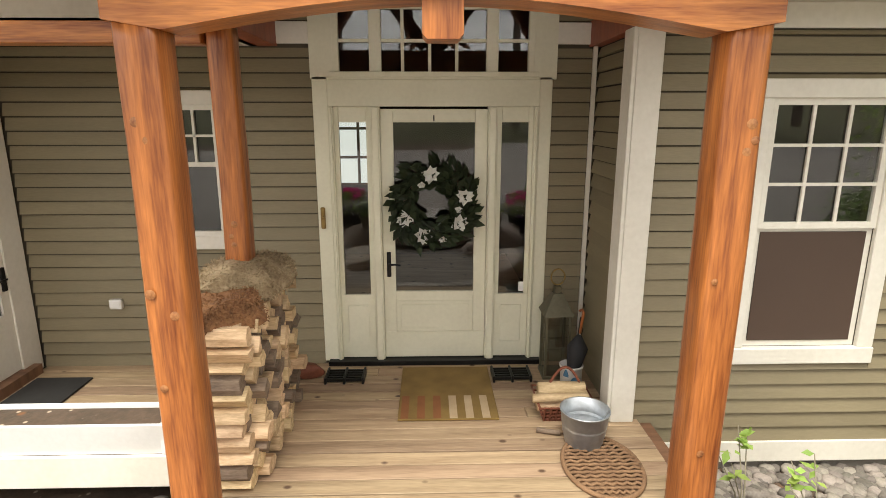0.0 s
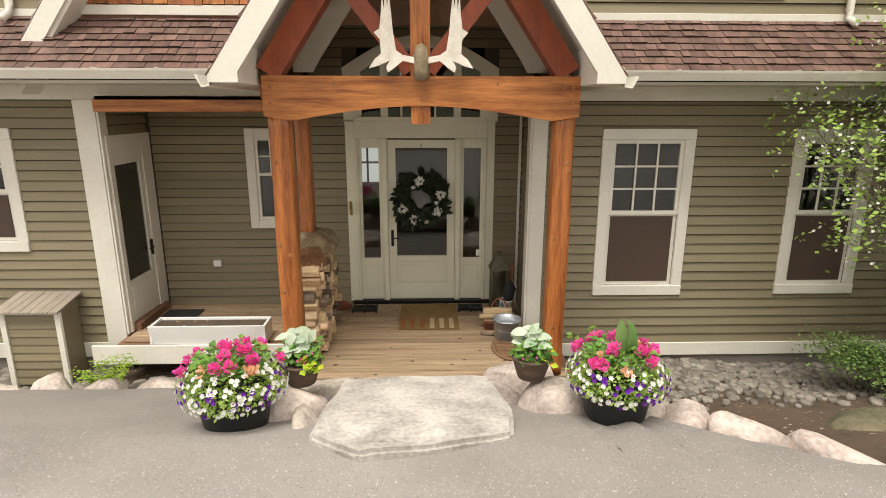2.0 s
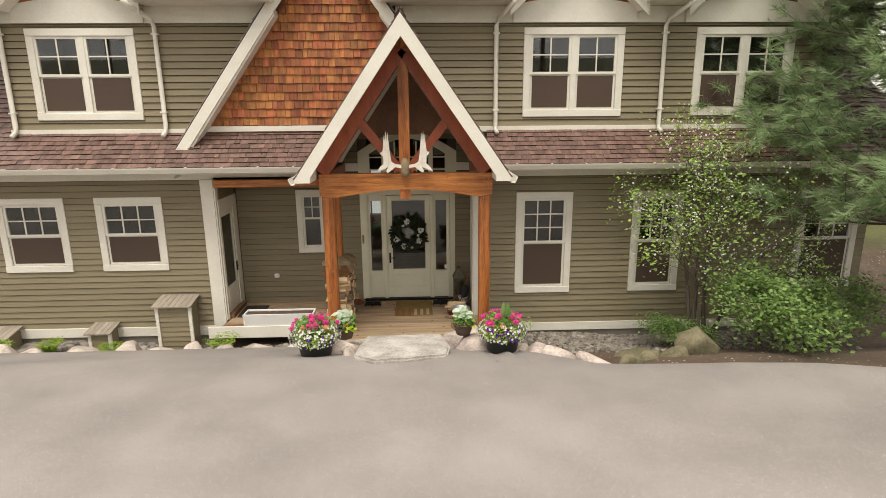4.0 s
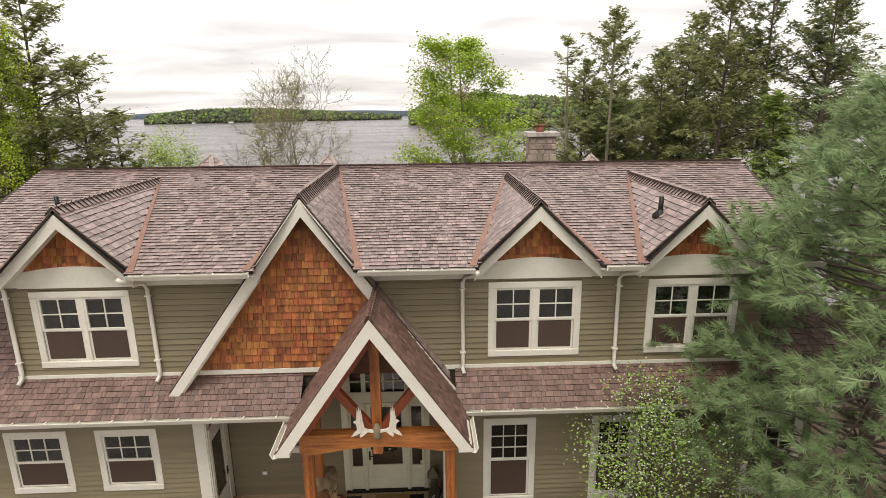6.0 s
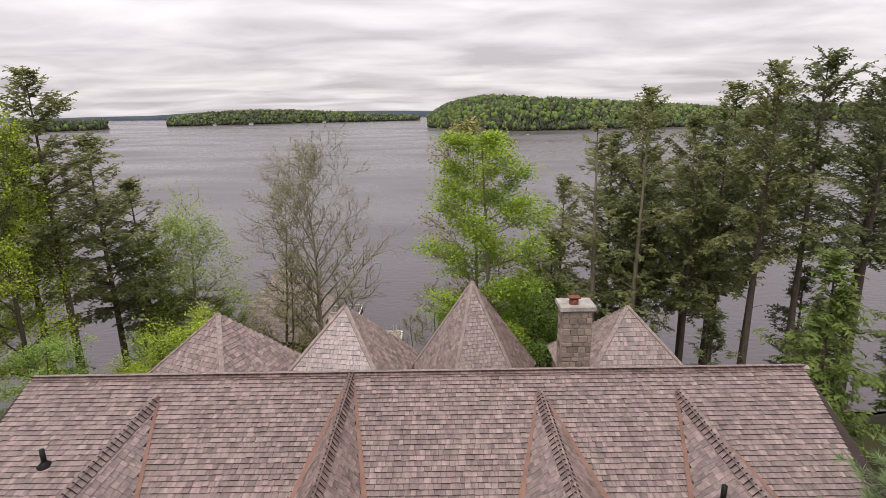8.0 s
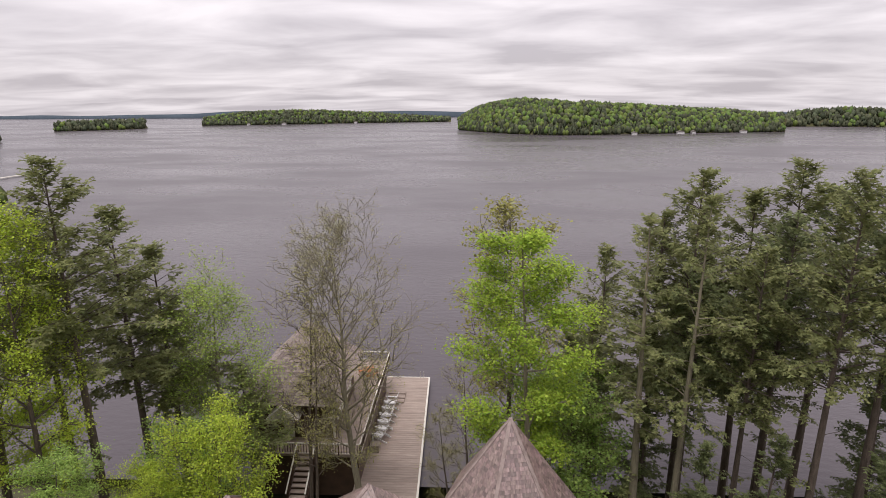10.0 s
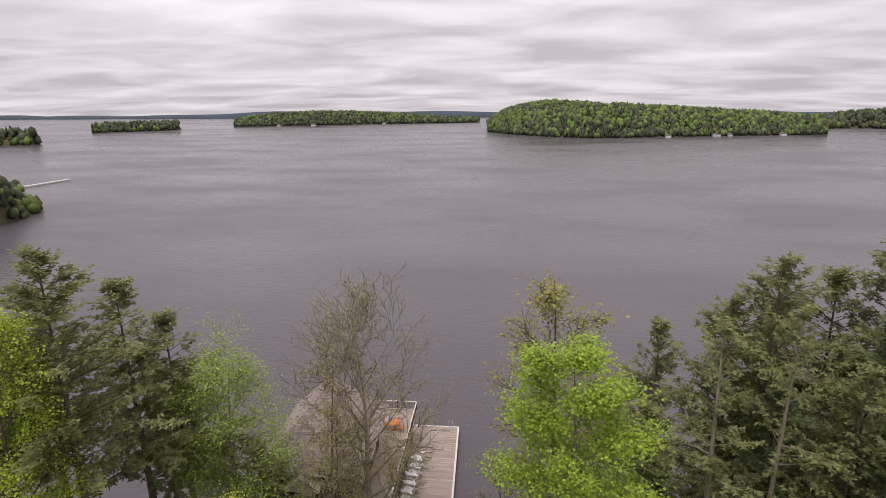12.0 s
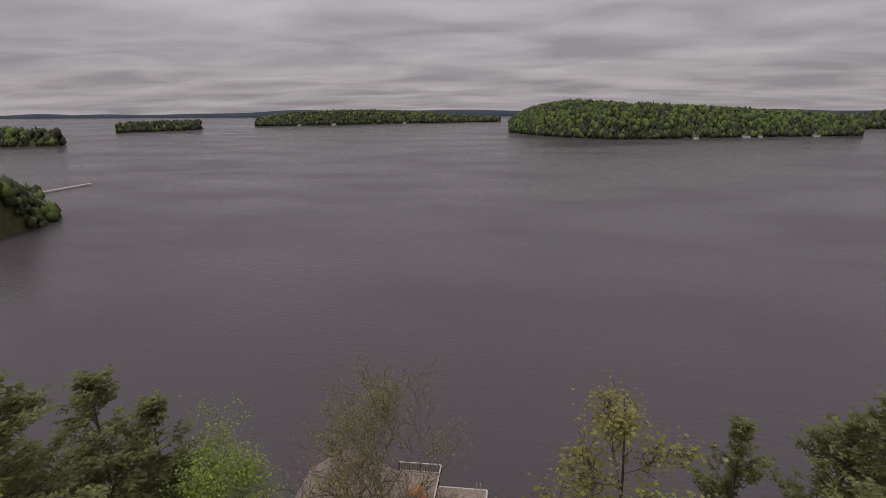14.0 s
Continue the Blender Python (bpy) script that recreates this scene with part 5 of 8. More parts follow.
# ---- porch gable roof ----
pg = tagged(new("roof_porch"), "steep shake-covered porch gable with cream rake boards", "roof", kind="structure")
PCX, PZ, PF, PB = 0.985, 5.46, -2.86, F - 0.06
PH = 1.72
for sg in (-1, 1):
    tip, foot = Vector((PCX, PF, PZ)), Vector((PCX + sg * PH, PF, PZ - PH * PS))
    dy = Vector((0, PB - PF, 0))
    slope("roof_deck", [tip, foot, foot + dy, tip + dy], pg, 0.05)
    v = (tip - foot).normalized()
    L = (tip - foot).length
    poly = [(0, -0.02), (PB - PF, -0.02), (PB - PF, L), (0, L)]
    if sg < 0:
        poly = [(-p, q) for p, q in poly]
    joined_shingles("shingles", pg, shingles(foot, (0, sg, 0), v, poly, 0.135, 0.13, seed=500 + sg), M_SHAKE_RED)
    # boarded underside: cream near the front, dark wood farther in
    o = Vector((0, 0, -0.10))
    part("soffit_board", mesh([tip + o + Vector((0, 0.03, 0)), foot + o + Vector((0, 0.03, 0)), foot + o + Vector((0, 1.70, 0)), tip + o + Vector((0, 1.70, 0))], [(0, 1, 2, 3) if sg > 0 else (3, 2, 1, 0)]), M_TRIM, pg)
    part("ceiling_board", mesh([tip + o + Vector((0, 1.702, 0)), foot + o + Vector((0, 1.702, 0)), foot + o + Vector((0, 2.85, 0)), tip + o + Vector((0, 2.85, 0))], [(0, 1, 2, 3) if sg > 0 else (3, 2, 1, 0)]), M_BROWNWOOD, pg)
    dz = 0.19 * math.sqrt(1 + PS * PS)
    poly = [(PCX, PZ - 0.01), (PCX + sg * PH, PZ - 0.01 - PH * PS), (PCX + sg * PH, PZ - PH * PS - 0.07), (PCX + sg * (PH - 0.24), PZ - PH * PS - 0.07), (PCX + sg * (PH - 0.24), PZ - (PH - 0.24) * PS - dz), (PCX, PZ - 0.01 - dz)]
    if sg < 0:
        poly.reverse()
    part("rake_board", prism(poly, "y", PF - 0.02, PF + 0.02), M_TRIM, pg, "cream rake board")
    # boxed return at the foot
    x0, x1 = sorted((PCX + sg * PH, PCX + sg * (PH - 0.24)))
    zf = PZ - PH * PS
    ret = [(x0, zf - 0.07), (x1, zf - 0.07), (x1, zf + (0.05 if sg > 0 else 0.24 * PS - 0.1)), (x0, zf + (0.24 * PS - 0.1 if sg > 0 else 0.05))]
    part("eave_return", prism(ret, "y", PF + 0.021, BY0 + 0.3), M_TRIM, pg, "cream boxed eave return")
    # cream board on the house wall that follows the vault
    poly = [(PCX, PZ - 0.11), (PCX + sg * 1.42, PZ - 0.11 - 1.42 * PS), (PCX + sg * 1.42, 3.10), (PCX + sg * 1.20, 3.10), (PCX + sg * 1.12, 3.24), (PCX, 3.24 + 1.12 * PS)]
    if sg < 0:
        poly.reverse()
    part("vault_trim", prism(poly, "y", F - 0.055, F - 0.03), M_TRIM, pg, "cream board following the vault")
caps, y = [], PF
while y < PB:
    for sg in (-1, 1):
        w = 0.09
        p = [(PCX, y, PZ + 0.07), (PCX + sg * w, y, PZ + 0.07 - w * PS), (PCX + sg * w, y + 0.2, PZ + 0.045 - w * PS), (PCX, y + 0.2, PZ + 0.045)]
        if sg < 0:
            p = [p[1], p[0], p[3], p[2]]
        q = [(a, b, c - 0.02) for a, b, c in p]
        caps.append([Vector(i) for i in q + p])
    y += 0.13
joined_shingles("ridge_caps", pg, caps, M_SHAKE_RED)
solo("gutter", prism([(PCX + PH + a * -1, 2.98 + b) for a, b in GUT], "y", PF, -1.75), M_TRIM, "short cream gutter on the porch eave", "gutter", "gutters")
solo("gutter", prism([(PCX - PH + a, 2.98 + b) for a, b in GUT], "y", PF, -1.75), M_TRIM, "short cream gutter on the porch eave", "gutter", "gutters")

# bleached antlers on the beam
ant = thing("antlers", "bleached moose antlers mounted on the tie beam", "antlers", (1.0, -2.42, 3.05))
hub = lathe([(0.0, -0.02), (0.075, 0.0), (0.09, 0.06), (0.085, 0.16), (0.06, 0.24), (0.0, 0.26)], 14, (1.0, -2.43, 2.99))
for vtx in hub.vertices:
    vtx.co += Vector(noise.noise_vector(vtx.co * 22)) * 0.018
part("burr", hub, M_ANTLERHUB, ant, "rough brown burr")
for sg in (-1, 1):
    prof = [(0.07, 3.10), (0.20, 3.12), (0.30, 3.06), (0.36, 3.03), (0.38, 3.07), (0.34, 3.12), (0.46, 3.08), (0.56, 3.06), (0.50, 3.13), (0.43, 3.17), (0.44, 3.28), (0.50, 3.33), (0.44, 3.36), (0.42, 3.47), (0.405, 3.60), (0.385, 3.50), (0.375, 3.66), (0.35, 3.52), (0.335, 3.64), (0.315, 3.48), (0.30, 3.34), (0.27, 3.20), (0.20, 3.165), (0.08, 3.15)]
    m = prism([(1.0 + sg * a, b) for a, b in prof], "y", -2.47, -2.44)
    for vtx in m.vertices:
        vtx.co.y -= 0.12 * abs(vtx.co.x - 1.0) ** 1.5 + 0.35 * max(0, vtx.co.z - 3.2) ** 2
    part("palm", m, M_BONE, ant, "bleached antler palm")

for c in ant.children:
    c.data.transform(Matrix.Translation((1.0, 0, 3.1)) @ Matrix.Diagonal((0.82, 1, 1.1, 1)) @ Matrix.Translation((-1.0, 0, -3.1)))

# ---- stones, step slabs and cobbles ----


def rock_mesh(sx, sy, sz, seed, rough=0.22, sub=3):
    bm = bmesh.new()
    bmesh.ops.create_icosphere(bm, subdivisions=sub, radius=1.0)
    off = Vector((seed * 3.7, seed * 1.3, seed * 2.1))
    rp = random.Random(int(seed * 1000))
    planes = [(Vector((rp.gauss(0, 1), rp.gauss(0, 1), rp.gauss(0, 0.7))).normalized(), rp.uniform(0.62, 0.92)) for _ in range(9)] if sub > 2 else []
    for v in bm.verts:
        p = v.co.copy()
        d = 1 + rough * noise.noise(p * 1.3 + off) + rough * 0.4 * noise.noise(p * 4 + off)
        q = Vector((abs(p.x) ** 0.75 * math.copysign(1, p.x), abs(p.y) ** 0.75 * math.copysign(1, p.y), abs(p.z) ** 0.65 * math.copysign(1, p.z))) * d
        for nn, dd in planes:
            k = q.dot(nn) - dd
            if k > 0:
                q -= nn * k * 0.97
        v.co = Vector((q.x * sx, q.y * sy, q.z * sz))
    me = bpy.data.meshes.new("m")
    bm.to_mesh(me)
    bm.free()
    me.shade_smooth()
    return me


def boulder(x, y, top, sx, sy, sz, turn, seed, label="pale weathered granite boulder beside the drive", m=None):
    me = rock_mesh(sx, sy, sz, seed)
    me.transform(Matrix.Translation((x, y, top - sz)) @ Matrix.Rotation(radians(turn), 4, "Z"))
    return solo("boulder", me, m or M_STONE, label, "boulder", "edging boulders")


rk = random.Random(5)
x = -8.6
while x < -0.75:
    w = rk.uniform(0.26, 0.46)
    boulder(x + w, -2.26 + rk.uniform(-0.08, 0.08), rk.uniform(-0.05, 0.04), w, rk.uniform(0.2, 0.28), 0.26, rk.uniform(-12, 12), rk.random() * 9)
    x += 2 * w - 0.02
for b in ((-0.42, -2.75, 0.28, 0.38, 0.33, 0.35, 20), (-0.05, -3.05, 0.46, 0.30, 0.42, 0.5, 80), (-0.12, -3.72, 0.60, 0.36, 0.36, 0.42, 35), (0.18, -4.1, 0.62, 0.16, 0.26, 0.3, 5), (-0.85, -2.5, 0.2, 0.3, 0.25, 0.3, 10),
          (1.98, -2.72, 0.52, 0.40, 0.32, 0.55, -15), (1.72, -3.35, 0.46, 0.24, 0.30, 0.4, 40), (2.02, -3.72, 0.60, 0.40, 0.30, 0.4, 20), (2.66, -3.86, 0.58, 0.24, 0.2, 0.35, -25), (2.55, -2.75, 0.1, 0.3, 0.25, 0.4, 12),
          (2.98, -4.03, 0.68, 0.27, 0.20, 0.35, -30), (3.22, -4.40, 0.70, 0.36, 0.22, 0.35, -42), (3.68, -4.74, 0.72, 0.38, 0.19, 0.33, -34)):
    boulder(*b[:6], b[6], rk.random() * 9)
for b in ((4.12, -4.70, 0.70, 0.20, 0.14, 0.25, 8), (4.52, -4.45, 0.66, 0.26, 0.14, 0.28, 28), (4.95, -4.25, 0.62, 0.30, 0.16, 0.3, 24), (5.55, -3.85, 0.72, 0.34, 0.28, 0.45, 15)):
    boulder(*b[:6], b[6], rk.random() * 9, "low mossy brown rock edging the bed", M_MOSSROCK)
boulder(4.6, -3.9, 0.35, 0.55, 0.35, 0.4, 25, 4.4, "mossy grey rock ledge in the bed", M_MOSSROCK)
boulder(-7.75, -1.75, 0.35, 0.42, 0.4, 0.5, 10, 3.3, "large dark grey boulder by the corner", M_COBBLE)


def slab_mesh(pts, z0, z1, tilt, seed):
    bm = bmesh.new()
    vs = [bm.verts.new((x, y, z0 + tilt * (-y - 3.0))) for x, y in pts]
    f = bm.faces.new(vs)
    r = bmesh.ops.extrude_face_region(bm, geom=[f])
    for v in [g for g in r["geom"] if isinstance(g, bmesh.types.BMVert)]:
        v.co.z += z1 - z0
    bmesh.ops.recalc_face_normals(bm, faces=bm.faces[:])
    bmesh.ops.bevel(bm, geom=bm.edges[:], offset=0.03, segments=2, affect="EDGES")
    bmesh.ops.triangulate(bm, faces=bm.faces[:])
    bmesh.ops.subdivide_edges(bm, edges=bm.edges[:], cuts=3, use_grid_fill=True)
    for v in bm.verts:
        n = noise.noise_vector(v.co * 3.0 + Vector((seed, 0, 0)))
        v.co += Vector(n) * 0.018 + Vector((0, 0, 0.02 * noise.noise(v.co * 1.5)))
    me = bpy.data.meshes.new("m")
    bm.to_mesh(me)
    bm.free()
    return me


solo("step_slab", slab_mesh([(0.34, -3.42), (0.30, -3.9), (0.27, -4.50), (0.62, -4.74), (1.05, -4.66), (1.60, -4.50), (1.66, -4.0), (1.55, -3.40), (0.9, -3.36)], 0.25, 0.50, 0.125, 2.0), M_SLAB, "broad pale stepping stone leading to the porch", "step", "stone steps")
solo("step_slab", slab_mesh([(0.16, -2.40), (0.14, -3.0), (0.22, -3.46), (1.0, -3.44), (1.68, -3.42), (1.72, -2.9), (1.66, -2.40)], -0.2, 0.05, 0.10, 5.0), M_SLAB, "lower grey stepping stone at the deck", "step", "stone steps")

cob_src = [rock_mesh(1, 0.75, 0.55, 20 + i * 1.7, 0.18, 2) for i in range(5)]
cob_data = [(np.array([v.co for v in m.vertices]), [tuple(p.vertices) for p in m.polygons]) for m in cob_src]


def cobbles(name, spots, label, seed):
    rng = random.Random(seed)
    V, Fc, k = [], [], 0
    for x, y, r in spots:
        vs, fs = cob_data[rng.randrange(5)]
        c, s = math.cos(rng.random() * 6), math.sin(rng.random() * 6)
        s = math.sqrt(1 - c * c)
        p = vs * r
        p = np.stack([p[:, 0] * c - p[:, 1] * s + x, p[:, 0] * s + p[:, 1] * c + y, p[:, 2] + ground_z(x, y) + r * 0.25], 1)
        V.append(p)
        Fc += [tuple(i + k for i in f) for f in fs]
        k += len(vs)
    me = mesh(np.concatenate(V).tolist(), Fc, True)
    return solo(name, me, M_COBBLE, label, "cobbles", kind="stuff")


rng = random.Random(8)
spots = []
for i in range(1500):
    x = rng.uniform(-8.2, -0.5)
    spots.append((x, rng.uniform(-2.15, F - 0.02 if x < -2.9 else -1.46), rng.uniform(0.045, 0.10)))
cobbles("river_cobbles", spots, "grey river cobbles between wall and drive", 1)
spots = []
for i in range(2300):
    x = rng.uniform(2.35, 8.6)
    spots.append((x, F - 0.05 - abs(rng.gauss(0, 0.62)) * (1.0 if x > 3 else 1.6), rng.uniform(0.03, 0.068)))
cobbles("river_cobbles", spots, "grey river cobbles below the tall windows", 2)

# ---- things on the porch ----
# firewood stack with sheepskins on top
stack = thing("firewood_stack", "tall stack of split firewood on the deck", "firewood", (-0.35, -1.3, 0.0))
rng = random.Random(17)
part("log_core", box(-0.44, -0.20, -1.80, -0.78, 0.0, 1.0), M_LOGBARK, stack)
zz = 0.0
while zz < 1.02:
    h = rng.uniform(0.075, 0.115)
    y = -1.88 + rng.uniform(-0.03, 0.02)
    while y < -0.74:
        w = rng.uniform(0.075, 0.15)
        hh = h * rng.uniform(0.9, 1.1)
        n = rng.choice((3, 4, 4, 5, 7))
        turn = rng.random() * 6.283
        pts = [(y + w / 2 + math.cos(turn + 2 * math.pi * k / n) * w * 0.62 * rng.uniform(0.85, 1.1), max(0.002, zz + hh / 2 + math.sin(turn + 2 * math.pi * k / n) * hh * 0.66 * rng.uniform(0.85, 1.1))) for k in range(n)]
        right = -0.115 + rng.uniform(-0.07, 0.05) - 0.03 * zz
        part("split_log", prism(pts, "x", -0.50 + rng.uniform(-0.05, 0.04), right), M_SPLIT if rng.random() < 0.74 else M_LOGBARK, stack)
        y += w * 0.98
    zz += h


def fur(cx, cy, cz, sx, sy, sz, m, label, seed):
    me = rock_mesh(sx, sy, sz, seed, 0.3, 4)
    V, Fc = [v.co.copy() for v in me.vertices], [tuple(p.vertices) for p in me.polygons]
    rngf = random.Random(int(seed * 10))
    base = len(V)
    for p in me.polygons:
        for _ in range(2):
            c = p.center + Vector((rngf.uniform(-1, 1), rngf.uniform(-1, 1), rngf.uniform(-1, 1))) * 0.012
            n = (p.normal + Vector((rngf.uniform(-1, 1), rngf.uniform(-1, 1), rngf.uniform(-1, 0.4))) * 0.7).normalized()
            t = n.orthogonal().normalized() * 0.006
            k = len(V)
            V += [c - t, c + t, c + n * rngf.uniform(0.012, 0.024)]
            Fc.append((k, k + 1, k + 2))
    out = mesh([v + Vector((cx, cy, cz)) for v in V], Fc)
    return solo("sheepskin", out, m, label, "sheepskin", "sheepskins")


fur(-0.34, -1.15, 1.15, 0.33, 0.46, 0.14, M_FUR, "tan curly sheepskin draped over the firewood", 1.2)
fur(-0.38, -1.66, 1.06, 0.27, 0.28, 0.14, M_FURRED, "russet curly sheepskin hanging over the logs", 2.6)

# coir mat with stripes
mt = thing("doormat", "olive-brown striped coir doormat", "doormat", (1.06, -0.62, 0))
part("mat_base", box(0.68, 1.45, -1.08, -0.17, 0.003, 0.018, 0.004), M_MAT, mt)
for k in range(6):
    part("stripe", box(0.70 + 0.125 * k, 0.76 + 0.125 * k, -1.07, -0.72, 0.0185, 0.0215), M_MATRED if k < 3 else M_MATSTRIPE, mt)
solo("rubber_mat", box(-2.50, -2.02, -0.98, -0.30, 0.003, 0.02, 0.004), M_RUBBER, "black rubber mat by the side door", "doormat")
for cx0 in (0.19, 1.64):
    bs = thing("boot_scraper", "black iron boot scraper grate", "boot scraper", (cx0, -0.36, 0), "boot scrapers")
    for k in range(5):
        part("bar", box(cx0 - 0.16, cx0 + 0.16, -0.45 + 0.045 * k, -0.435 + 0.045 * k, 0.02, 0.045), M_BLACK, bs)
    for xx in (cx0 - 0.17, cx0 - 0.01, cx0 + 0.15):
        part("rail", box(xx, xx + 0.02, -0.47, -0.24, 0.002, 0.06, 0.004), M_BLACK, bs)
# iron door stop shaped like a curled animal, kept plain
me = rock_mesh(0.13, 0.08, 0.07, 6.1, 0.15, 3)
me.transform(Matrix.Translation((-0.12, -0.32, 0.075)))
solo("door_stop", me, M_WICKER, "rounded brown cast-iron door stop", "door stop")
# zinc pail
pail = thing("pail", "galvanised steel pail beside the corner board", "bucket", (2.0, -1.40, 0))
part("body", lathe([(0.0, 0.012), (0.125, 0.012), (0.13, 0.02), (0.145, 0.10), (0.150, 0.105), (0.152, 0.16), (0.157, 0.165), (0.166, 0.26), (0.174, 0.262), (0.174, 0.27), (0.164, 0.268), (0.155, 0.16), (0.125, 0.03), (0.0, 0.03)], 28, (2.0, -1.40, 0)), M_ZINC, pail)
part("handle", tube([(1.83 + 0.34 * k / 10, -1.40 - 0.12 * math.sin(math.pi * k / 10), 0.255 - 0.06 * math.sin(math.pi * k / 10)) for k in range(11)], [0.004] * 11, 6), M_ZINC, pail)
# oval rope mat, woven in rows
om = thing("rope_mat", "oval brown woven rope mat", "doormat", (2.02, -1.68, 0))
ring = [(2.02 + 0.25 * math.cos(2 * math.pi * k / 32) + 0.03, -1.68 + 0.34 * math.sin(2 * math.pi * k / 32), 0.016) for k in range(33)]
part("rim", tube(ring, [0.016] * 33, 6), M_ROPE, om)
part("base", lathe([(0.0, 0.012), (1.0, 0.010), (1.0, 0.003)], 32), M_ROPE, om).matrix_basis = Matrix.Translation((2.05, -1.68, 0)) @ Matrix.Diagonal((0.24, 0.33, 1, 1))
for k in range(15):
    yy = -1.96 + 0.56 * k / 14
    hw = 0.24 * math.sqrt(max(0.0, 1 - ((yy + 1.68) / 0.33) ** 2))
    if hw > 0.04:
        part("rope", tube([(2.05 - hw + 2 * hw * q / 12, yy + (0.008 if q % 2 else -0.008), 0.018 + (0.006 if (q + k) % 2 else 0)) for q in range(13)], [0.012] * 13, 5), M_ROPE, om)
# lantern, tall, with a ring on top
ln = thing("lantern", "tall bronze-green metal lantern with ring handle", "lantern", (2.03, -0.30, 0))
for sx in (-0.11, 0.09):
    for sy in (-0.11, 0.09):
        part("corner_post", box(2.03 + sx, 2.05 + sx, -0.30 + sy, -0.28 + sy, 0.03, 0.58), M_CRATE, ln)
part("base", box(1.91, 2.15, -0.42, -0.18, 0.0, 0.03, 0.004), M_CRATE, ln)
part("hood", mesh([(1.90, -0.43, 0.58), (2.16, -0.43, 0.58), (2.16, -0.17, 0.58), (1.90, -0.17, 0.58), (1.99, -0.34, 0.76), (2.07, -0.34, 0.76), (2.07, -0.26, 0.76), (1.99, -0.26, 0.76)], BOXF), M_CRATE, ln)
part("chimney_top", box(2.0, 2.06, -0.33, -0.27, 0.76, 0.82, 0.004), M_CRATE, ln)
part("ring", tube([(2.03 + 0.06 * math.sin(2 * math.pi * k / 16), -0.30, 0.90 - 0.07 * math.cos(2 * math.pi * k / 16)) for k in range(17)], [0.007] * 17, 6, False), M_BRASS, ln)
for a in ((1.925, 2.135, -0.402, -0.399), (1.925, 2.135, -0.20, -0.197)):
    part("pane", box(*a, 0.03, 0.58), M_GLASS, ln).visible_shadow = False
# umbrella stand with closed umbrella
us = thing("umbrella_stand", "painted blue and white ceramic umbrella stand", "umbrella stand", (2.10, -0.62, 0))
part("body", lathe([(0.0, 0.02), (0.075, 0.02), (0.08, 0.0), (0.085, 0.02), (0.09, 0.22), (0.098, 0.225), (0.098, 0.24), (0.088, 0.24), (0.08, 0.05), (0.0, 0.05)], 20, (2.10, -0.62, 0)), M_WHITE, us)
M_BLUEGLAZE = mat("blue_glaze", (0.10, 0.24, 0.36), (0.05, 0.13, 0.22), rough=0.3, scale=6, fine=40)
for a0, z0, w in ((200, 0.05, 1.1), (250, 0.10, 0.8), (300, 0.06, 0.7), (215, 0.16, 0.5)):
    pts, nn = [], 8
    v = []
    for k in range(nn + 1):
        c = radians(a0) + w * k / nn
        for zq in (z0, z0 + 0.055 * math.sin(math.pi * (k + 0.5) / (nn + 1)) + 0.01):
            v.append((2.10 + 0.0935 * math.cos(c), -0.62 + 0.0935 * math.sin(c), zq))
    part("glaze_patch", mesh(v, [(2 * k, 2 * k + 2, 2 * k + 3, 2 * k + 1) for k in range(nn)]), M_BLUEGLAZE, us, "blue glazed brush mark")
um = thing("umbrella", "closed black umbrella with wooden crook handle", "umbrella", (2.11, -0.62, 0.06))
part("shaft", tube([(2.10, -0.62, 0.06), (2.15, -0.64, 0.66)], [0.006, 0.006], 6), M_BLACK, um)
part("canopy", tube([(2.105, -0.62, 0.10), (2.12, -0.63, 0.24), (2.14, -0.635, 0.40), (2.145, -0.64, 0.50)], [0.03, 0.06, 0.085, 0.02], 9), M_CANOPY, um)
part("crook", tube([(2.15, -0.64, 0.52), (2.165, -0.645, 0.66), (2.17, -0.645, 0.70), (2.155, -0.645, 0.725), (2.135, -0.64, 0.71)], [0.012] * 5, 8), M_TIMBER_Z, um, "orange wooden crook")
# log basket
bk = thing("log_basket", "red-brown wicker log basket on the deck", "basket", (1.96, -0.95, 0))
for k in range(4):
    zc = 0.02 + 0.035 * k
    g_ = 0.012 * k
    part("wale", tube([(1.78 - g_, -1.10 - g_, zc), (2.14 + g_, -1.10 - g_, zc), (2.14 + g_, -0.80 + g_, zc), (1.78 - g_, -0.80 + g_, zc), (1.78 - g_, -1.10 - g_, zc)], [0.009] * 5, 5), M_WICKER, bk)
for k in range(9):
    xx = 1.78 + 0.045 * k
    part("stake", strut((xx, -1.10, 0.005), (xx, -1.145, 0.135), 0.012, 0.012), M_WICKER, bk)
part("bottom", box(1.78, 2.14, -1.10, -0.80, 0.004, 0.014), M_WICKER, bk)
part("hoop", tube([(1.80 + 0.33 * k / 12, -0.95, 0.13 + 0.24 * math.sin(math.pi * k / 12)) for k in range(13)], [0.011] * 13, 6), M_WICKER, bk)
for k, (yy, zz, r, x0, x1) in enumerate(((-1.02, 0.10, 0.05, 1.74, 2.10), (-0.90, 0.09, 0.055, 1.80, 2.16), (-0.96, 0.19, 0.058, 1.76, 2.12), (-1.06, 0.17, 0.035, 1.70, 2.12))):
    tagged(part("basket_log", tube([(x0, yy, zz), ((x0 + x1) / 2, yy + 0.008, zz), (x1, yy, zz)], [r, r * 1.03, r], 7), M_SPLIT), "short split log in the wicker basket", "log", "basket logs")
tagged(part("stick", tube([(1.70, -1.25, 0.02), (1.86, -1.30, 0.022)], [0.02, 0.018], 7), M_LOGBARK), "bark-covered stick on the deck", "stick")
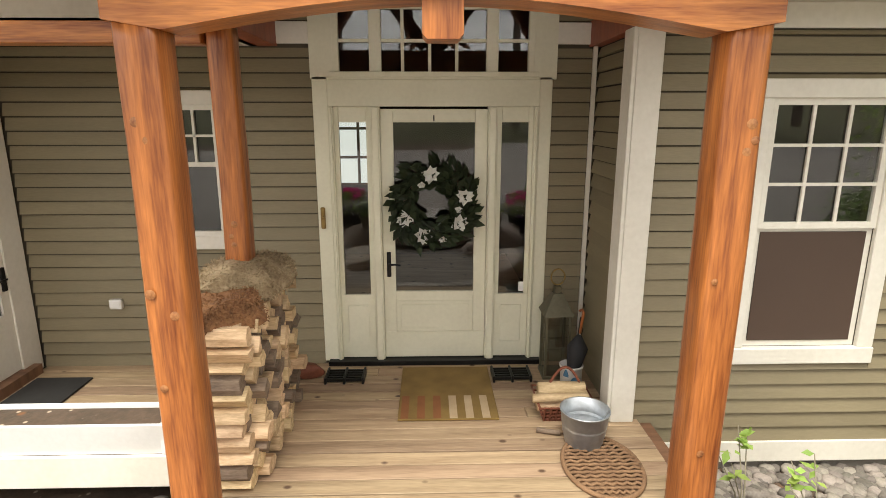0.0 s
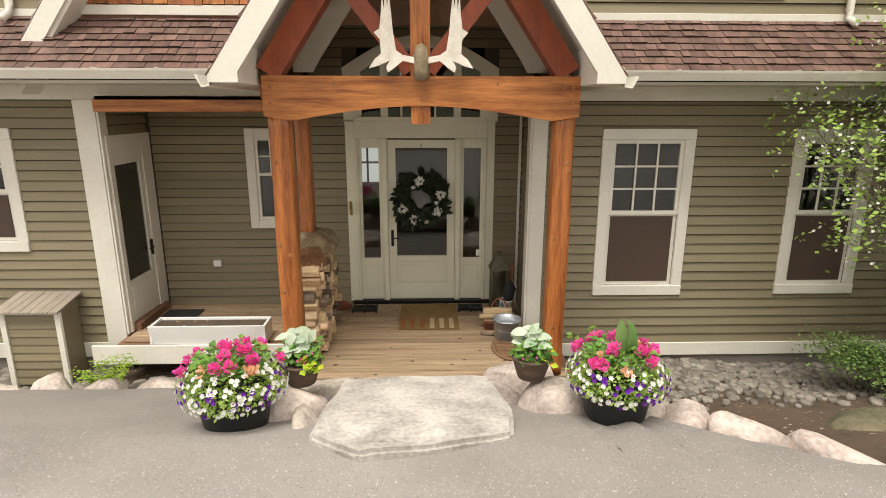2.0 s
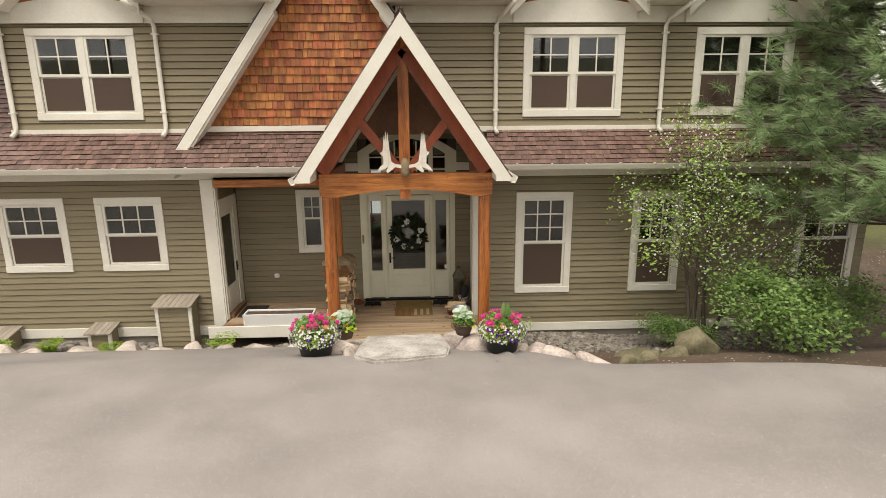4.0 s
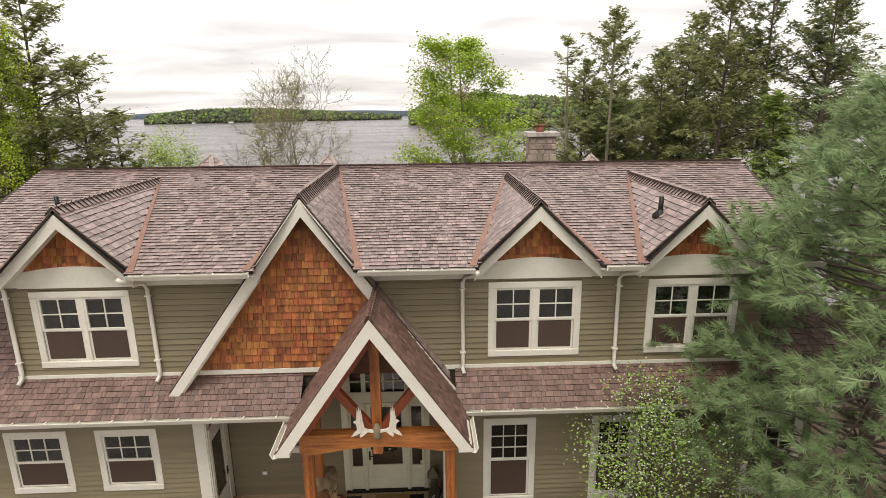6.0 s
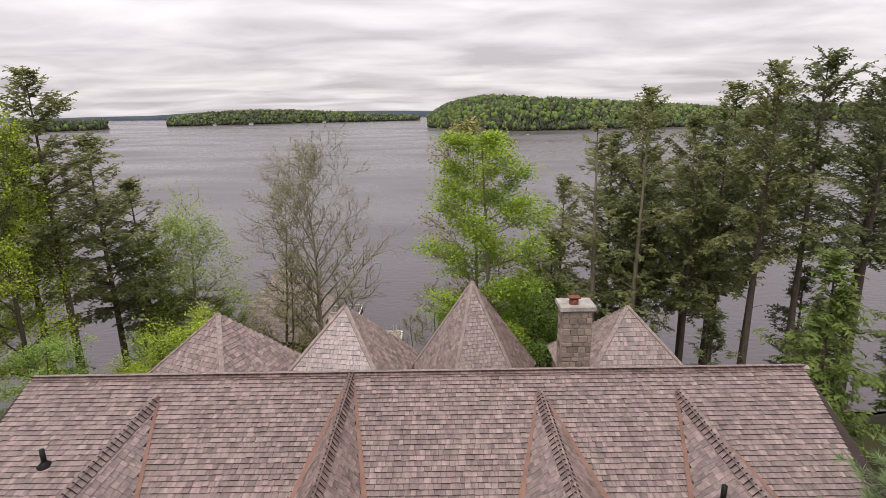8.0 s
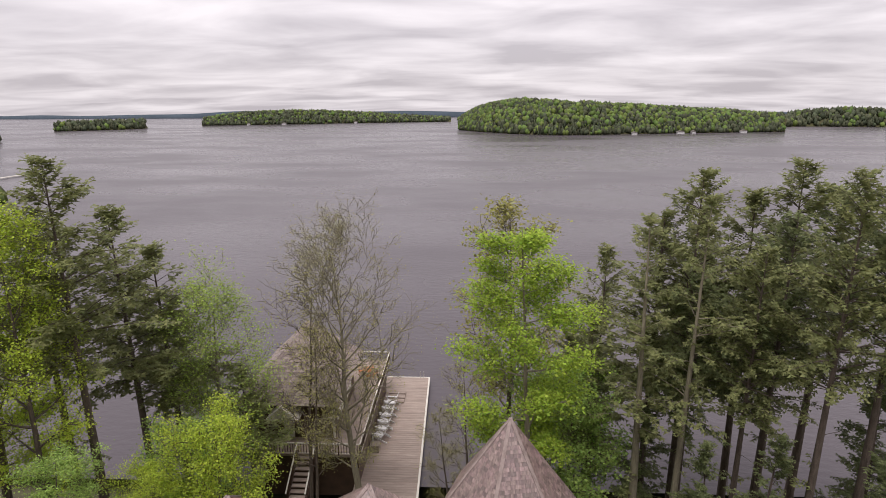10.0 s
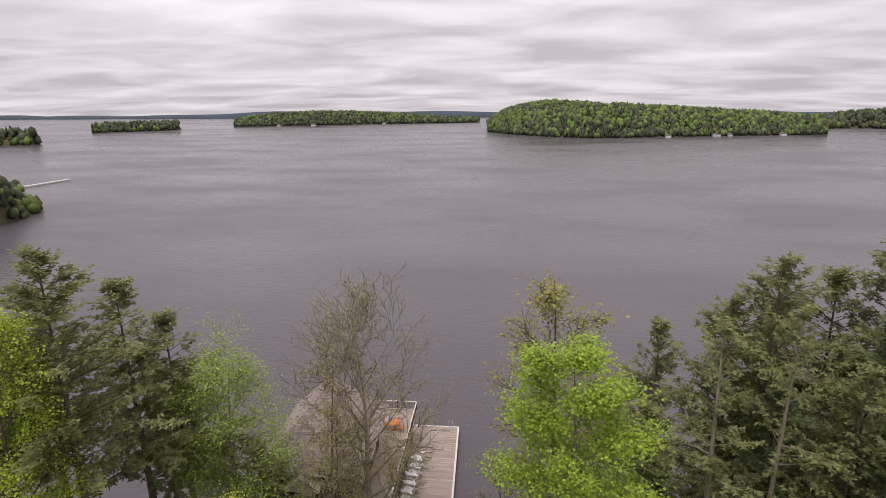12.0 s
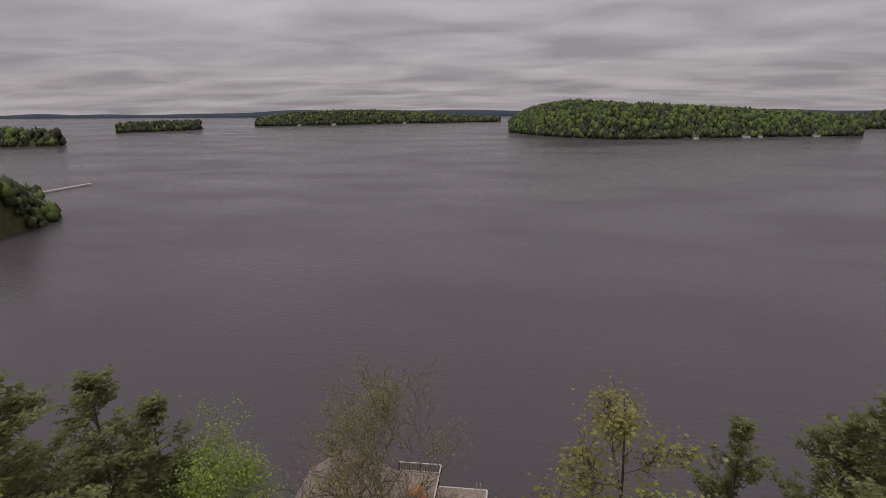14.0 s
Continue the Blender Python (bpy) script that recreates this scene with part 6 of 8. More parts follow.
# white planter trough with bare soil
tr = thing("planter_trough", "long white wooden planter trough with bare soil", "planter", (-1.53, -1.31, 0))
part("front", mesh([(-2.20, -1.45, 0.003), (-0.88, -1.45, 0.003), (-0.88, -1.41, 0.003), (-2.20, -1.41, 0.003), (-2.22, -1.49, 0.235), (-0.86, -1.49, 0.235), (-0.86, -1.46, 0.235), (-2.22, -1.46, 0.235)], BOXF), M_WHITE, tr)
part("back", box(-2.20, -0.88, -1.19, -1.16, 0.003, 0.235, 0.004), M_WHITE, tr)
part("end", box(-2.215, -2.185, -1.47, -1.16, 0.004, 0.232, 0.004), M_WHITE, tr)
part("end", box(-0.895, -0.865, -1.47, -1.16, 0.004, 0.232, 0.004), M_WHITE, tr)
part("soil", box(-2.18, -0.90, -1.44, -1.19, 0.05, 0.205), M_SOIL, tr, "dry brown soil")

# magnolia wreath on the door
wr = thing("wreath", "dark magnolia leaf wreath with cream blossoms", "wreath", (0.965, -0.05, 1.50))


def leaf_quad(c, d, n, length, width):
    """A pointed leaf of two folded halves."""
    d, n = Vector(d).normalized(), Vector(n).normalized()
    s = d.cross(n).normalized()
    c = Vector(c)
    mid = c + d * length * 0.5
    return [c, mid + s * width / 2 + n * width * 0.12, c + d * length, mid - s * width / 2 + n * width * 0.12, mid - n * width * 0.06]


LEAFF = [(0, 4, 1), (4, 2, 1), (0, 3, 4), (4, 3, 2)]


def leaf_mesh(items):
    V, Fc = [], []
    for it in items:
        k = len(V)
        V += leaf_quad(*it)
        Fc += [tuple(i + k for i in f) for f in LEAFF]
    return mesh(V, Fc)


def broad_mesh(items):
    """Broad leaves with a rounded outline, folded along the rib and bent at the tip."""
    V, Fc = [], []
    for c, d, n, L, w in items:
        c, d, n = Vector(c), Vector(d).normalized(), Vector(n)
        s = d.cross(n).normalized()
        n = s.cross(d)
        k = len(V)
        for i in range(8):
            t = i / 7
            hw = w / 2 * math.sin(math.pi * min(1, 0.12 + t * 0.88)) ** 0.7
            m = c + d * L * t - n * L * 0.35 * t * t
            V += [m - s * hw + n * hw * 0.35, m, m + s * hw + n * hw * 0.35]
        for i in range(7):
            a = k + 3 * i
            Fc += [(a, a + 1, a + 4, a + 3), (a + 1, a + 2, a + 5, a + 4)]
    return mesh(V, Fc, True)


rng = random.Random(23)
items = []
for i in range(430):
    a = rng.random() * 2 * math.pi
    r = rng.uniform(0.15, 0.36)
    p = Vector((0.965 + r * math.cos(a), -0.06 - rng.random() * 0.06, 1.50 + r * math.sin(a)))
    out = Vector((math.cos(a), 0, math.sin(a)))
    tan = Vector((-math.sin(a), 0, math.cos(a)))
    d = out * rng.uniform(-0.4, 1.0) + tan * rng.uniform(0.2, 1.0) + Vector((0, -rng.random() * 0.7, 0))
    items.append((p, d, Vector((rng.uniform(-0.4, 0.4), -1, rng.uniform(-0.4, 0.4))), rng.uniform(0.09, 0.15), rng.uniform(0.045, 0.07)))
part("foliage", leaf_mesh(items), M_MAGNOLIA, wr)
part("ring", tube([(0.965 + 0.25 * math.cos(2 * math.pi * k / 24), -0.045, 1.50 + 0.25 * math.sin(2 * math.pi * k / 24)) for k in range(25)], [0.03] * 25, 6, False), M_LOGBARK, wr)
for a, r, big in ((95, 0.26, 1), (15, 0.28, 1), (205, 0.27, 1), (252, 0.28, 1), (325, 0.27, 1), (120, 0.20, 0), (350, 0.22, 0), (285, 0.31, 0)):
    c = Vector((0.965 + r * math.cos(radians(a)), -0.14, 1.50 + r * math.sin(radians(a))))
    its = []
    for k in range(9 if big else 5):
        b = 2 * math.pi * k / (9 if big else 5) + rng.random()
        its.append((c, Vector((math.cos(b), -0.7 if k % 2 else -0.25, math.sin(b))), Vector((-math.cos(b) * 0.5, -1, -math.sin(b) * 0.5)), 0.085 if big else 0.04, 0.06 if big else 0.035))
    part("blossom", leaf_mesh(its), M_WHITEP, wr, "cream magnolia blossom")

# ---- planters ----


def planter(x, y, zb, r, seed, tall):
    rng = random.Random(seed)
    p = thing("flower_planter", "black tub overflowing with pink, white and purple flowers", "planter", (x, y, zb), "flower planters")
    part("tub", lathe([(0.0, 0.0), (0.20, 0.0), (0.22, 0.025), (0.255, 0.23), (0.27, 0.24), (0.27, 0.26), (0.25, 0.255), (0.0, 0.2)], 24, (x, y, zb)), M_POT, p)
    cz = zb + 0.34
    items = []
    for i in range(2600):
        d = Vector((rng.gauss(0, 1), rng.gauss(0, 1), rng.gauss(0, 1))).normalized()
        if d.z < -0.42:
            continue
        rr = r * rng.uniform(0.62, 1.0) * (1.0 - 0.12 * noise.noise(d * 2.5 + Vector((seed, 0, 0))))
        c = Vector((x, y, cz)) + Vector((d.x * rr, d.y * rr, d.z * rr * (0.56 if d.z > 0 else 0.5)))
        items.append((c, d + Vector((rng.uniform(-1, 1), rng.uniform(-1, 1), rng.uniform(-0.9, 0.6))), d + Vector((rng.uniform(-0.5, 0.5), rng.uniform(-0.5, 0.5), 0.4)), rng.uniform(0.025, 0.05), rng.uniform(0.014, 0.026)))
    part("trailing_leaves", leaf_mesh(items), M_BUSHL, p)
    items = []
    for i in range(230):
        a = rng.random() * 6.28
        q = r * 0.62 * math.sqrt(rng.random())
        c = Vector((x + q * math.cos(a), y + q * math.sin(a), cz + r * 0.46 + rng.uniform(-0.05, 0.07)))
        items.append((c, Vector((math.cos(a), math.sin(a), rng.uniform(-0.3, 0.5))), Vector((rng.uniform(-0.4, 0.4), rng.uniform(-0.6, 0.2), 1)), rng.uniform(0.04, 0.07), rng.uniform(0.04, 0.065)))
    part("geranium_leaves", leaf_mesh(items), M_PLANTL, p)

    def heads(count, m, name, rad, lift, size, petals, low, high):
        for i in range(count):
            a = rng.random() * 6.28
            el = radians(rng.uniform(low, high))
            d = Vector((math.cos(a) * math.cos(el), math.sin(a) * math.cos(el), math.sin(el)))
            c = Vector((x + d.x * r * rad, y + d.y * r * rad, cz + d.z * r * rad * 0.56 + lift))
            its = []
            for k in range(petals):
                b = Vector((rng.gauss(0, 1), rng.gauss(0, 1), rng.gauss(0, 1))).normalized()
                if petals > 8:
                    its.append((c + b * size * rng.uniform(0.1, 0.75), (b + d).normalized(), (d + b * 0.5), size * 0.75, size * 0.7))
                else:
                    t = d.orthogonal().normalized()
                    t = Matrix.Rotation(2 * math.pi * k / petals, 3, d) @ t
                    its.append((c, t + d * 0.35, d, size, size * 0.95))
            part(name, leaf_mesh(its), m, p)
    heads(18, M_PINK, "geranium_head", 1.0, 0.05, 0.046, 40, 26, 85)
    heads(7, M_PEACH, "geranium_head", 0.98, 0.03, 0.045, 18, 35, 60)
    heads(190, M_WHITEP, "petunia", 1.04, 0.0, 0.021, 6, -22, 48)
    heads(74, M_PURPLE, "petunia", 1.03, 0.0, 0.022, 6, -26, 34)
    its = []
    for k in range(tall):
        a = rng.uniform(0, 6.28)
        its.append((Vector((x + 0.05, y - 0.02, cz + r * 0.45)), Vector((math.cos(a) * 0.35, math.sin(a) * 0.35, 1)), Vector((math.cos(a), -1, 0.2)), 0.26 if tall > 2 else 0.14, 0.11))
    part("canna_leaf", broad_mesh(its), M_BROADLEAF, p, "broad pale green leaf")
    return p


planter(-0.33, -4.05, drive_z(0, -4.05), 0.36, 3, 2)
planter(2.45, -3.93, drive_z(0, -3.93), 0.36, 9, 4)


def small_planter(x, y, zb, seed):
    rng = random.Random(seed)
    p = thing("small_planter", "brown pot with white caladium and chartreuse leaves", "planter", (x, y, zb), "small planters")
    part("pot", lathe([(0.0, 0.0), (0.11, 0.0), (0.135, 0.08), (0.155, 0.16), (0.165, 0.165), (0.165, 0.185), (0.145, 0.18), (0.0, 0.15)], 20, (x, y, zb)), M_POTBROWN, p)
    top = Vector((x, y, zb + 0.17))
    its = [(top + Vector((rng.uniform(-0.13, 0.13), rng.uniform(-0.13, 0.13), rng.uniform(-0.02, 0.14))), Vector((rng.uniform(-1, 1), rng.uniform(-1, 0.6), rng.uniform(-0.4, 0.8))), Vector((rng.uniform(-0.5, 0.5), -0.6, 1)), rng.uniform(0.05, 0.09), rng.uniform(0.03, 0.05)) for i in range(190)]
    part("green_leaves", leaf_mesh(its), M_PLANTL, p)
    its = [(top + Vector((rng.uniform(-0.08, 0.08), rng.uniform(-0.05, 0.08), rng.uniform(0.08, 0.24))), Vector((rng.uniform(-1, 1), rng.uniform(-0.9, 0.5), rng.uniform(-0.1, 0.5))), Vector((rng.uniform(-0.4, 0.4), -0.7, 1)), rng.uniform(0.09, 0.15), rng.uniform(0.06, 0.10)) for i in range(26)]
    part("white_leaves", broad_mesh(its), M_PALELEAF, p, "large white veined leaves")
    its = [(top + Vector((rng.uniform(0.02, 0.16) * (1 if x < 1 else 0.8), rng.uniform(-0.16, -0.03), rng.uniform(-0.03, 0.09))), Vector((rng.uniform(-0.4, 1), rng.uniform(-1, 0), rng.uniform(-0.4, 0.3))), Vector((0, -0.7, 1)), 0.08, 0.06) for i in range(16 if x < 1 else 6)]
    part("chartreuse_leaves", leaf_mesh(its), M_LIMELEAF, p, "chartreuse leaves")
    its = [(top + Vector((rng.uniform(-0.14, 0.14), rng.uniform(-0.14, 0.02), rng.uniform(0.02, 0.14))), Vector((rng.uniform(-1, 1), -1, 0.5)), Vector((0, -1, 0.5)), 0.03, 0.03) for i in range(16)]
    part("red_flowers", leaf_mesh(its), M_PINK, p)["kind"] = "stuff"


small_planter(0.03, -3.55, 0.58, 4)
small_planter(1.89, -3.50, 0.58, 6)

# ---- shingled wooden covers by the wall ----


def cover(x0, x1, y0, y1, zb, zt, group):
    c = thing("utility_cover", "small grey wooden utility cover with board roof", "cover box", ((x0 + x1) / 2, y0, zb), group)
    part("body", box(x0 + 0.08, x1 - 0.08, y0 + 0.1, y1, zb, zt - 0.06), M_SIDING, c)
    z = zb
    while z < zt - 0.15:
        part("lap_board", mesh([(x0 + 0.08, y0 + 0.08, z), (x1 - 0.08, y0 + 0.08, z), (x1 - 0.08, y0 + 0.1, z), (x0 + 0.08, y0 + 0.1, z), (x0 + 0.08, y0 + 0.094, z + 0.1), (x1 - 0.08, y0 + 0.094, z + 0.1), (x1 - 0.08, y0 + 0.1, z + 0.1), (x0 + 0.08, y0 + 0.1, z + 0.1)], BOXF), M_SIDING, c)
        z += 0.1
    for a in (x0 + 0.03, x1 - 0.09):
        part("corner_board", box(a, a + 0.06, y0 + 0.065, y0 + 0.105, zb - 0.05, zt - 0.05), M_TRIM, c)
    n = max(4, int((x1 - x0) / 0.095))
    for k in range(n):
        a, b = x0 + (x1 - x0) * k / n, x0 + (x1 - x0) * (k + 1) / n - 0.006
        part("roof_board", mesh([(a, y0, zt - 0.07), (b, y0, zt - 0.07), (b, y1, zt + 0.02), (a, y1, zt + 0.02), (a, y0, zt - 0.045), (b, y0, zt - 0.045), (b, y1, zt + 0.045), (a, y1, zt + 0.045)], BOXF), M_BARNWOOD, c)
    return c


cover(-3.86, -3.12, -1.62, F - 0.05, -0.45, 0.52, "utility covers")
cover(-5.22, -4.72, -1.55, F - 0.06, -0.5, -0.02, "utility covers")
cover(-7.15, -6.60, -1.62, F - 0.06, -0.5, -0.06, "utility covers")


def fern(x, y, r, h, seed, n=46):
    rng = random.Random(seed)
    items = []
    z = ground_z(x, y) + 0.05
    for i in range(n):
        a = rng.random() * 6.28
        L = r * rng.uniform(0.6, 1.1)
        for k in range(9):
            t = (k + 1) / 10
            c = Vector((x + math.cos(a) * L * t, y + math.sin(a) * L * t, z + h * math.sin(t * 1.9) * rng.uniform(0.9, 1.1)))
            for sg in (-1, 1):
                items.append((c, Vector((-math.sin(a) * sg + math.cos(a) * 0.5, math.cos(a) * sg + math.sin(a) * 0.5, 0.1)), Vector((0, 0, 1)), 0.10 * (1.1 - t), 0.025))
    return tagged(part("fern", leaf_mesh(items), M_FERN), "bright green fern clump among the stones", "fern", "ferns")


for i, (x, y, r, h) in enumerate(((-2.42, -2.02, 0.36, 0.38), (-4.55, -1.9, 0.28, 0.26), (-5.75, -1.75, 0.28, 0.25), (-6.5, -2.0, 0.3, 0.3), (-7.3, -2.05, 0.4, 0.35), (-0.9, -1.95, 0.2, 0.2))):
    fern(x, y, r, h, 60 + i)


def sapling(x, y, h, seed):
    rng = random.Random(seed)
    z = ground_z(x, y) - 0.03
    t = thing("sapling", "thin sapling with pale green leaves among the cobbles", "sapling", (x, y, z), "saplings")
    its = []
    for k in range(4):
        a = rng.random() * 6.28
        tip = Vector((x + math.cos(a) * 0.22, y + math.sin(a) * 0.2, z + h * rng.uniform(0.7, 1.0)))
        mid = Vector((x + math.cos(a) * 0.07, y + math.sin(a) * 0.06, z + h * 0.5))
        part("stem", tube([(x, y, z), mid, tip], [0.006, 0.005, 0.003], 5), M_BARKPALE, t)
        for q in range(6):
            c = mid.lerp(tip, rng.uniform(0.5, 1.0))
            its.append((c, Vector((rng.uniform(-1, 1), rng.uniform(-1, 1), rng.uniform(-0.3, 0.4))), Vector((rng.uniform(-0.4, 0.4), -0.5, 1)), rng.uniform(0.06, 0.10), rng.uniform(0.035, 0.055)))
    part("leaves", leaf_mesh(its), M_BUSHL, t)


sapling(2.86, -1.95, 0.95, 3)
sapling(3.25, -2.1, 0.7, 8)

# ---- trees ----


def seg_mesh(segs, sides=5):
    V, Fc = [], []
    for p, q, r0, r1 in segs:
        a = (q - p)
        if a.length < 1e-5:
            continue
        a.normalize()
        s = a.orthogonal().normalized()
        t = a.cross(s)
        n = sides if r0 > 0.03 else 3
        k = len(V)
        for c, r in ((p, r0), (q, r1)):
            for i in range(n):
                an = 2 * math.pi * i / n
                V.append(c + (s * math.cos(an) + t * math.sin(an)) * r)
        Fc += [(k + i, k + (i + 1) % n, k + n + (i + 1) % n, k + n + i) for i in range(n)]
    return mesh(V, Fc, True)


def tri_mesh(tris):
    V, Fc = [], []
    for a, b, c in tris:
        k = len(V)
        V += [a, b, c]
        Fc.append((k, k + 1, k + 2))
    return mesh(V, Fc)


def conifer(seed, h, rad, start, material, label, sparse=0.0, droop=0.35, name="hemlock", bark=None, step=0.30, ragged=0.36, full=2, lean=0.03):
    """A trunk with tiers of drooping limbs; each limb carries side twigs with feathery sprays."""
    rng = random.Random(seed)
    t = thing(name, label, "tree", group="conifers")
    segs, tris = [], []
    ax = Vector((rng.uniform(-lean, lean), rng.uniform(-lean, lean), 1))
    r0 = h * 0.011 + 0.05
    for i in range(12):
        a, b = h * i / 12, h * (i + 1) / 12
        segs.append((ax * a, ax * b, r0 * (1 - i / 12) + 0.015, r0 * (1 - (i + 1) / 12) + 0.015))

    def spray(p, d, L):
        """One twig: ragged pairs of small blades along a drooping line."""
        d = d.normalized()
        side = d.cross(Vector((0, 0, 1)))
        side = side.normalized() if side.length > 0.01 else Vector((1, 0, 0))
        n = max(2, int(L / 0.13))
        for i in range(n):
            q = p + d * (L / n)
            w = (0.20 - 0.10 * i / n) * rng.uniform(0.7, 1.25)
            for sg in (-1, 1):
                tip = p + side * sg * w + d * rng.uniform(0.08, 0.18) + Vector((0, 0, rng.uniform(-0.10, 0.03)))
                tris.append((p, q + Vector((0, 0, rng.uniform(-0.03, 0.03))), tip))
            d = (d + Vector((rng.uniform(-0.12, 0.12), rng.uniform(-0.12, 0.12), -droop * 0.35))).normalized()
            p = q

    z = h * start * 0.55
    while z < h * 0.995:
        tt = z / h
        bare_ = tt < start
        for k in range(rng.choice((4, 4, 5)) if not bare_ else rng.choice((0, 1, 1, 2))):
            if tt < 0.9 and rng.random() < sparse:
                continue
            az = rng.random() * 6.283
            prof = min(1.0, (1 - tt) / (1 - start) * 1.7) ** 0.62 * (0.8 + 0.2 * math.sin(z * 2.1 + seed))
            L = rad * (prof * rng.uniform(1 - ragged * 1.8, 1.1) + 0.06) * (rng.uniform(0.2, 0.6) if bare_ else 1)
            L = max(L, 0.25)
            p = ax * z
            n = max(2, int(L / 0.34))
            d = Vector((math.cos(az), math.sin(az), 0.7 * tt ** 2 + rng.uniform(-0.15, 0.45)))
            for i in range(n):
                q = p + d.normalized() * (L / n)
                rr = 0.026 * (1 - i / n) * (L / 2.5) + 0.007
                segs.append((p, q, rr, rr * 0.8))
                d.z -= droop * rng.uniform(0.4, 1.3) / n
                d.x += rng.uniform(-0.14, 0.14)
                d.y += rng.uniform(-0.14, 0.14)
                if (i > 0 or L < 1.0) and not (bare_ and rng.random() < 0.6):
                    sd = d.cross(Vector((0, 0, 1))).normalized()
                    for sg in (-1, 1):
                        for _ in range(full):
                            f = d.normalized() * rng.uniform(0.35, 1.0) + sd * sg * rng.uniform(0.2, 1.0) + Vector((0, 0, rng.uniform(-0.6, 0.55)))
                            spray(p + (q - p) * rng.random() + Vector((0, 0, rng.uniform(-0.16, 0.12))), f, rng.uniform(0.32, 0.75) * (0.55 + 0.45 * min(1, L / 1.8)) * (1 - 0.35 * i / n))
                p = q
            if not (bare_ and rng.random() < 0.5):
                spray(p, d, 0.4)
        z += step * rng.uniform(0.6, 1.4) * (1 if not bare_ else 2)
    spray(ax * h * 0.985, Vector((0.05, 0.05, 1)), 0.45)
    part("trunk", seg_mesh(segs, 7), bark or M_BARK, t)
    part("crown", tri_mesh(tris), material, t)
    return t


def limb_tree(seed, h, rad, clear, material, label, leaves=9000, size=0.16, limbs=22, rise=0.45, widest=0.35, cluster=0.5, flat=0.45, twigs=1, name="broadleaf_tree", bark=None, group="broadleaf trees", curl=0.35, thick=1.0):
    """A leader that runs to the top, limbs set round it, side twigs on the limbs and leaf clusters at their ends."""
    rng = random.Random(seed)
    t = thing(name, label, "tree", group=group)
    segs, tips = [], []
    pts, p = [Vector((0, 0, 0))], Vector((0, 0, 0))
    d = Vector((rng.uniform(-0.03, 0.03), rng.uniform(-0.03, 0.03), 1))
    for i in range(14):
        d = (d + Vector((rng.uniform(-1, 1), rng.uniform(-1, 1), 1.5)) * 0.05).normalized()
        p = p + d * (h / 14)
        pts.append(p)
    r0 = (h * 0.011 + 0.03) * thick
    for i in range(14):
        segs.append((pts[i], pts[i + 1], r0 * (1 - i / 14) + 0.012, r0 * (1 - (i + 1) / 14) + 0.012))

    def on_trunk(z):
        k = min(13.99, max(0, z / pts[-1].z * 14))
        return pts[int(k)].lerp(pts[int(k) + 1], k - int(k)), r0 * (1 - k / 14)

    def twig(p, d, L, r, lev):
        n = 3
        for i in range(n):
            q = p + d * (L / n)
            segs.append((p, q, max(0.013, r * (1 - i / n)), max(0.011, r * (1 - (i + 1) / n))))
            p = q
            d = (d + Vector((rng.uniform(-1, 1), rng.uniform(-1, 1), rng.uniform(-0.5, 0.8) + curl)) * 0.10).normalized()
            if lev > 0:
                s = Matrix.Rotation(rng.random() * 6.283, 3, d) @ d.orthogonal().normalized()
                twig(p, (d * 0.75 + s * 0.6).normalized(), L * rng.uniform(0.45, 0.7), r * 0.55, lev - 1)
        tips.append(p)

    for i in range(limbs):
        f = (i + rng.random()) / limbs
        base, rt = on_trunk(h * (clear + (0.96 - clear) * f))
        k = (f - widest) / ((1.02 - widest) if f > widest else (widest + 0.2))
        prof = math.sqrt(max(0.03, 1 - k * k))
        L = rad * prof * rng.uniform(0.65, 1.12)
        az = i * 2.4 + rng.uniform(-0.5, 0.5)
        up_ = rise * (0.7 + 0.6 * f) + rng.uniform(-0.12, 0.12)
        L = L / max(0.45, math.cos(min(up_, 1.2)))
        d = Vector((math.cos(az) * math.cos(up_), math.sin(az) * math.cos(up_), math.sin(up_)))
        p, r, n = base, min(rt * 0.6, 0.02 * L + 0.014), 6
        for j in range(n):
            q = p + d * (L / n)
            segs.append((p, q, max(0.01, r * (1 - j / n)), max(0.009, r * (1 - (j + 1) / n))))
            p = q
            d = (d + Vector((rng.uniform(-1, 1), rng.uniform(-1, 1), rng.uniform(-0.6, 0.6) + curl)) * 0.10).normalized()
            if j >= 1:
                for _ in range(2):
                    s = Matrix.Rotation(rng.random() * 6.283, 3, d) @ d.orthogonal().normalized()
                    s.z *= flat
                    twig(p, (d * 0.7 + s * 0.7).normalized(), L * rng.uniform(0.2, 0.36), r * 0.5, twigs)
        tips.append(p)
    part("trunk", seg_mesh(segs, 6), bark or M_BARK, t)
    V, Fc = [], []
    for i in range(leaves):
        c = tips[rng.randrange(len(tips))] + Vector((rng.gauss(0, 1), rng.gauss(0, 1), rng.gauss(0, flat))) * cluster * 0.55
        dd = Vector((rng.uniform(-1, 1), rng.uniform(-1, 1), rng.uniform(-0.6, 0.3))).normalized()
        s = dd.cross(Vector((rng.uniform(-0.8, 0.8), rng.uniform(-0.8, 0.8), 1)))
        if s.length < 0.05:
            continue
        L = size * rng.uniform(0.6, 1.3)
        s = s.normalized() * L * 0.4
        k = len(V)
        V += [c, c + dd * L * 0.5 + s, c + dd * L, c + dd * L * 0.5 - s]
        Fc.append((k, k + 1, k + 2, k + 3))
    part("crown", mesh(V, Fc), material, t)
    return t


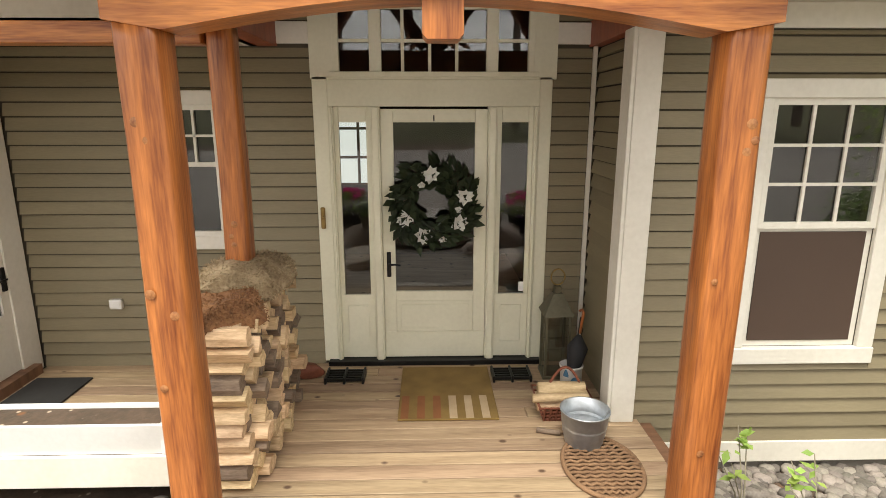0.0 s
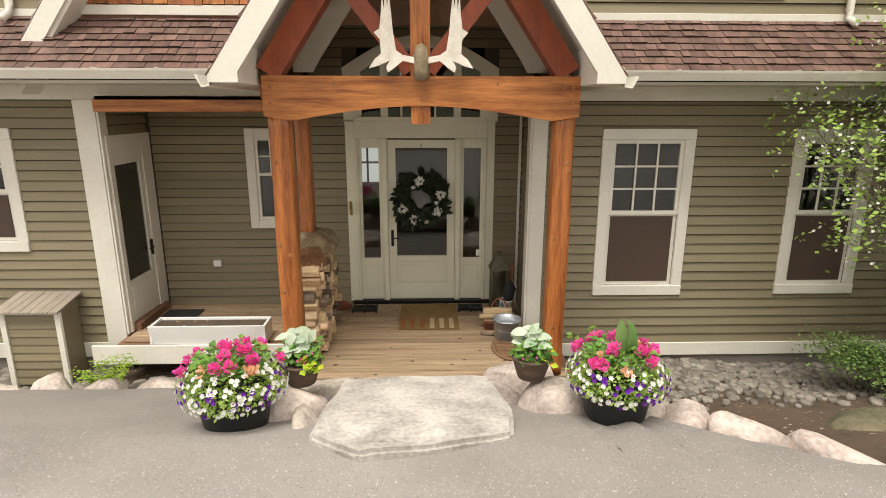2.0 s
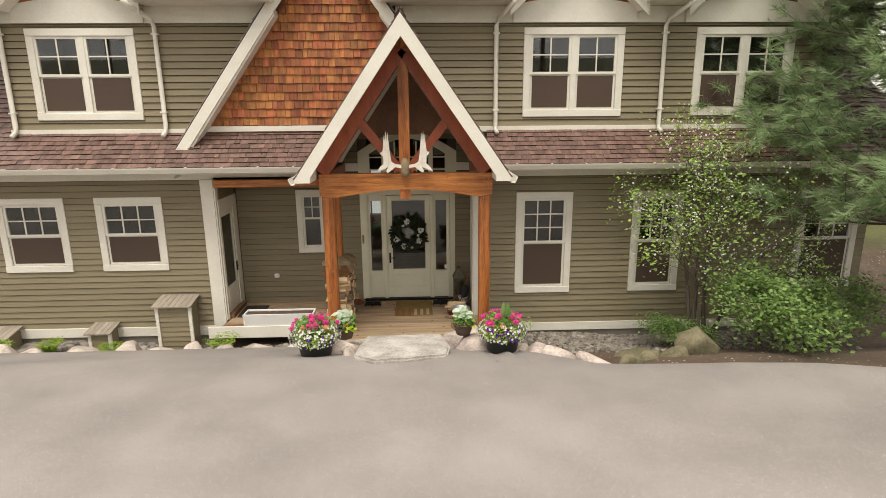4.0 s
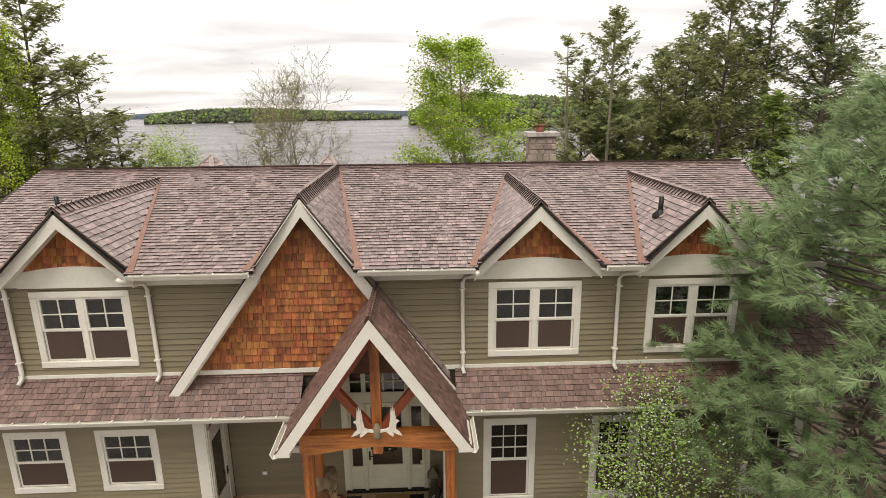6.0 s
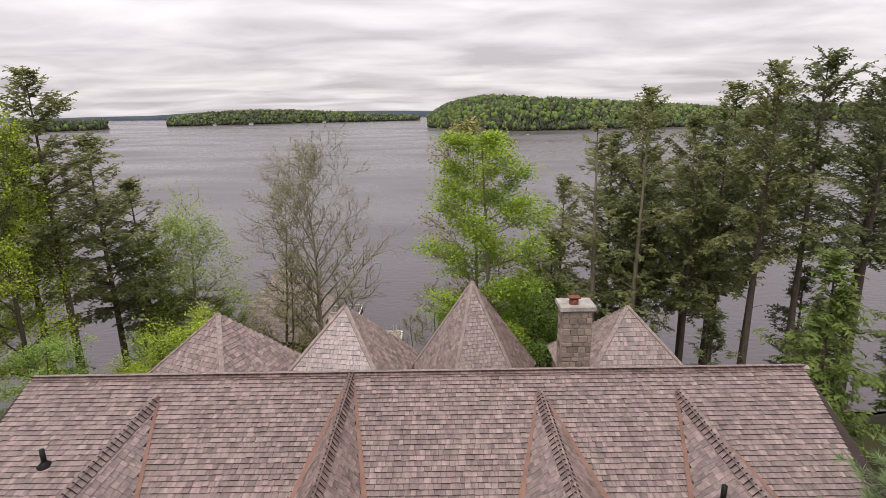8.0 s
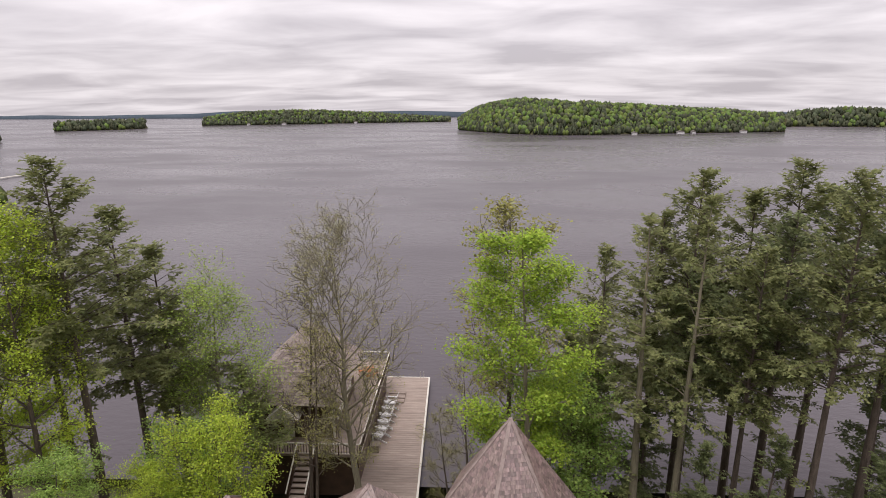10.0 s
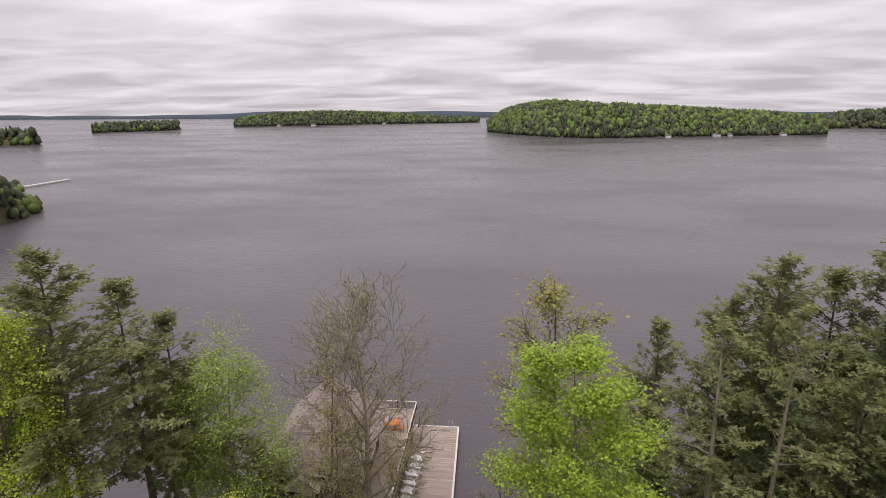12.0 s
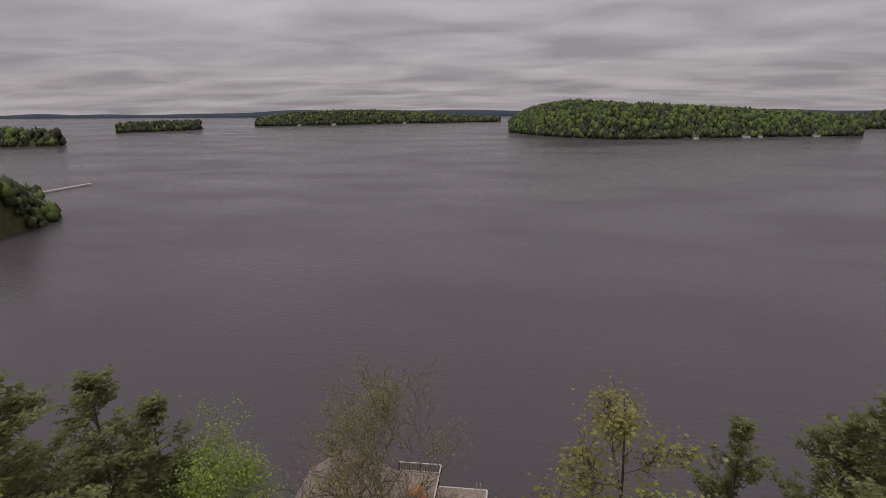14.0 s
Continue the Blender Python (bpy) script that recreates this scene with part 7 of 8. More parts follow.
def broadleaf(seed, h, rad, material, label, leaves=9000, size=0.16, clear=0.25, levels=4, bark=None, name="broadleaf_tree", bare=False, spread_=0.62, stems=1, petal=None, group="broadleaf trees", clump=0.45):
    rng = random.Random(seed)
    t = thing(name, label, "tree", group=group)
    segs, tips = [], []

    def grow(p, d, L, r, lev):
        n = 4
        for i in range(n):
            q = p + d * (L / n)
            segs.append((p, q, r * (1 - 0.5 * i / n), r * (1 - 0.5 * (i + 1) / n)))
            p = q
            d = (d + Vector((rng.uniform(-1, 1), rng.uniform(-1, 1), rng.uniform(-0.3, 0.6))) * 0.13).normalized()
            if lev > 0 and i >= 1:
                for _ in range(1 if lev > 1 else 2):
                    s = d.orthogonal().normalized()
                    s = Matrix.Rotation(rng.random() * 6.283, 3, d) @ s
                    b = (d * (1 - spread_) + s * spread_ + Vector((0, 0, 0.18))).normalized()
                    grow(p, b, L * rng.uniform(0.45, 0.68), r * 0.5 * rng.uniform(0.8, 1.1), lev - 1)
        if lev <= 1:
            tips.append((p, d))
        if lev > 0:
            grow(p, (d + Vector((rng.uniform(-1, 1), rng.uniform(-1, 1), 0)) * 0.25).normalized(), L * 0.62, r * 0.5, lev - 1)

    for s_ in range(stems):
        lean = Vector((rng.uniform(-1, 1), rng.uniform(-1, 1), 0)) * (0.07 if stems == 1 else 0.33)
        base = Vector((rng.uniform(-0.1, 0.1), rng.uniform(-0.1, 0.1), 0)) * (0 if stems == 1 else 2)
        d = (Vector((0, 0, 1)) + lean).normalized()
        r = (h * 0.013 + 0.03) / math.sqrt(stems)
        q = base + d * h * clear
        segs.append((base, base + d * h * clear * 0.5, r * 1.25, r * 1.05))
        segs.append((base + d * h * clear * 0.5, q, r * 1.05, r * 0.95))
        grow(q, d, h * (1 - clear) * 0.48, r * 0.95, levels)
    # fit the crown into the wanted size
    P = np.array([p for p, d in tips])
    zmax = P[:, 2].max()
    rr = np.percentile(np.hypot(P[:, 0], P[:, 1]), 92)
    S = Vector((rad / rr, rad / rr, h / zmax))

    def sc(v):
        k = smooth(0, h * clear, v.z)
        return Vector((v.x * (1 + (S.x - 1) * k), v.y * (1 + (S.y - 1) * k), v.z * S.z))
    segs2 = [(sc(a), sc(b), r0, r1) for a, b, r0, r1 in segs]
    segs2 = [s for s in segs2 if max(math.hypot(s[0].x, s[0].y), math.hypot(s[1].x, s[1].y)) < rad * 1.2]
    part("trunk", seg_mesh(segs2, 6), bark or M_BARK, t)
    tips2 = [(p, d) for p, d in ((sc(p), d) for p, d in tips) if math.hypot(p.x, p.y) < rad * 1.2]
    its = []
    for i in range(leaves):
        p, d = tips2[rng.randrange(len(tips2))]
        o = Vector((rng.gauss(0, 1), rng.gauss(0, 1), rng.gauss(0, 0.7))) * clump * 0.55
        nrm = Vector((rng.uniform(-0.8, 0.8), rng.uniform(-0.8, 0.8), 1))
        dd = Vector((rng.uniform(-1, 1), rng.uniform(-1, 1), rng.uniform(-0.7, 0.4)))
        sz = size * rng.uniform(0.6, 1.3)
        its.append((p + o, dd, nrm, sz, sz * 0.75))
    V, Fc = [], []
    for c, dd, nn, L, w in its:
        dd = dd.normalized()
        s = dd.cross(nn)
        if s.length < 0.05:
            continue
        s = s.normalized() * w / 2
        k = len(V)
        V += [c, c + dd * L * 0.5 + s, c + dd * L, c + dd * L * 0.5 - s]
        Fc.append((k, k + 1, k + 2, k + 3))
    if V:
        part("crown", mesh(V, Fc), material, t)
    if petal:
        its = [(tips2[rng.randrange(len(tips2))][0] + Vector((rng.gauss(0, 1), rng.gauss(0, 1), rng.gauss(0, 1))) * 0.12, Vector((rng.uniform(-1, 1), rng.uniform(-1, 1), rng.uniform(-1, 1))), Vector((rng.uniform(-1, 1), -1, 1)), 0.038, 0.038) for i in range(petal)]
        part("blossom", leaf_mesh(its), M_WHITEP, t, "small white blossoms")
    return t


def put(t, x, y, turn=0, scale=1.0, base=None, sz=None):
    z = ground_z(x, y) - 0.15 if base is None else base
    m = Matrix.Translation((x, y, z)) @ Matrix.Rotation(radians(turn), 4, "Z") @ Matrix.Diagonal((scale, scale, sz or scale, 1))
    return m


def stand(t, spots):
    """Places a tree at the first spot and copies of it at the rest: x, y, height wanted above its foot, turn."""
    src = max(v.co.z for v in t.children[0].data.vertices)
    first = True
    for x, y, top, turn, wide in spots:
        z = ground_z(x, y) - 0.15
        k = (top - z) / src
        m = Matrix.Translation((x, y, z)) @ Matrix.Rotation(radians(turn), 4, "Z") @ Matrix.Diagonal((k * wide, k * wide, k, 1))
        if first:
            t.matrix_basis = m
            first = False
        else:
            c = copy_thing(t, Matrix.Identity(4))
            c.matrix_basis = m


hemA = conifer(11, 18, 3.8, 0.48, M_HEMLOCK, "tall dark olive hemlock above the lake", sparse=0.15, name="hemlock", step=0.34)
hemB = conifer(12, 18, 3.7, 0.52, M_DARKFIR, "dark hemlock with bare lower trunk", sparse=0.25, name="hemlock", step=0.36)
hemC = conifer(13, 17, 3.4, 0.42, M_HEMLOCK, "slender olive hemlock on the slope", sparse=0.12, name="hemlock", step=0.36)
young = conifer(14, 9, 2.3, 0.05, M_YOUNGFIR, "young yellow-green hemlock beside the house", name="hemlock", step=0.30, droop=0.7)
stand(hemA, [(-18.5, 20.2, 15.6, 0, 0.95), (17.0, 17.2, 15.3, 200, 0.8), (14.2, 25.5, 14.4, 60, 0.85), (20.5, 27.5, 14.7, 300, 0.9), (26.5, 23.0, 14.8, 110, 1.0), (12.9, 27.2, 11.8, 75, 0.9), (-23.0, 24.0, 12.5, 20, 1.1), (15.2, 20.2, 11.4, 120, 0.8)])
stand(hemB, [(19.5, 17.6, 15.8, 10, 0.85), (22.3, 17.2, 15.4, 330, 0.9), (17.6, 22.5, 12.6, 160, 0.9), (29.5, 16.5, 16.6, 30, 1.0), (24.0, 29.5, 13.0, 200, 1.0), (13.4, 22.8, 9.4, 250, 0.9)])
stand(hemC, [(-19.7, 26.6, 12.1, 30, 1.0), (-19.2, 29.9, 9.0, 70, 1.1), (19.3, 29.2, 12.8, 15, 0.9), (16.6, 31.0, 10.4, 130, 0.9), (10.7, 32.4, 8.4, 185, 0.8), (8.3, 30.8, 2.6, 280, 1.2), (9.2, 27.0, 5.4, 310, 1.0), (-13.6, 28.6, 0.6, 90, 1.2)])
stand(young, [(13.9, 7.2, 9.2, 0, 0.9), (16.6, 11.0, 6.2, 90, 1.1), (18.8, 8.0, 6.4, 200, 1.1), (21.5, 12.0, 7.5, 20, 1.2)])

under = conifer(15, 12, 2.5, 0.12, M_DARKFIR, "shaded understorey hemlock on the bank", sparse=0.25, name="hemlock", step=0.36)
stand(under, [(15.0, 17.2, 3.6, 0, 1.0), (18.6, 14.8, 5.0, 70, 1.0), (21.0, 19.0, 5.0, 140, 1.1), (13.2, 18.6, 2.0, 210, 1.0), (24.5, 16.0, 6.5, 280, 1.1), (11.4, 23.4, 1.5, 330, 1.0)])

# half-dead pines with crooked tops
dead = conifer(21, 17, 3.0, 0.34, M_HEMLOCK, "half-dead pine with bare crooked limbs", sparse=0.5, droop=0.3, name="dead_pine", bark=M_BARKPALE, step=0.46, ragged=0.5, full=1)
stand(dead, [(10.6, 21.3, 12.6, 0, 1.0), (12.2, 20.3, 13.9, 150, 0.75)])

maple = limb_tree(31, 17, 2.45, 0.36, M_MAPLE, "bright spring-green maple on the slope", leaves=30000, size=0.125, limbs=24, rise=0.35, widest=0.38, cluster=0.55, flat=0.4, name="maple", bark=M_BARKPALE)
stand(maple, [(4.95, 20.5, 12.4, 40, 1.0)])
yellow = limb_tree(32, 17, 3.2, 0.16, M_LIME, "tall yellow-green young-leaved tree on the bank", leaves=24000, size=0.135, limbs=28, rise=0.6, widest=0.3, cluster=0.6, flat=0.6, name="spring_tree")
stand(yellow, [(-19.3, 17.6, 14.4, 0, 0.75), (-22.5, 15.0, 14.0, 120, 1.1), (-23.5, 19.5, 13.0, 240, 1.1)])
green = limb_tree(33, 11, 3.3, 0.08, M_BUSHL, "fresh green leafy tree below the hemlocks", leaves=15000, size=0.155, limbs=22, rise=0.4, widest=0.25, cluster=0.6, flat=0.45, name="leafy_tree")
stand(green, [(-16.4, 14.4, 3.6, 0, 1.1), (-19.0, 12.0, 4.0, 100, 1.2), (-14.2, 22.0, 1.0, 200, 0.9), (7.6, 24.6, 2.6, 60, 0.9), (5.6, 23.6, 3.6, 300, 0.9)])
birch = limb_tree(134, 15, 2.7, 0.14, M_BIRCHL, "light green birch with fine leaves", leaves=22000, size=0.115, limbs=26, rise=0.75, widest=0.35, cluster=0.65, flat=0.9, name="birch", bark=M_BARKPALE)
stand(birch, [(-15.4, 28.2, 9.0, 0, 1.0), (-18.0, 31.0, 2.0, 120, 0.9)])
limeb = limb_tree(35, 8, 3.0, 0.12, M_LIME, "rounded bright lime-green shrub tree", leaves=17000, size=0.125, limbs=22, rise=0.5, widest=0.3, cluster=0.55, flat=0.6, name="lime_shrub", group="shrubs")
stand(limeb, [(-11.7, 19.2, 3.3, 0, 0.9), (-13.8, 17.6, 1.4, 90, 0.9)])
bare = limb_tree(52, 19, 3.7, 0.26, M_BUD, "tall bare tree with fine budding twigs", leaves=15000, size=0.085, limbs=34, rise=0.8, widest=0.46, cluster=0.4, flat=1.0, twigs=2, name="bare_tree", bark=M_BARKPALE, thick=1.25)
stand(bare, [(-5.6, 27.0, 13.0, 180, 0.92)])
slim = limb_tree(37, 15, 1.9, 0.3, M_BUD, "slim bare tree with budding twigs", leaves=3600, size=0.09, limbs=18, rise=0.7, widest=0.35, cluster=0.4, flat=0.8, twigs=1, name="bare_tree", bark=M_BARK, thick=0.7)
stand(slim, [(-9.9, 29.0, 8.3, 0, 0.95), (-8.6, 26.4, 5.0, 80, 0.9), (1.6, 26.5, 2.4, 130, 1.0), (0.6, 22.0, 2.0, 200, 1.0)])
bud = limb_tree(38, 18, 2.6, 0.4, M_BUD, "tall tree breaking into olive leaf", leaves=5200, size=0.15, limbs=16, rise=0.6, widest=0.35, cluster=0.5, flat=0.6, twigs=1, name="budding_tree", bark=M_BARK, thick=0.8)
stand(bud, [(3.7, 26.9, 13.0, 0, 1.0)])

# white pine in front of the house, close to the path of the view


def white_pine(x, y, top, rad, seed):
    rng = random.Random(seed)
    z0 = ground_z(x, y) - 0.1
    h = top - z0
    t = thing("white_pine", "soft blue-green white pine with long needles", "tree", (x, y, z0))
    segs, tufts = [], []
    for i in range(12):
        segs.append((Vector((x, y, z0 + h * i / 12)), Vector((x, y, z0 + h * (i + 1) / 12)), 0.17 * (1 - i / 12) + 0.012, 0.17 * (1 - (i + 1) / 12) + 0.012))
    z = 2.3
    while z < h:
        tt = z / h
        for k in range(8):
            az = k * 0.785 + rng.uniform(-0.45, 0.45) + z * 3
            L = rad * min(1.0, (1 - tt) * 1.75 + 0.06) * rng.uniform(0.72, 1.08) * (0.75 + 0.25 * min(1, tt / 0.35))
            p = Vector((x, y, z0 + z))
            d = Vector((math.cos(az), math.sin(az), rng.uniform(-0.12, 0.34)))
            n = max(3, int(L / 0.34))
            for i in range(n):
                q = p + d.normalized() * (L / n)
                segs.append((p, q, 0.03 * (1 - i / n) + 0.006, 0.03 * (1 - (i + 1) / n) + 0.006))
                p = q
                d.z += rng.uniform(-0.05, 0.08)
                d.x += rng.uniform(-0.12, 0.12)
                d.y += rng.uniform(-0.12, 0.12)
                if i >= n * 0.3:
                    sd = d.cross(Vector((0, 0, 1))).normalized()
                    for sg in (-1, 1):
                        dd = (d.normalized() * rng.uniform(0.5, 1.0) + sd * sg * rng.uniform(0.1, 0.9) + Vector((0, 0, rng.uniform(-0.5, 0.9)))).normalized()
                        T = rng.uniform(0.35, 0.75)
                        segs.append((q, q + dd * T, 0.008, 0.005))
                        for m in (0.35, 0.6, 0.8, 1.0):
                            tufts.append((q + dd * T * m + Vector((rng.gauss(0, 1), rng.gauss(0, 1), rng.gauss(0, 1))) * 0.07, dd))
            tufts += [(p, d.normalized())] * 2
        z += 0.31 * rng.uniform(0.8, 1.2)
    tris = []
    for c, f in tufts:
        for k in range(32):
            dr = (f * 0.75 + Vector((rng.gauss(0, 1), rng.gauss(0, 1), rng.gauss(0, 1))) * 0.5).normalized()
            s = dr.orthogonal().normalized() * 0.0075
            b = c + f * rng.uniform(-0.06, 0.06)
            tris.append((b - s, b + s, b + dr * rng.uniform(0.15, 0.27)))
    part("trunk", seg_mesh(segs, 7), M_BARK, t)
    part("crown", tri_mesh(tris), M_PINE, t)


white_pine(10.1, -2.6, 9.4, 3.8, 77)

# flowering shrub and low green shrub before the wall
sv = broadleaf(41, 4.6, 1.5, M_BUSHL, "slender shrub with small white blossoms", leaves=5600, size=0.062, clear=0.10, levels=4, stems=5, name="flowering_shrub", group="shrubs", petal=1300, clump=0.30)
sv.matrix_basis = Matrix.Translation((6.45, -2.15, ground_z(6.45, -2.15) - 0.05)) @ Matrix.Diagonal((1.15, 0.7, 1.0, 1))
lowb = broadleaf(42, 1.4, 1.1, M_SHADELEAF, "low bright green shrub beside the drive", leaves=5200, size=0.07, clear=0.05, levels=3, stems=6, name="low_shrub", group="shrubs", clump=0.25)
lowb.matrix_basis = Matrix.Translation((6.9, -3.4, ground_z(6.9, -3.4) - 0.05))
c = copy_thing(lowb, Matrix.Identity(4))
c.matrix_basis = Matrix.Translation((5.95, -2.2, ground_z(5.95, -2.2) - 0.05)) @ Matrix.Rotation(1.0, 4, "Z") @ Matrix.Diagonal((0.6, 0.55, 0.5, 1))
c = copy_thing(lowb, Matrix.Identity(4))
c.matrix_basis = Matrix.Translation((8.2, -2.6, ground_z(8.2, -2.6) - 0.05)) @ Matrix.Rotation(2.0, 4, "Z")
# trees behind the drive, seen in the panes
for i, (x, y) in enumerate(((-16.0, -24.0), (-11.5, -22.0), (-7.0, -24.0), (-3.0, -21.5), (1.5, -24.0), (5.0, -22.0), (8.5, -25.0), (12.5, -21.0), (17.0, -22.0))):
    c = copy_thing((hemA, hemC, hemB)[i % 3], Matrix.Identity(4))
    c.matrix_basis = Matrix.Translation((x, y, ground_z(x, y) - 0.1)) @ Matrix.Rotation(i * 1.7, 4, "Z") @ Matrix.Diagonal((0.85, 0.85, 0.8 + 0.05 * (i % 3), 1))

# ---- boathouse and dock ----
bh = thing("boathouse", "brown two-storey boathouse with shake hip roof and roof deck", "boathouse", (-11, 36, LAKE))
UD = -8.4
part("lower_wall", box(-14.6, -7.0, 32.4, 47.0, LAKE - 0.5, UD - 0.2), M_BOATSIDE, bh)
part("upper_deck", box(-15.0, -6.7, 31.8, 48.0, UD - 0.2, UD), M_DOCK, bh, "pale grey upper deck")
part("upper_wall", box(-15.6, -9.2, 34.0, 42.0, UD, -5.0), M_BOATSIDE, bh)
part("white_door", box(-13.2, -12.4, 33.93, 33.99, UD + 0.05, UD + 2.0), M_TRIM, bh, "white glazed door")
part("white_window", box(-9.18, -9.13, 35.0, 40.5, UD + 0.9, UD + 2.2), M_TRIM, bh, "white window band")
tip = [Vector((-12.6, 36.2, -0.9)), Vector((-12.6, 40.2, -0.9))]
ev = [Vector((-16.6, 33.0, -5.0)), Vector((-8.4, 33.0, -5.0)), Vector((-8.4, 43.0, -5.0)), Vector((-16.6, 43.0, -5.0))]
bhroof = part("roof", mesh(ev + tip, [(0, 1, 4), (1, 2, 5, 4), (2, 3, 5), (3, 0, 4, 5), (3, 2, 1, 0)]), M_BROWNWOOD, bh)
for a, b, t0, t1, sd in ((ev[0], ev[1], tip[0], tip[0], 1), (ev[1], ev[2], tip[0], tip[1], 2), (ev[3], ev[0], tip[1], tip[0], 3)):
    u = (b - a).normalized()
    vtop = t0 - a
    vd = (vtop - u * vtop.dot(u))
    L = vd.length
    poly = [(0, 0), ((b - a).length, 0), ((t1 - a).dot(u), L), ((t0 - a).dot(u), L)] if t0 != t1 else [(0, 0), ((b - a).length, 0), ((t0 - a).dot(u), L)]
    joined_shingles("shingles", bhroof, shingles(a, u, vd, poly, 0.2, 0.22, seed=700 + sd, thick=0.03, lift=0.03), M_SHAKE_OLD)
# small entrance gable
part("porch_gable", prism([(-14.2, -6.1), (-11.6, -6.1), (-12.9, -4.9)], "y", 32.6, 34.2), M_TRIM, bh, "cream porch gable")
for x0, x1, y0, y1 in ((-15.0, -6.7, 31.8, 31.8), (-6.7, -6.7, 31.8, 48.0), (-10.5, -6.7, 48.0, 48.0)):
    n = int(max(x1 - x0, y1 - y0) / 1.4)
    part("handrail", strut((x0, y0, UD + 0.95), (x1, y1, UD + 0.95), 0.10, 0.06), M_TRIM, bh)
    part("bottom_rail", strut((x0, y0, UD + 0.12), (x1, y1, UD + 0.12), 0.05, 0.05), M_TRIM, bh)
    for k in range(n + 1):
        px, py = x0 + (x1 - x0) * k / n, y0 + (y1 - y0) * k / n
        part("rail_post", box(px - 0.05, px + 0.05, py - 0.05, py + 0.05, UD, UD + 0.98), M_BOATSIDE, bh)
    m_ = n * 8
    part("balusters", joined([box(x0 + (x1 - x0) * k / m_ - 0.02, x0 + (x1 - x0) * k / m_ + 0.02, y0 + (y1 - y0) * k / m_ - 0.02, y0 + (y1 - y0) * k / m_ + 0.02, UD + 0.14, UD + 0.92) for k in range(m_)]), M_BOATSIDE, bh)
for k in range(9):
    part("stair_tread", box(-11.5, -10.2, 28.6 + 0.36 * k, 28.96 + 0.36 * k, UD - 2.0 + 0.22 * k, UD - 1.93 + 0.22 * k), M_DOCK, bh)
for xx in (-11.55, -10.15):
    part("stair_rail", strut((xx, 28.6, UD - 1.05), (xx, 31.8, UD + 0.92), 0.09, 0.07), M_TRIM, bh)
    part("stair_stringer", strut((xx, 28.6, UD - 2.05), (xx, 31.8, UD - 0.1), 0.06, 0.24), M_BOATSIDE, bh)
    for k in range(17):
        yy = 28.65 + 0.19 * k
        part("stair_baluster", box(xx - 0.02, xx + 0.02, yy - 0.02, yy + 0.02, UD - 2.0 + 0.61 * (yy - 28.6), UD - 1.05 + 0.61 * (yy - 28.6)), M_BOATSIDE, bh)
part("sloping_post", box(-9.25, -9.1, 33.9, 34.05, UD, -5.05), M_TRIM, bh, "cream corner post")
M_ORANGE = mat("faded_orange_plastic", (0.62, 0.20, 0.06), (0.48, 0.14, 0.04), rough=0.5, scale=4, fine=30)
ot = thing("patio_table", "round faded orange table on the upper deck", "table", (-8.3, 44.6, UD), "upper deck furniture")
part("tabletop", lathe([(0.0, 0.70), (0.55, 0.70), (0.57, 0.72), (0.55, 0.74), (0.0, 0.74)], 20, (-8.3, 44.6, UD)), M_ORANGE, ot)
part("pedestal", lathe([(0.28, 0.0), (0.26, 0.03), (0.05, 0.06), (0.045, 0.70)], 12, (-8.3, 44.6, UD)), M_ORANGE, ot)
for dx, dy in ((-0.75, 0.1), (0.72, -0.25), (0.1, 0.85)):
    oc = thing("patio_chair", "small orange chair beside the deck table", "chair", (-8.3 + dx, 44.6 + dy, UD), "upper deck furniture")
    cx, cy = -8.3 + dx, 44.6 + dy
    part("seat", box(cx - 0.22, cx + 0.22, cy - 0.22, cy + 0.22, UD + 0.42, UD + 0.46, 0.01), M_ORANGE, oc)
    part("backrest", box(cx + 0.2 * math.copysign(1, dx) - 0.02, cx + 0.2 * math.copysign(1, dx) + 0.02, cy - 0.2, cy + 0.2, UD + 0.46, UD + 0.92, 0.01), M_ORANGE, oc)
    for sx in (-0.19, 0.19):
        for sy in (-0.19, 0.19):
            part("leg", box(cx + sx - 0.02, cx + sx + 0.02, cy + sy - 0.02, cy + sy + 0.02, UD, UD + 0.42), M_ORANGE, oc)
solo("dock_box", box(-6.9, -6.1, 36.4, 37.2, -11.4, -10.7, 0.02), M_BARNWOOD, "brown wooden box on the dock", "box")
dock = thing("dock", "grey plank dock along the boathouse", "dock", (-4.7, 42, LAKE))
y = 30.0
while y < 50.0:
    part("plank", box(-7.4, -2.35 - 0.02 * (y - 30), y, y + 0.29, -11.46, -11.4), M_DOCK, dock)
    y += 0.305
part("edge_beam", strut((-2.3, 30, -11.5), (-2.75, 50.1, -11.5), 0.16, 0.25), M_TRIM, dock, "pale edge beam")
part("edge_beam", box(-7.4, -2.7, 50.05, 50.2, -11.62, -11.38), M_TRIM, dock, "pale edge beam")
for k in range(8):
    part("pile", tube([(-2.5 - 0.05 * k, 31 + 2.7 * k, LAKE - 2), (-2.5 - 0.05 * k, 31 + 2.7 * k, -11.42)], [0.11, 0.11], 8), M_BARK, dock)
for k in range(3):
    part("step", box(-6.6, -4.9, 44.6 + 0.75 * k, 45.2 + 0.75 * k, -11.39, -11.2 + 0.05 * k, 0.01), M_DOCK, dock)
for xx in (-3.7, -3.35):
    part("ladder_rail", tube([(xx, 50.1, -11.6), (xx, 50.1, -10.7), (xx, 49.8, -10.6)], [0.035] * 3, 6), M_WHITE, dock, "white ladder rail")


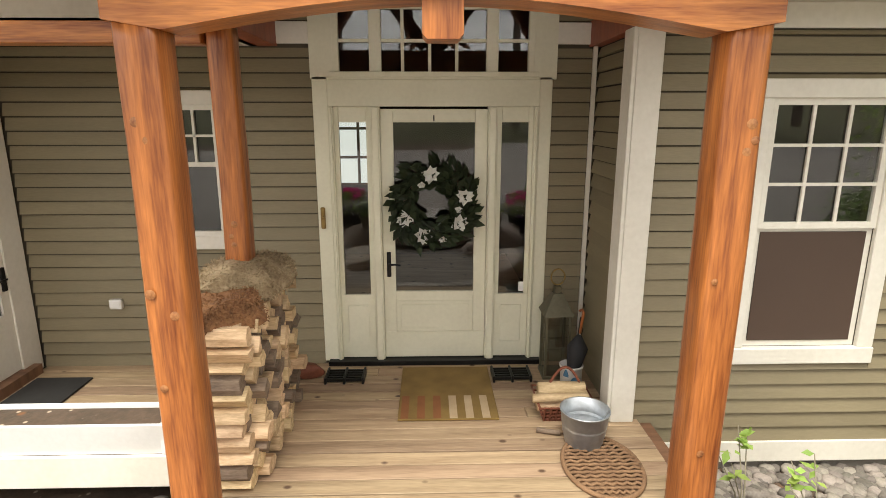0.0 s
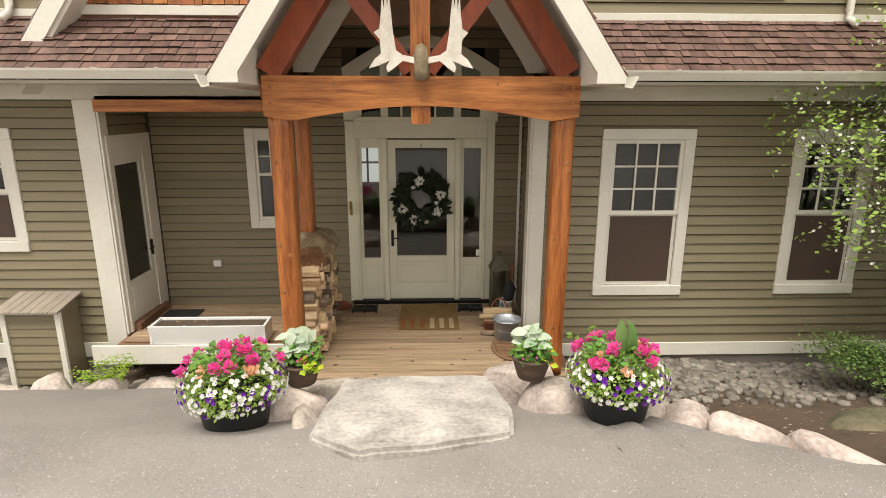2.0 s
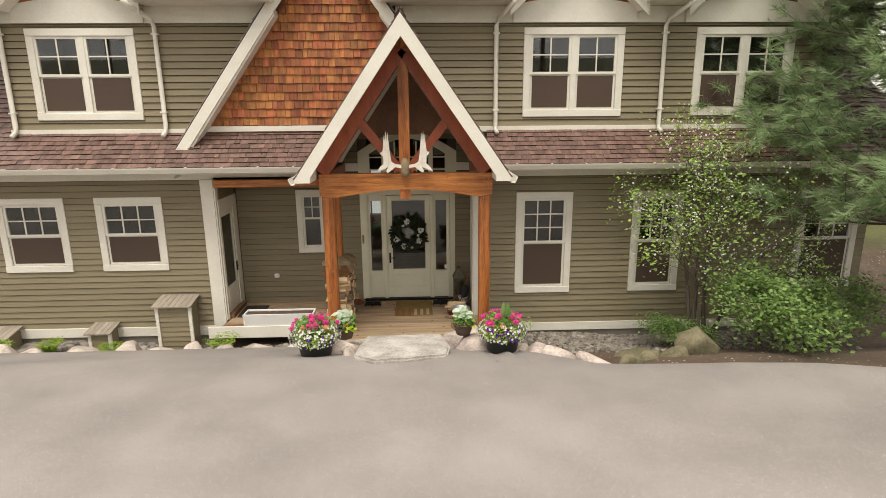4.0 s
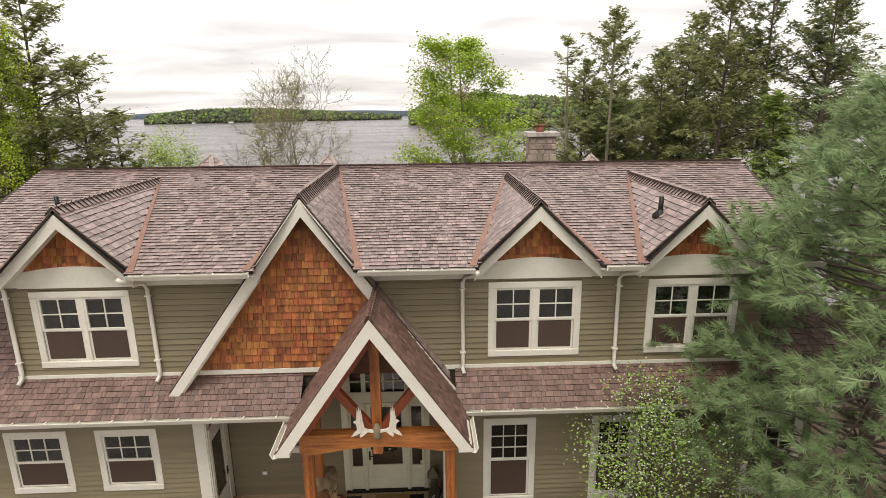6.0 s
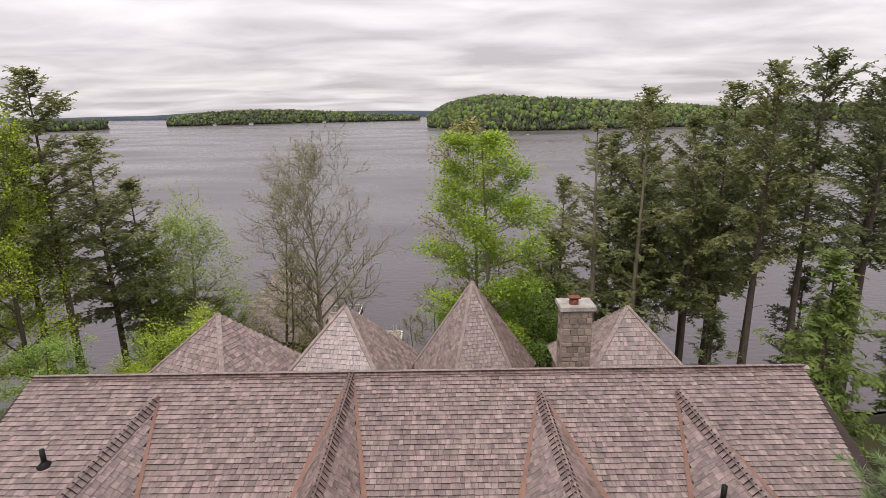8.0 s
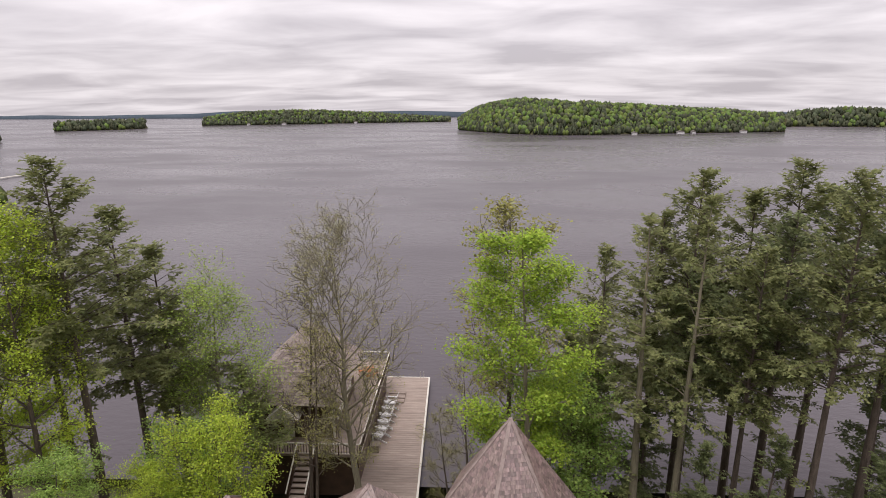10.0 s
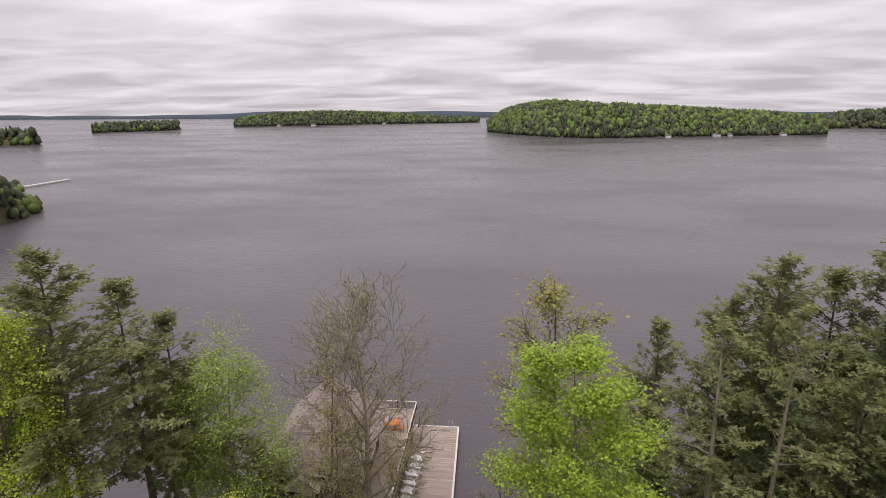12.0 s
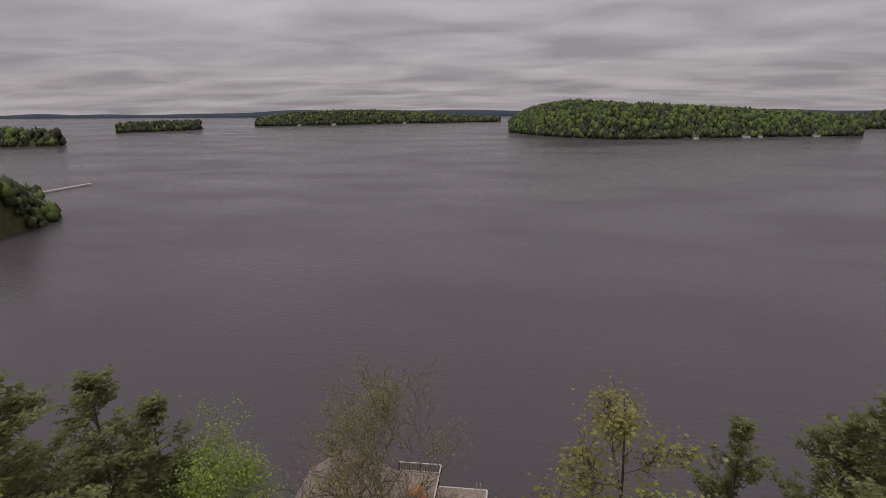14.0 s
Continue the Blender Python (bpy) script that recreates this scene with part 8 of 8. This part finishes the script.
def deck_chair(group):
    c = thing("dock_chair", "white slatted deck chair on the dock", "chair", group=group)
    for k in range(5):
        part("seat_slat", box(-0.28, 0.28, -0.30 + 0.11 * k, -0.20 + 0.11 * k, 0.34 - 0.02 * k, 0.365 - 0.02 * k), M_WHITE, c)
    for k in range(5):
        part("back_slat", strut((-0.22 + 0.11 * k, 0.24, 0.28), (-0.25 + 0.125 * k, 0.56, 0.98), 0.112, 0.025, up=(0, 1, 0)), M_WHITE, c)
    for sx in (-0.33, 0.33):
        part("arm", box(sx - 0.07, sx + 0.07, -0.40, 0.40, 0.54, 0.565), M_WHITE, c)
        part("leg", box(sx - 0.03, sx + 0.03, -0.36, -0.28, 0.0, 0.54), M_WHITE, c)
        part("leg", strut((sx, -0.25, 0.33), (sx, 0.62, 0.02), 0.03, 0.10), M_WHITE, c)
    return c


ch = deck_chair("dock chairs")
ch.matrix_basis = Matrix.Translation((-6.35, 38.5, -11.4)) @ Matrix.Rotation(radians(-105), 4, "Z") @ Matrix.Diagonal((1.4, 1.4, 1.4, 1))
for k in range(1, 6):
    c = copy_thing(ch, Matrix.Identity(4))
    c.matrix_basis = Matrix.Translation((-6.35 + 0.04 * k, 38.5 + 1.12 * k, -11.4)) @ Matrix.Rotation(radians(-105 + 4 * (k % 3)), 4, "Z") @ Matrix.Diagonal((1.4, 1.4, 1.4, 1))

# ---- islands and far shores ----


def crown_shape(seed, pointed):
    bm = bmesh.new()
    bmesh.ops.create_icosphere(bm, subdivisions=1, radius=1.0)
    for v in bm.verts:
        p = v.co.copy()
        d = 1 + 0.42 * noise.noise(p * 2.2 + Vector((seed * 5, 0, 0))) + 0.42 * noise.noise(p * 5 + Vector((0, seed, 0)))
        if pointed:
            k = max(0.08, 0.62 - 0.58 * p.z)
            v.co = Vector((p.x * k * 1.1 * d, p.y * k * 1.1 * d, p.z * 1.35))
        else:
            v.co = p * d
    out = (np.array([v.co for v in bm.verts]), [tuple(v.index for v in f.verts) for f in bm.faces])
    bm.free()
    return out


CROWNS = [crown_shape(i, False) for i in range(4)] + [crown_shape(i + 9, True) for i in range(3)]


def wooded(name, outline, depth, top, seed, count, size, label, lit=0.5, dark=0.35, cover=0.6):
    """An island: a low mound and a cover of tree crowns. outline: (x, y) of the near shore from left to right; top(u): height of the tree tops."""
    rng = random.Random(seed)
    isl = thing(name, label, "island", (outline[0][0], outline[0][1], LAKE), "islands")

    def shore(u):
        k = u * (len(outline) - 1)
        i = min(int(k), len(outline) - 2)
        f = k - i
        return (outline[i][0] + (outline[i + 1][0] - outline[i][0]) * f, outline[i][1] + (outline[i + 1][1] - outline[i][1]) * f)
    nu, V, Fc = 40, [], []
    for i in range(nu + 1):
        u = i / nu
        x, y = shore(u)
        e = math.sin(math.pi * min(1, max(0, u))) ** 0.5
        for k in range(7):
            w = k / 6
            hh = max(0.0, top(u) - size * 1.2) * math.sin(math.pi * min(w * 1.1, 1)) * 0.92
            V.append((x, y + depth * e * w, LAKE - 0.4 + hh + (0.8 if k == 1 else 0)))
    for i in range(nu):
        for k in range(6):
            a = i * 7 + k
            Fc.append((a, a + 7, a + 8, a + 1))
    part("mound", mesh(V, Fc, True), M_GRASSY, isl)
    groups = {0: ([], [], [0]), 1: ([], [], [0])}
    for j in range(count):
        u = rng.uniform(0.005, 0.995)
        x, y = shore(u)
        e = math.sin(math.pi * u) ** 0.5
        w = rng.random() ** 1.3 * cover
        hh = max(0.0, top(u) - size * 1.2) * math.sin(math.pi * min(w * 1.1, 1)) * 0.92
        low = w < 0.09
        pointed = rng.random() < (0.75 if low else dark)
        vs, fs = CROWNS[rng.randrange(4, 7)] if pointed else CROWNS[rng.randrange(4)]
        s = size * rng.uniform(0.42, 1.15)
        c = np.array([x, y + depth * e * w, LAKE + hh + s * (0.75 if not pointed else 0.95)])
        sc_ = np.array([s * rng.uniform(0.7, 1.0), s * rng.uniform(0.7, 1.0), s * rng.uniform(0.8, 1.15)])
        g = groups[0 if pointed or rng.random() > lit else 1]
        k = g[2][0]
        g[0].append(vs * sc_ * (0.75 if pointed else 1.0) + c)
        g[1].extend([tuple(i + k for i in f) for f in fs])
        g[2][0] += len(vs)
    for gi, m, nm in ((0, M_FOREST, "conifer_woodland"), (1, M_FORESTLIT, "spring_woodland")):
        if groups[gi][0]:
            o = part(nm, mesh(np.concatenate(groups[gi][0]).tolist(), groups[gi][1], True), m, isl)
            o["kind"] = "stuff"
    return isl


wooded("island", [(-10, 572), (10, 535), (40, 500), (75, 480), (130, 488), (190, 503), (240, 512), (281, 519)], 110, lambda u: 31.5 * (0.20 + 0.80 * math.sin(math.pi * min(1.0, 0.07 + u * 1.25)) if u < 0.5 else 27.5 / 27.5 * (0.92 - 0.62 * (u - 0.5) * 1.35)), 1, 7500, 2.7, "large wooded island with spring-green crowns", lit=0.62)
wooded("island", [(-332, 696), (-290, 700), (-230, 725), (-160, 750), (-90, 772), (-25, 788)], 80, lambda u: 20 * (0.32 + 0.68 * math.sin(math.pi * min(1.0, 0.15 + 0.85 * u)) ** 1.6 * (1 - 0.35 * u)), 2, 3600, 2.6, "long low wooded island across the lake", lit=0.35)
wooded("island", [(-430, 571), (-405, 585), (-380, 605), (-366, 627)], 40, lambda u: 10.5, 3, 600, 2.8, "small dark wooded island in the lake", lit=0.15, dark=0.5)
wooded("island", [(318, 600), (346, 612), (400, 600), (470, 590)], 80, lambda u: 19 * min(1, 0.4 + u), 4, 900, 3.4, "dark wooded shore across the lake", lit=0.15)
wooded("headland", [(-760, 470), (-600, 400), (-480, 384), (-415, 392), (-362, 413)], 60, lambda u: 21.0 - 9 * u, 5, 900, 3.4, "wooded point farther down the shore", lit=0.5, cover=0.9)
wooded("headland", [(-420, 160), (-300, 125), (-225, 112), (-188, 110), (-165, 102), (-136, 131)], 95, lambda u: 16.0, 6, 2800, 2.2, "wooded point with autumn-tinted trees", lit=0.55, cover=1.0)
solo("far_dock", strut((-187, 204, LAKE + 0.5), (-184, 226, LAKE + 0.5), 1.6, 0.3), M_TRIM, "long pale dock by the wooded point", "dock")
flag = thing("flagpole", "white flagpole on a small rock at the shore", "flagpole", (-148, 152, LAKE))
part("pole", tube([(-148, 152, LAKE - 0.3), (-148, 152, LAKE + 8)], [0.12, 0.08], 6), M_WHITE, flag)
part("flag", box(-148, -146.6, 151.96, 152.0, LAKE + 7.0, LAKE + 7.9), M_MATRED, flag, "small red flag")
rk_me = rock_mesh(4.0, 2.5, 0.8, 7.1, 0.25, 3)
rk_me.transform(Matrix.Translation((-147, 152, LAKE)))
solo("shore_rock", rk_me, M_STONE, "low pale rock at the water's edge", "rock")
# hills beyond, their haze painted into the blue-grey colour
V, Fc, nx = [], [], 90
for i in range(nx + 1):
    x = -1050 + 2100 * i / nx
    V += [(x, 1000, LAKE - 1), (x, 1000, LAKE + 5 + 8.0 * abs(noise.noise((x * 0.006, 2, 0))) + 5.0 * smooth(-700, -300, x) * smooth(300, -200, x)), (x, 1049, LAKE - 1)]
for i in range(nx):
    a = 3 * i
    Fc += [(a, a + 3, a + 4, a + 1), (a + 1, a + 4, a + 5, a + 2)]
solo("backdrop_hills", mesh(V, Fc, True), M_FORESTFAR, "far wooded shore with haze painted in", "hills", kind="structure")
# cottages along the shores
for x, y, w in ((140, 489, 4), (182, 500, 6), (194, 503, 3), (240, 511, 5), (-236, 721, 5), (-150, 752, 4), (-275, 703, 3)):
    c = thing("shore_cottage", "small white lakeside boathouse far away", "house", (x, y, LAKE), "shore cottages")
    part("body", box(x - w / 2, x + w / 2, y - 4, y, LAKE - 0.2, LAKE + 1.6), M_WHITE, c)
    part("roof", prism([(x - w / 2 - 0.4, LAKE + 1.6), (x + w / 2 + 0.4, LAKE + 1.6), (x, LAKE + 2.6)], "y", y - 4.4, y + 0.4), M_CONCRETE, c)

# ---- siding, deck boards and shakes, piece by piece ----
siding(wall_fl, house_x0 + 0.13, -2.90, -0.11, 2.80, F, [(*h,) for h in WIN_LOW_L])
siding(wall_fr, 2.45, house_x1, -0.19, 2.80, F, WIN_LOW_R)


def gable_limit(z):
    half = max(0.0, (BIG[1] - 0.35 - z) / BS)
    return [(BIG[0] - half, BIG[0] + half)]


siding(wall_up, -6.15, 8.75, 3.74, 5.56, F, WIN_UP, gable_limit)
siding(back, -2.60, -0.04, 0.0, 2.80, 0.0, [(-1.37, -0.73, 1.10, 2.45)])
siding(back, 1.97, 2.295, 0.0, 2.80, 0.0, [])


def porch_limit(z):
    half = max(0.1, (PZ - 0.15 - z) / PS)
    arch = [(-0.05, 2.0)] if z < 3.45 else []
    return arch + [(-9, PCX - half), (PCX + half, 9)]


siding(back, -0.6, 2.5, 3.0, 5.0, 0.0, [], porch_limit)
siding(side_r, F + 0.14, -0.06, 0.0, 2.80, 2.36, [], axis="y", face=-1)
siding(side_l, F + 0.14, -0.04, 2.40, 2.80, -2.66, [], axis="y", face=1)
rng = random.Random(31)
for y0, y1 in DECK_ROWS:
    x0 = -2.60 if y0 > -1.46 else -0.5
    x1 = 2.34 if y0 > -1.05 else 2.50
    if y0 < -1.70:
        x0, x1 = -0.5, 2.5
    cuts = [x0] + sorted(c for c in (rng.uniform(-2.2, -1.0), rng.uniform(0.0, 2.0)) if x0 + 0.4 < c < x1 - 0.4 and rng.random() < 0.2) + [x1]
    for a, b in zip(cuts, cuts[1:]):
        part("plank", box(a + 0.002, b - 0.002, y0, y1, -0.028, rng.uniform(-0.002, 0.002), 0.004), M_DECK, deck)
for s in ROOF_NEAR:
    me = mesh(s, SHF)
    me.materials.append(M_SHAKE_PIECE)
    me.materials.append(M_BUTT)
    me.polygons[1].material_index = 1
    part("shingle", me, M_SHAKE_PIECE, roof)
